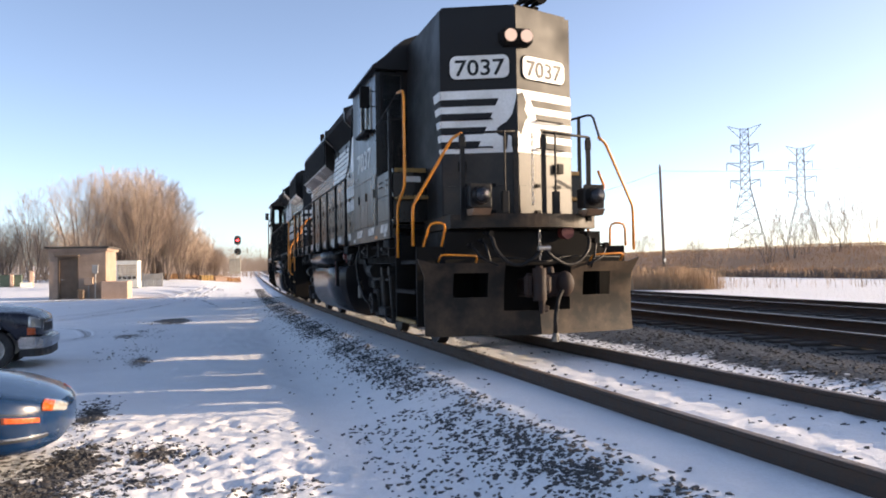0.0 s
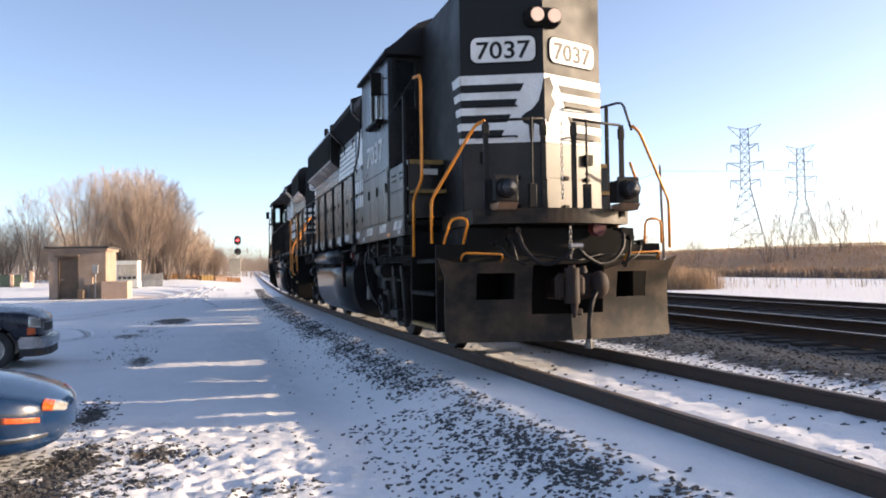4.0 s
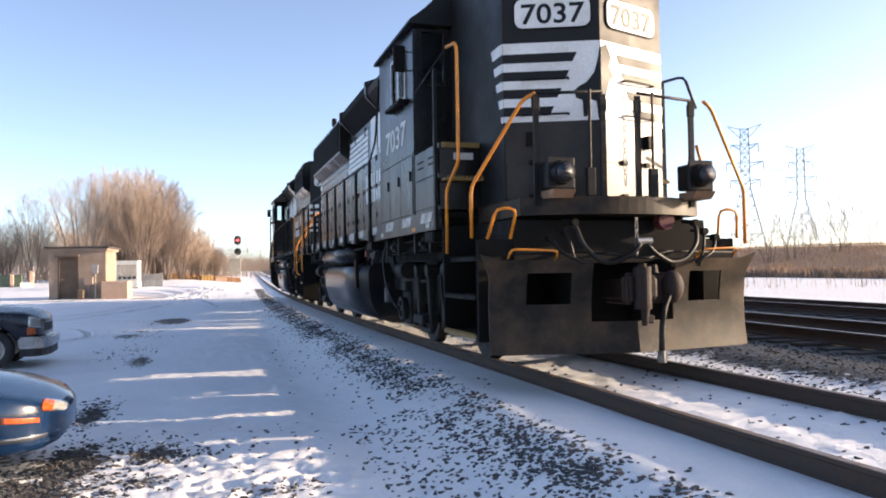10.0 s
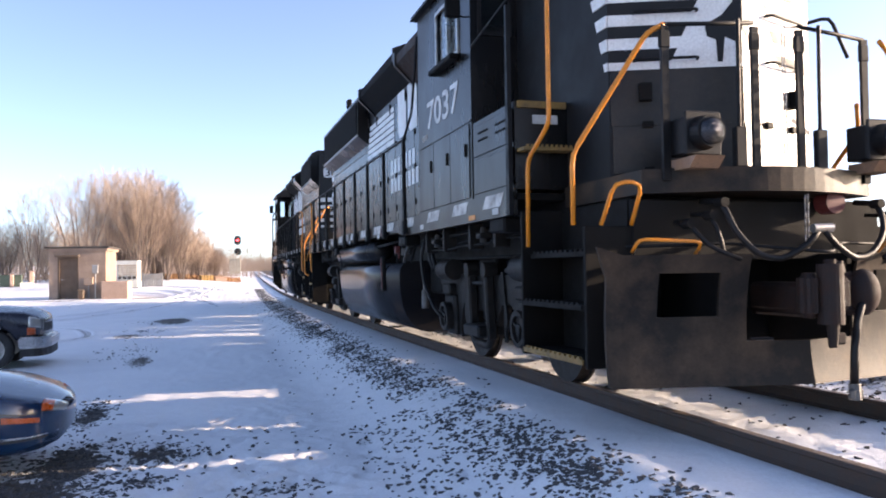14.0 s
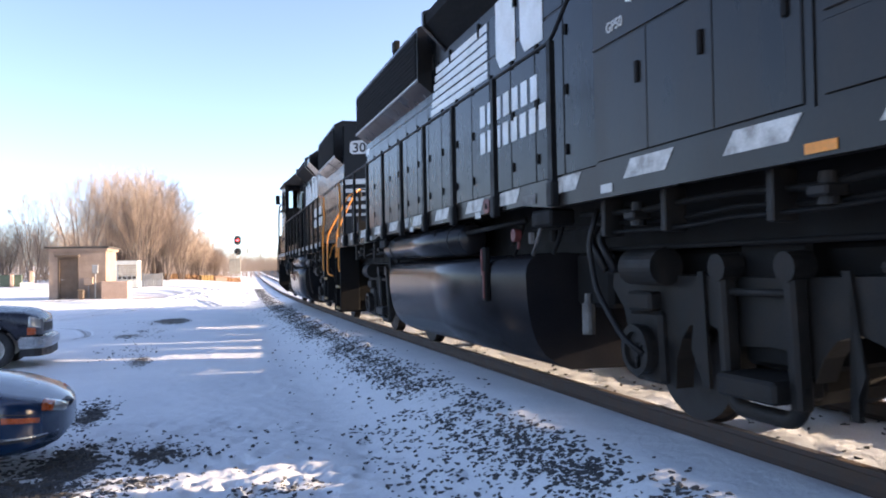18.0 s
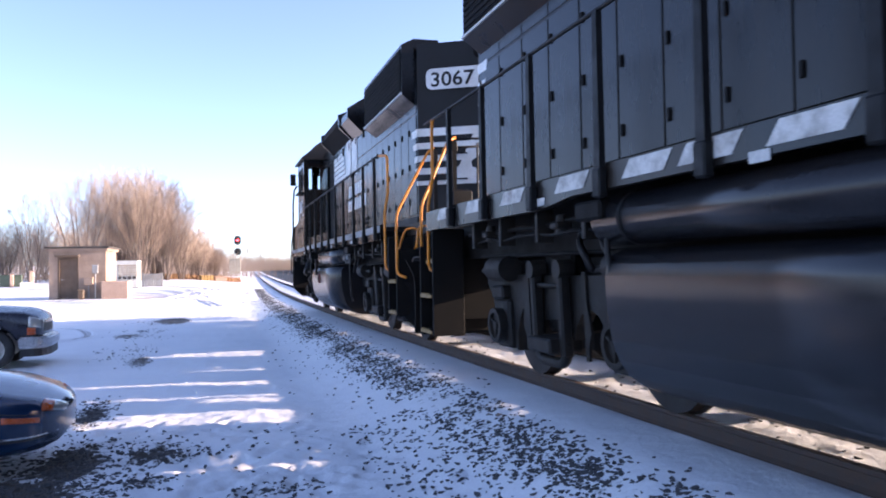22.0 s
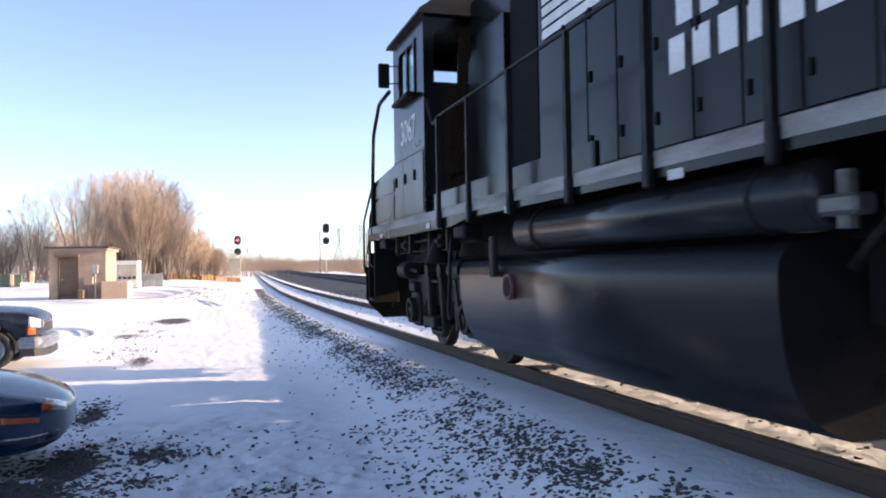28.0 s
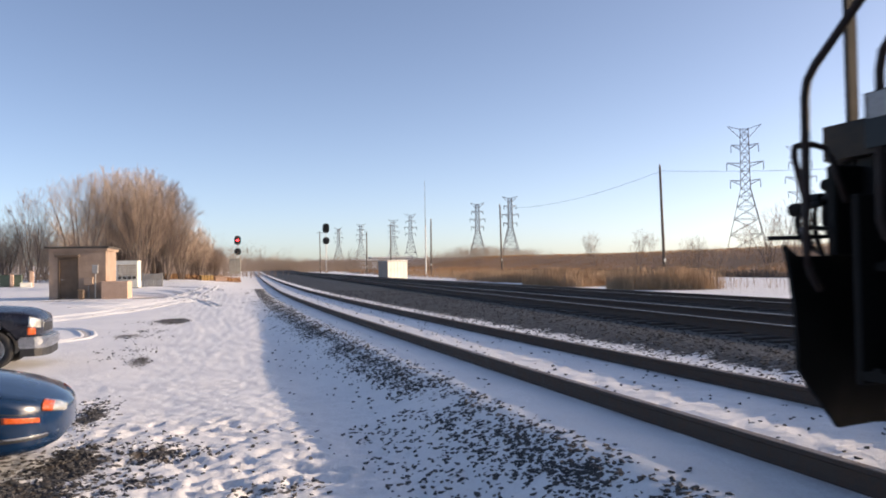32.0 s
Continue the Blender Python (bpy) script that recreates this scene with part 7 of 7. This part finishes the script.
    lo = [bm.verts.new((-d, s_ * half, z)) for d, z in (belt[0], belt[3]) for s_ in (-1, 1)]
    hi = [bm.verts.new((-d, s_ * half * 0.8, z)) for d, z in (belt[1], belt[2]) for s_ in (-1, 1)]
    for q in ((lo[0], lo[1], hi[1], hi[0]), (lo[2], hi[2], hi[3], lo[3]), (lo[0], hi[0], hi[2], lo[2]), (lo[1], lo[3], hi[3], hi[1]), (hi[0], hi[1], hi[3], hi[2]), (lo[0], lo[2], lo[3], lo[1])):
        bm.faces.new(q)
    bmesh.ops.recalc_face_normals(bm, faces=bm.faces[:])
    bmesh.ops.bevel(bm, geom=bm.edges[:], offset=0.05, segments=2, affect="EDGES")
    shell = part("cabin", bm, paint, root)
    def pane(nm, quad, lift):
        bm = bmesh.new()
        n_ = (quad[1] - quad[0]).cross(quad[2] - quad[0]).normalized()
        c = sum(quad, Vector()) / 4
        qs = [c + (p - c) * 0.84 for p in quad]
        if n_.dot(c - Vector((-(pts[0][0] + pts[3][0]) / 2, 0, pts[0][1]))) < 0:
            n_ = -n_
        a, b = [bm.verts.new(p + n_ * lift) for p in qs], [bm.verts.new(p - n_ * 0.03) for p in qs]
        bm.faces.new(a)
        bm.faces.new(b[::-1])
        for i in range(4):
            bm.faces.new((a[i], b[i], b[(i + 1) % 4], a[(i + 1) % 4]))
        bmesh.ops.recalc_face_normals(bm, faces=bm.faces[:])
        part(nm, bm, car_glass, shell)
    V = Vector
    (d0, z0), (d1, z1), (d2, z2), (d3, z3) = pts
    pane("windscreen", [V((-d0, -half, z0)), V((-d0, half, z0)), V((-d1, half * 0.8, z1)), V((-d1, -half * 0.8, z1))], 0.006)
    pane("rear_window", [V((-d3, -half, z3)), V((-d3, half, z3)), V((-d2, half * 0.8, z2)), V((-d2, -half * 0.8, z2))], 0.006)
    for s_ in (-1, 1):
        mb, mt = (d0 + d3) / 2, (d1 + d2) / 2
        pane("side_window", [V((-d0, s_ * half, z0)), V((-mb, s_ * half, z0)), V((-mt, s_ * half * 0.8, z1)), V((-d1, s_ * half * 0.8, z1))], 0.006)
        pane("side_window", [V((-mb, s_ * half, z0)), V((-d3, s_ * half, z3)), V((-d2, s_ * half * 0.8, z2)), V((-mt, s_ * half * 0.8, z1))], 0.006)
    return root


parked_car("sedan", "dusty blue metallic sedan with rounded nose parked on snow", -1.13, 8.08, 1.76,
           [(0.0, 0.36, 0.52, 0.55), (0.06, 0.28, 0.58, 0.62), (0.2, 0.24, 0.65, 0.7), (0.5, 0.22, 0.73, 0.8), (0.8, 0.22, 0.79, 0.87), (1.3, 0.22, 0.88, 0.97), (3.6, 0.22, 0.93, 1.0), (4.6, 0.28, 0.9, 0.98), (4.75, 0.4, 0.75, 0.8)],
           (0.62, 2.3), sedan_blue, (0.98, 3.7), 0.31, 4.75, ([(1.25, 0.93), (1.95, 1.4), (3.3, 1.4), (3.95, 0.96)], 1.4, 0.76),
           ((0.02, 0.12, 0.5, 0.76), (0.09, 0.16, 0.5, 0.74)),
           [("side_marker", 0.17, 0.42, 0.34, 0.4, amber_lens, "long orange side marker", 0.01), ("bumper_groove", 0.06, 0.7, 0.155, 0.175, car_trim, "", 0.004), ("bumper_strip", 0.06, 0.7, 0.18, 0.2, chrome, "", 0.006), ("panel_gap", 0.25, 0.75, 0.425, 0.435, car_trim, "", 0.003), ("bonnet_gap", 0.2, 1.2, 0.655, 0.665, car_trim, "", 0.002)])
truck = parked_car("pickup_truck", "dark navy pickup truck with silver bumper parked on snow", -2.77, 16.78, 1.74,
           [(0.0, 0.55, 0.84, 0.88), (0.1, 0.52, 0.93, 1.0), (0.3, 0.5, 1.0, 1.08), (1.2, 0.36, 1.05, 1.15), (2.9, 0.36, 1.06, 1.14), (2.95, 0.36, 1.02, 1.02), (5.0, 0.42, 1.02, 1.02)],
           (0.26, 2.6), truck_navy, (0.8, 3.9), 0.35, 5.0, ([(1.2, 1.1), (1.7, 1.66), (2.7, 1.66), (2.9, 1.1)], 1.66, 0.76),
           ((0.02, 0.2, 0.3, 0.58), (0.1, 0.22, 0.14, 0.29)),
           [("grille", 0.0, 0.018, 0.2, 0.5, car_trim, "black grille", 0.012)])
bm = bmesh.new()
plan = [(0.12, -0.3), (0.1, 0.3), (0.08, 0.62), (0.02, 0.78), (-0.1, 0.86), (-0.36, 0.885), (-0.36, 0.85), (-0.12, 0.8), (-0.05, 0.6), (-0.05, -0.6), (-0.12, -0.8), (-0.36, -0.85), (-0.36, -0.885), (-0.1, -0.86), (0.02, -0.78), (0.08, -0.62)]
prism(bm, plan, "z", 0.36, 0.57)
bmesh.ops.bevel(bm, geom=[e for e in bm.edges if abs(e.verts[0].co.z - e.verts[1].co.z) < 0.01], offset=0.03, segments=2, affect="EDGES")
bumper = part("bumper", bm, chrome, truck, "silver steel bumper with dark lower apron")
bm = bmesh.new()
prism(bm, [(x * 0.9 - 0.02, y * 0.95) for x, y in plan], "z", 0.22, 0.357)
part("apron", bm, car_trim, bumper)


# ---- tyre tracks pressed into the yard's snow ----
def tyre_track(pts):
    out = []
    for a, b, c, d in zip([pts[0]] + pts[:-2], pts[:-1], pts[1:], pts[2:] + [pts[-1]]):
        for k in range(8):
            t = k / 8
            out.append(tuple(0.5 * (2 * q + (r_ - p) * t + (2 * p - 5 * q + 4 * r_ - s_) * t * t + (3 * q - p - 3 * r_ + s_) * t ** 3) for p, q, r_, s_ in zip(a, b, c, d)))
    v, f, cover = [], [], []
    prof = [(-0.26, -0.02, 0.0), (-0.17, 0.034, 0.0), (-0.12, 0.02, 0.15), (-0.08, 0.006, 0.52), (0.08, 0.006, 0.52), (0.12, 0.02, 0.15), (0.17, 0.036, 0.0), (0.26, -0.02, 0.0)]
    for i, (x, y) in enumerate(out):
        p, q = out[max(i - 1, 0)], out[min(i + 1, len(out) - 1)]
        d = Vector((q[0] - p[0], q[1] - p[1])).normalized()
        for o, z, cv in prof:
            w = 1 + 0.35 * lumps(x, y, 1.7, o)
            v.append((x + d.y * o * w, y - d.x * o * w, ground_z(x + d.y * o, y - d.x * o) + z * w))
            cover.append(cv)
        if i:
            b0 = len(v) - 2 * len(prof)
            f += [(b0 + k, b0 + k + 1, b0 + len(prof) + k + 1, b0 + len(prof) + k) for k in range(len(prof) - 1)]
    me = mesh_of("tyre_track", v, f, snow_ground, smooth=True)
    me.attributes.new("bare", "FLOAT", "POINT").data.foreach_set("value", cover)
    o = new("tyre_track", me)
    o.parent = ground


for line in ([(-11, 25.5), (-7, 27.5), (-3.6, 31.5), (-1.2, 40), (0.2, 52), (1.2, 70)], [(-11, 27.4), (-7.2, 29.2), (-4.2, 33), (-2.2, 41), (-0.8, 53), (0.4, 70)],
             [(-9, 21.6), (-6, 21.3), (-4.2, 22.2), (-4.6, 24.2), (-7, 25.4), (-11, 25.0)], [(-9, 20.3), (-5.6, 20.0), (-3.0, 21.8), (-3.6, 25.2), (-6.6, 26.8), (-11, 26.6)],
             [(-6.8, 43.8), (-4.2, 42.2), (-1.9, 44.5), (-1.2, 50), (-2.4, 58)], [(-6.8, 42.2), (-3.6, 40.6), (-0.9, 44), (-0.2, 51), (-1.2, 60)],
             [(-3.2, 36), (-1.6, 46), (-2.6, 52), (-4.6, 56)], [(0.6, 36), (-0.4, 44), (-2.4, 49), (-5.4, 53)],
             [(-5.5, 38), (-3, 39.5), (-1.4, 43), (-2.2, 48), (-5, 50)], [(-4.4, 36.6), (-2, 38.5), (0.2, 44), (-0.8, 52), (-3, 60)], [(1.2, 58), (-0.6, 64), (-3, 68), (-6, 69)], [(-9, 23.4), (-6.6, 23.2), (-5.8, 23.8), (-7, 24.4), (-10, 24.2)]):
    tyre_track(line)
# ---- what moves ----
TIMES = [0.0, 0.5, 1.0, 1.5, 2.0, 2.5, 3.0, 3.5, 5.5, 6.0, 6.5, 7.0, 7.5, 8.0, 8.5, 9.0, 9.5, 10.0, 10.5, 11.0, 11.5, 12.0, 12.5, 13.0, 13.5, 14.0, 14.5, 16.5,
         17.0, 17.5, 18.0, 18.5, 19.0, 19.5, 20.0, 20.5, 21.0, 21.5, 22.0, 22.5, 23.0, 23.5, 24.0, 24.5, 25.0, 25.5, 27.5, 28.0, 28.5, 29.0, 29.5, 30.0, 30.5, 31.0, 31.5, 32.0]
FRONT = [9.80, 9.66, 9.51, 9.38, 9.25, 9.14, 9.04, 8.95, 8.72, 8.67, 8.60, 8.51, 8.40, 8.24, 8.06, 7.84, 7.61, 7.38, 7.14, 6.91, 6.66, 6.40, 6.11, 5.77, 5.40, 5.01, 4.57, 2.23,
         1.58, 0.90, 0.17, -0.59, -1.39, -2.22, -3.09, -4.00, -4.86, -5.83, -6.81, -7.80, -8.82, -9.87, -10.94, -12.03, -13.14, -14.33, -19.01, -20.32, -21.63, -22.93, -24.27, -25.60, -26.89, -28.23, -29.57, -30.90]


def front_y(t):
    """Where the leading engine's plough stands along the track at t seconds."""
    i = max(0, min(len(TIMES) - 2, sum(1 for q in TIMES if q <= t) - 1))
    def slope(k):
        a, b = max(0, k - 1), min(len(TIMES) - 1, k + 1)
        return (FRONT[b] - FRONT[a]) / (TIMES[b] - TIMES[a])
    h = TIMES[i + 1] - TIMES[i]
    s = (t - TIMES[i]) / h
    return ((2 * s ** 3 - 3 * s ** 2 + 1) * FRONT[i] + (s ** 3 - 2 * s ** 2 + s) * h * slope(i)
            + (3 * s ** 2 - 2 * s ** 3) * FRONT[i + 1] + (s ** 3 - s ** 2) * h * slope(i + 1))


# the bodies ride level on their springs above the banked track
LEVEL = pose(-0.3, 0, 2.7) @ Matrix.Rotation(0.045, 4, "Y") @ pose(0.3, 0, -2.7)


def on_track(ya, yb, s_a, flip):
    """Pose of an engine whose two bogie pivots stand at ya and yb; s_a: the first pivot's distance from the engine's origin."""
    a = Vector((siding_x(ya), ya, grade(ya)))
    b = Vector((siding_x(yb), yb, grade(yb)))
    d = (b - a).normalized()
    head = math.atan2(-d.x, d.y)
    tilt = math.asin(d.z)
    o = a - d * s_a
    m = Matrix.Translation(o) @ Matrix.Rotation(head, 4, "Z") @ Matrix.Rotation(tilt, 4, "X") @ Matrix.Rotation(-CANT, 4, "Y") @ LEVEL
    return m


def motions():
    steps = [i * 0.25 for i in range(129)]
    lead, trail = [], []
    for t in steps:
        y = front_y(t)
        lead.append((t, on_track(y + PIVOT_A, y + PIVOT_B, PIVOT_A, False)))
        y2 = y + COUPLED
        trail.append((t, on_track(y2 + LENGTH - PIVOT_B, y2 + LENGTH - PIVOT_A, LENGTH - PIVOT_B, True) @ pose(0, LENGTH, 0, 0, 0, 180)))
    walk(lead_engine, lead)
    walk(trail_engine, trail)
    fine = [i * 0.16 for i in range(201)]
    turned = pose(0, LENGTH, 0, 0, 0, 180)
    for ob, sign in bogie_parts:
        ob.matrix_basis = (LEVEL.inverted() if sign > 0 else turned.inverted() @ LEVEL.inverted() @ turned) @ ob.matrix_basis
    for axle, sign in wheelsets:
        base = axle.matrix_basis.copy()
        rows = [(t, base @ Matrix.Rotation(sign * (front_y(0) - front_y(t)) / 0.508, 4, "X")) for t in fine]
        walk(axle, rows)


motions()
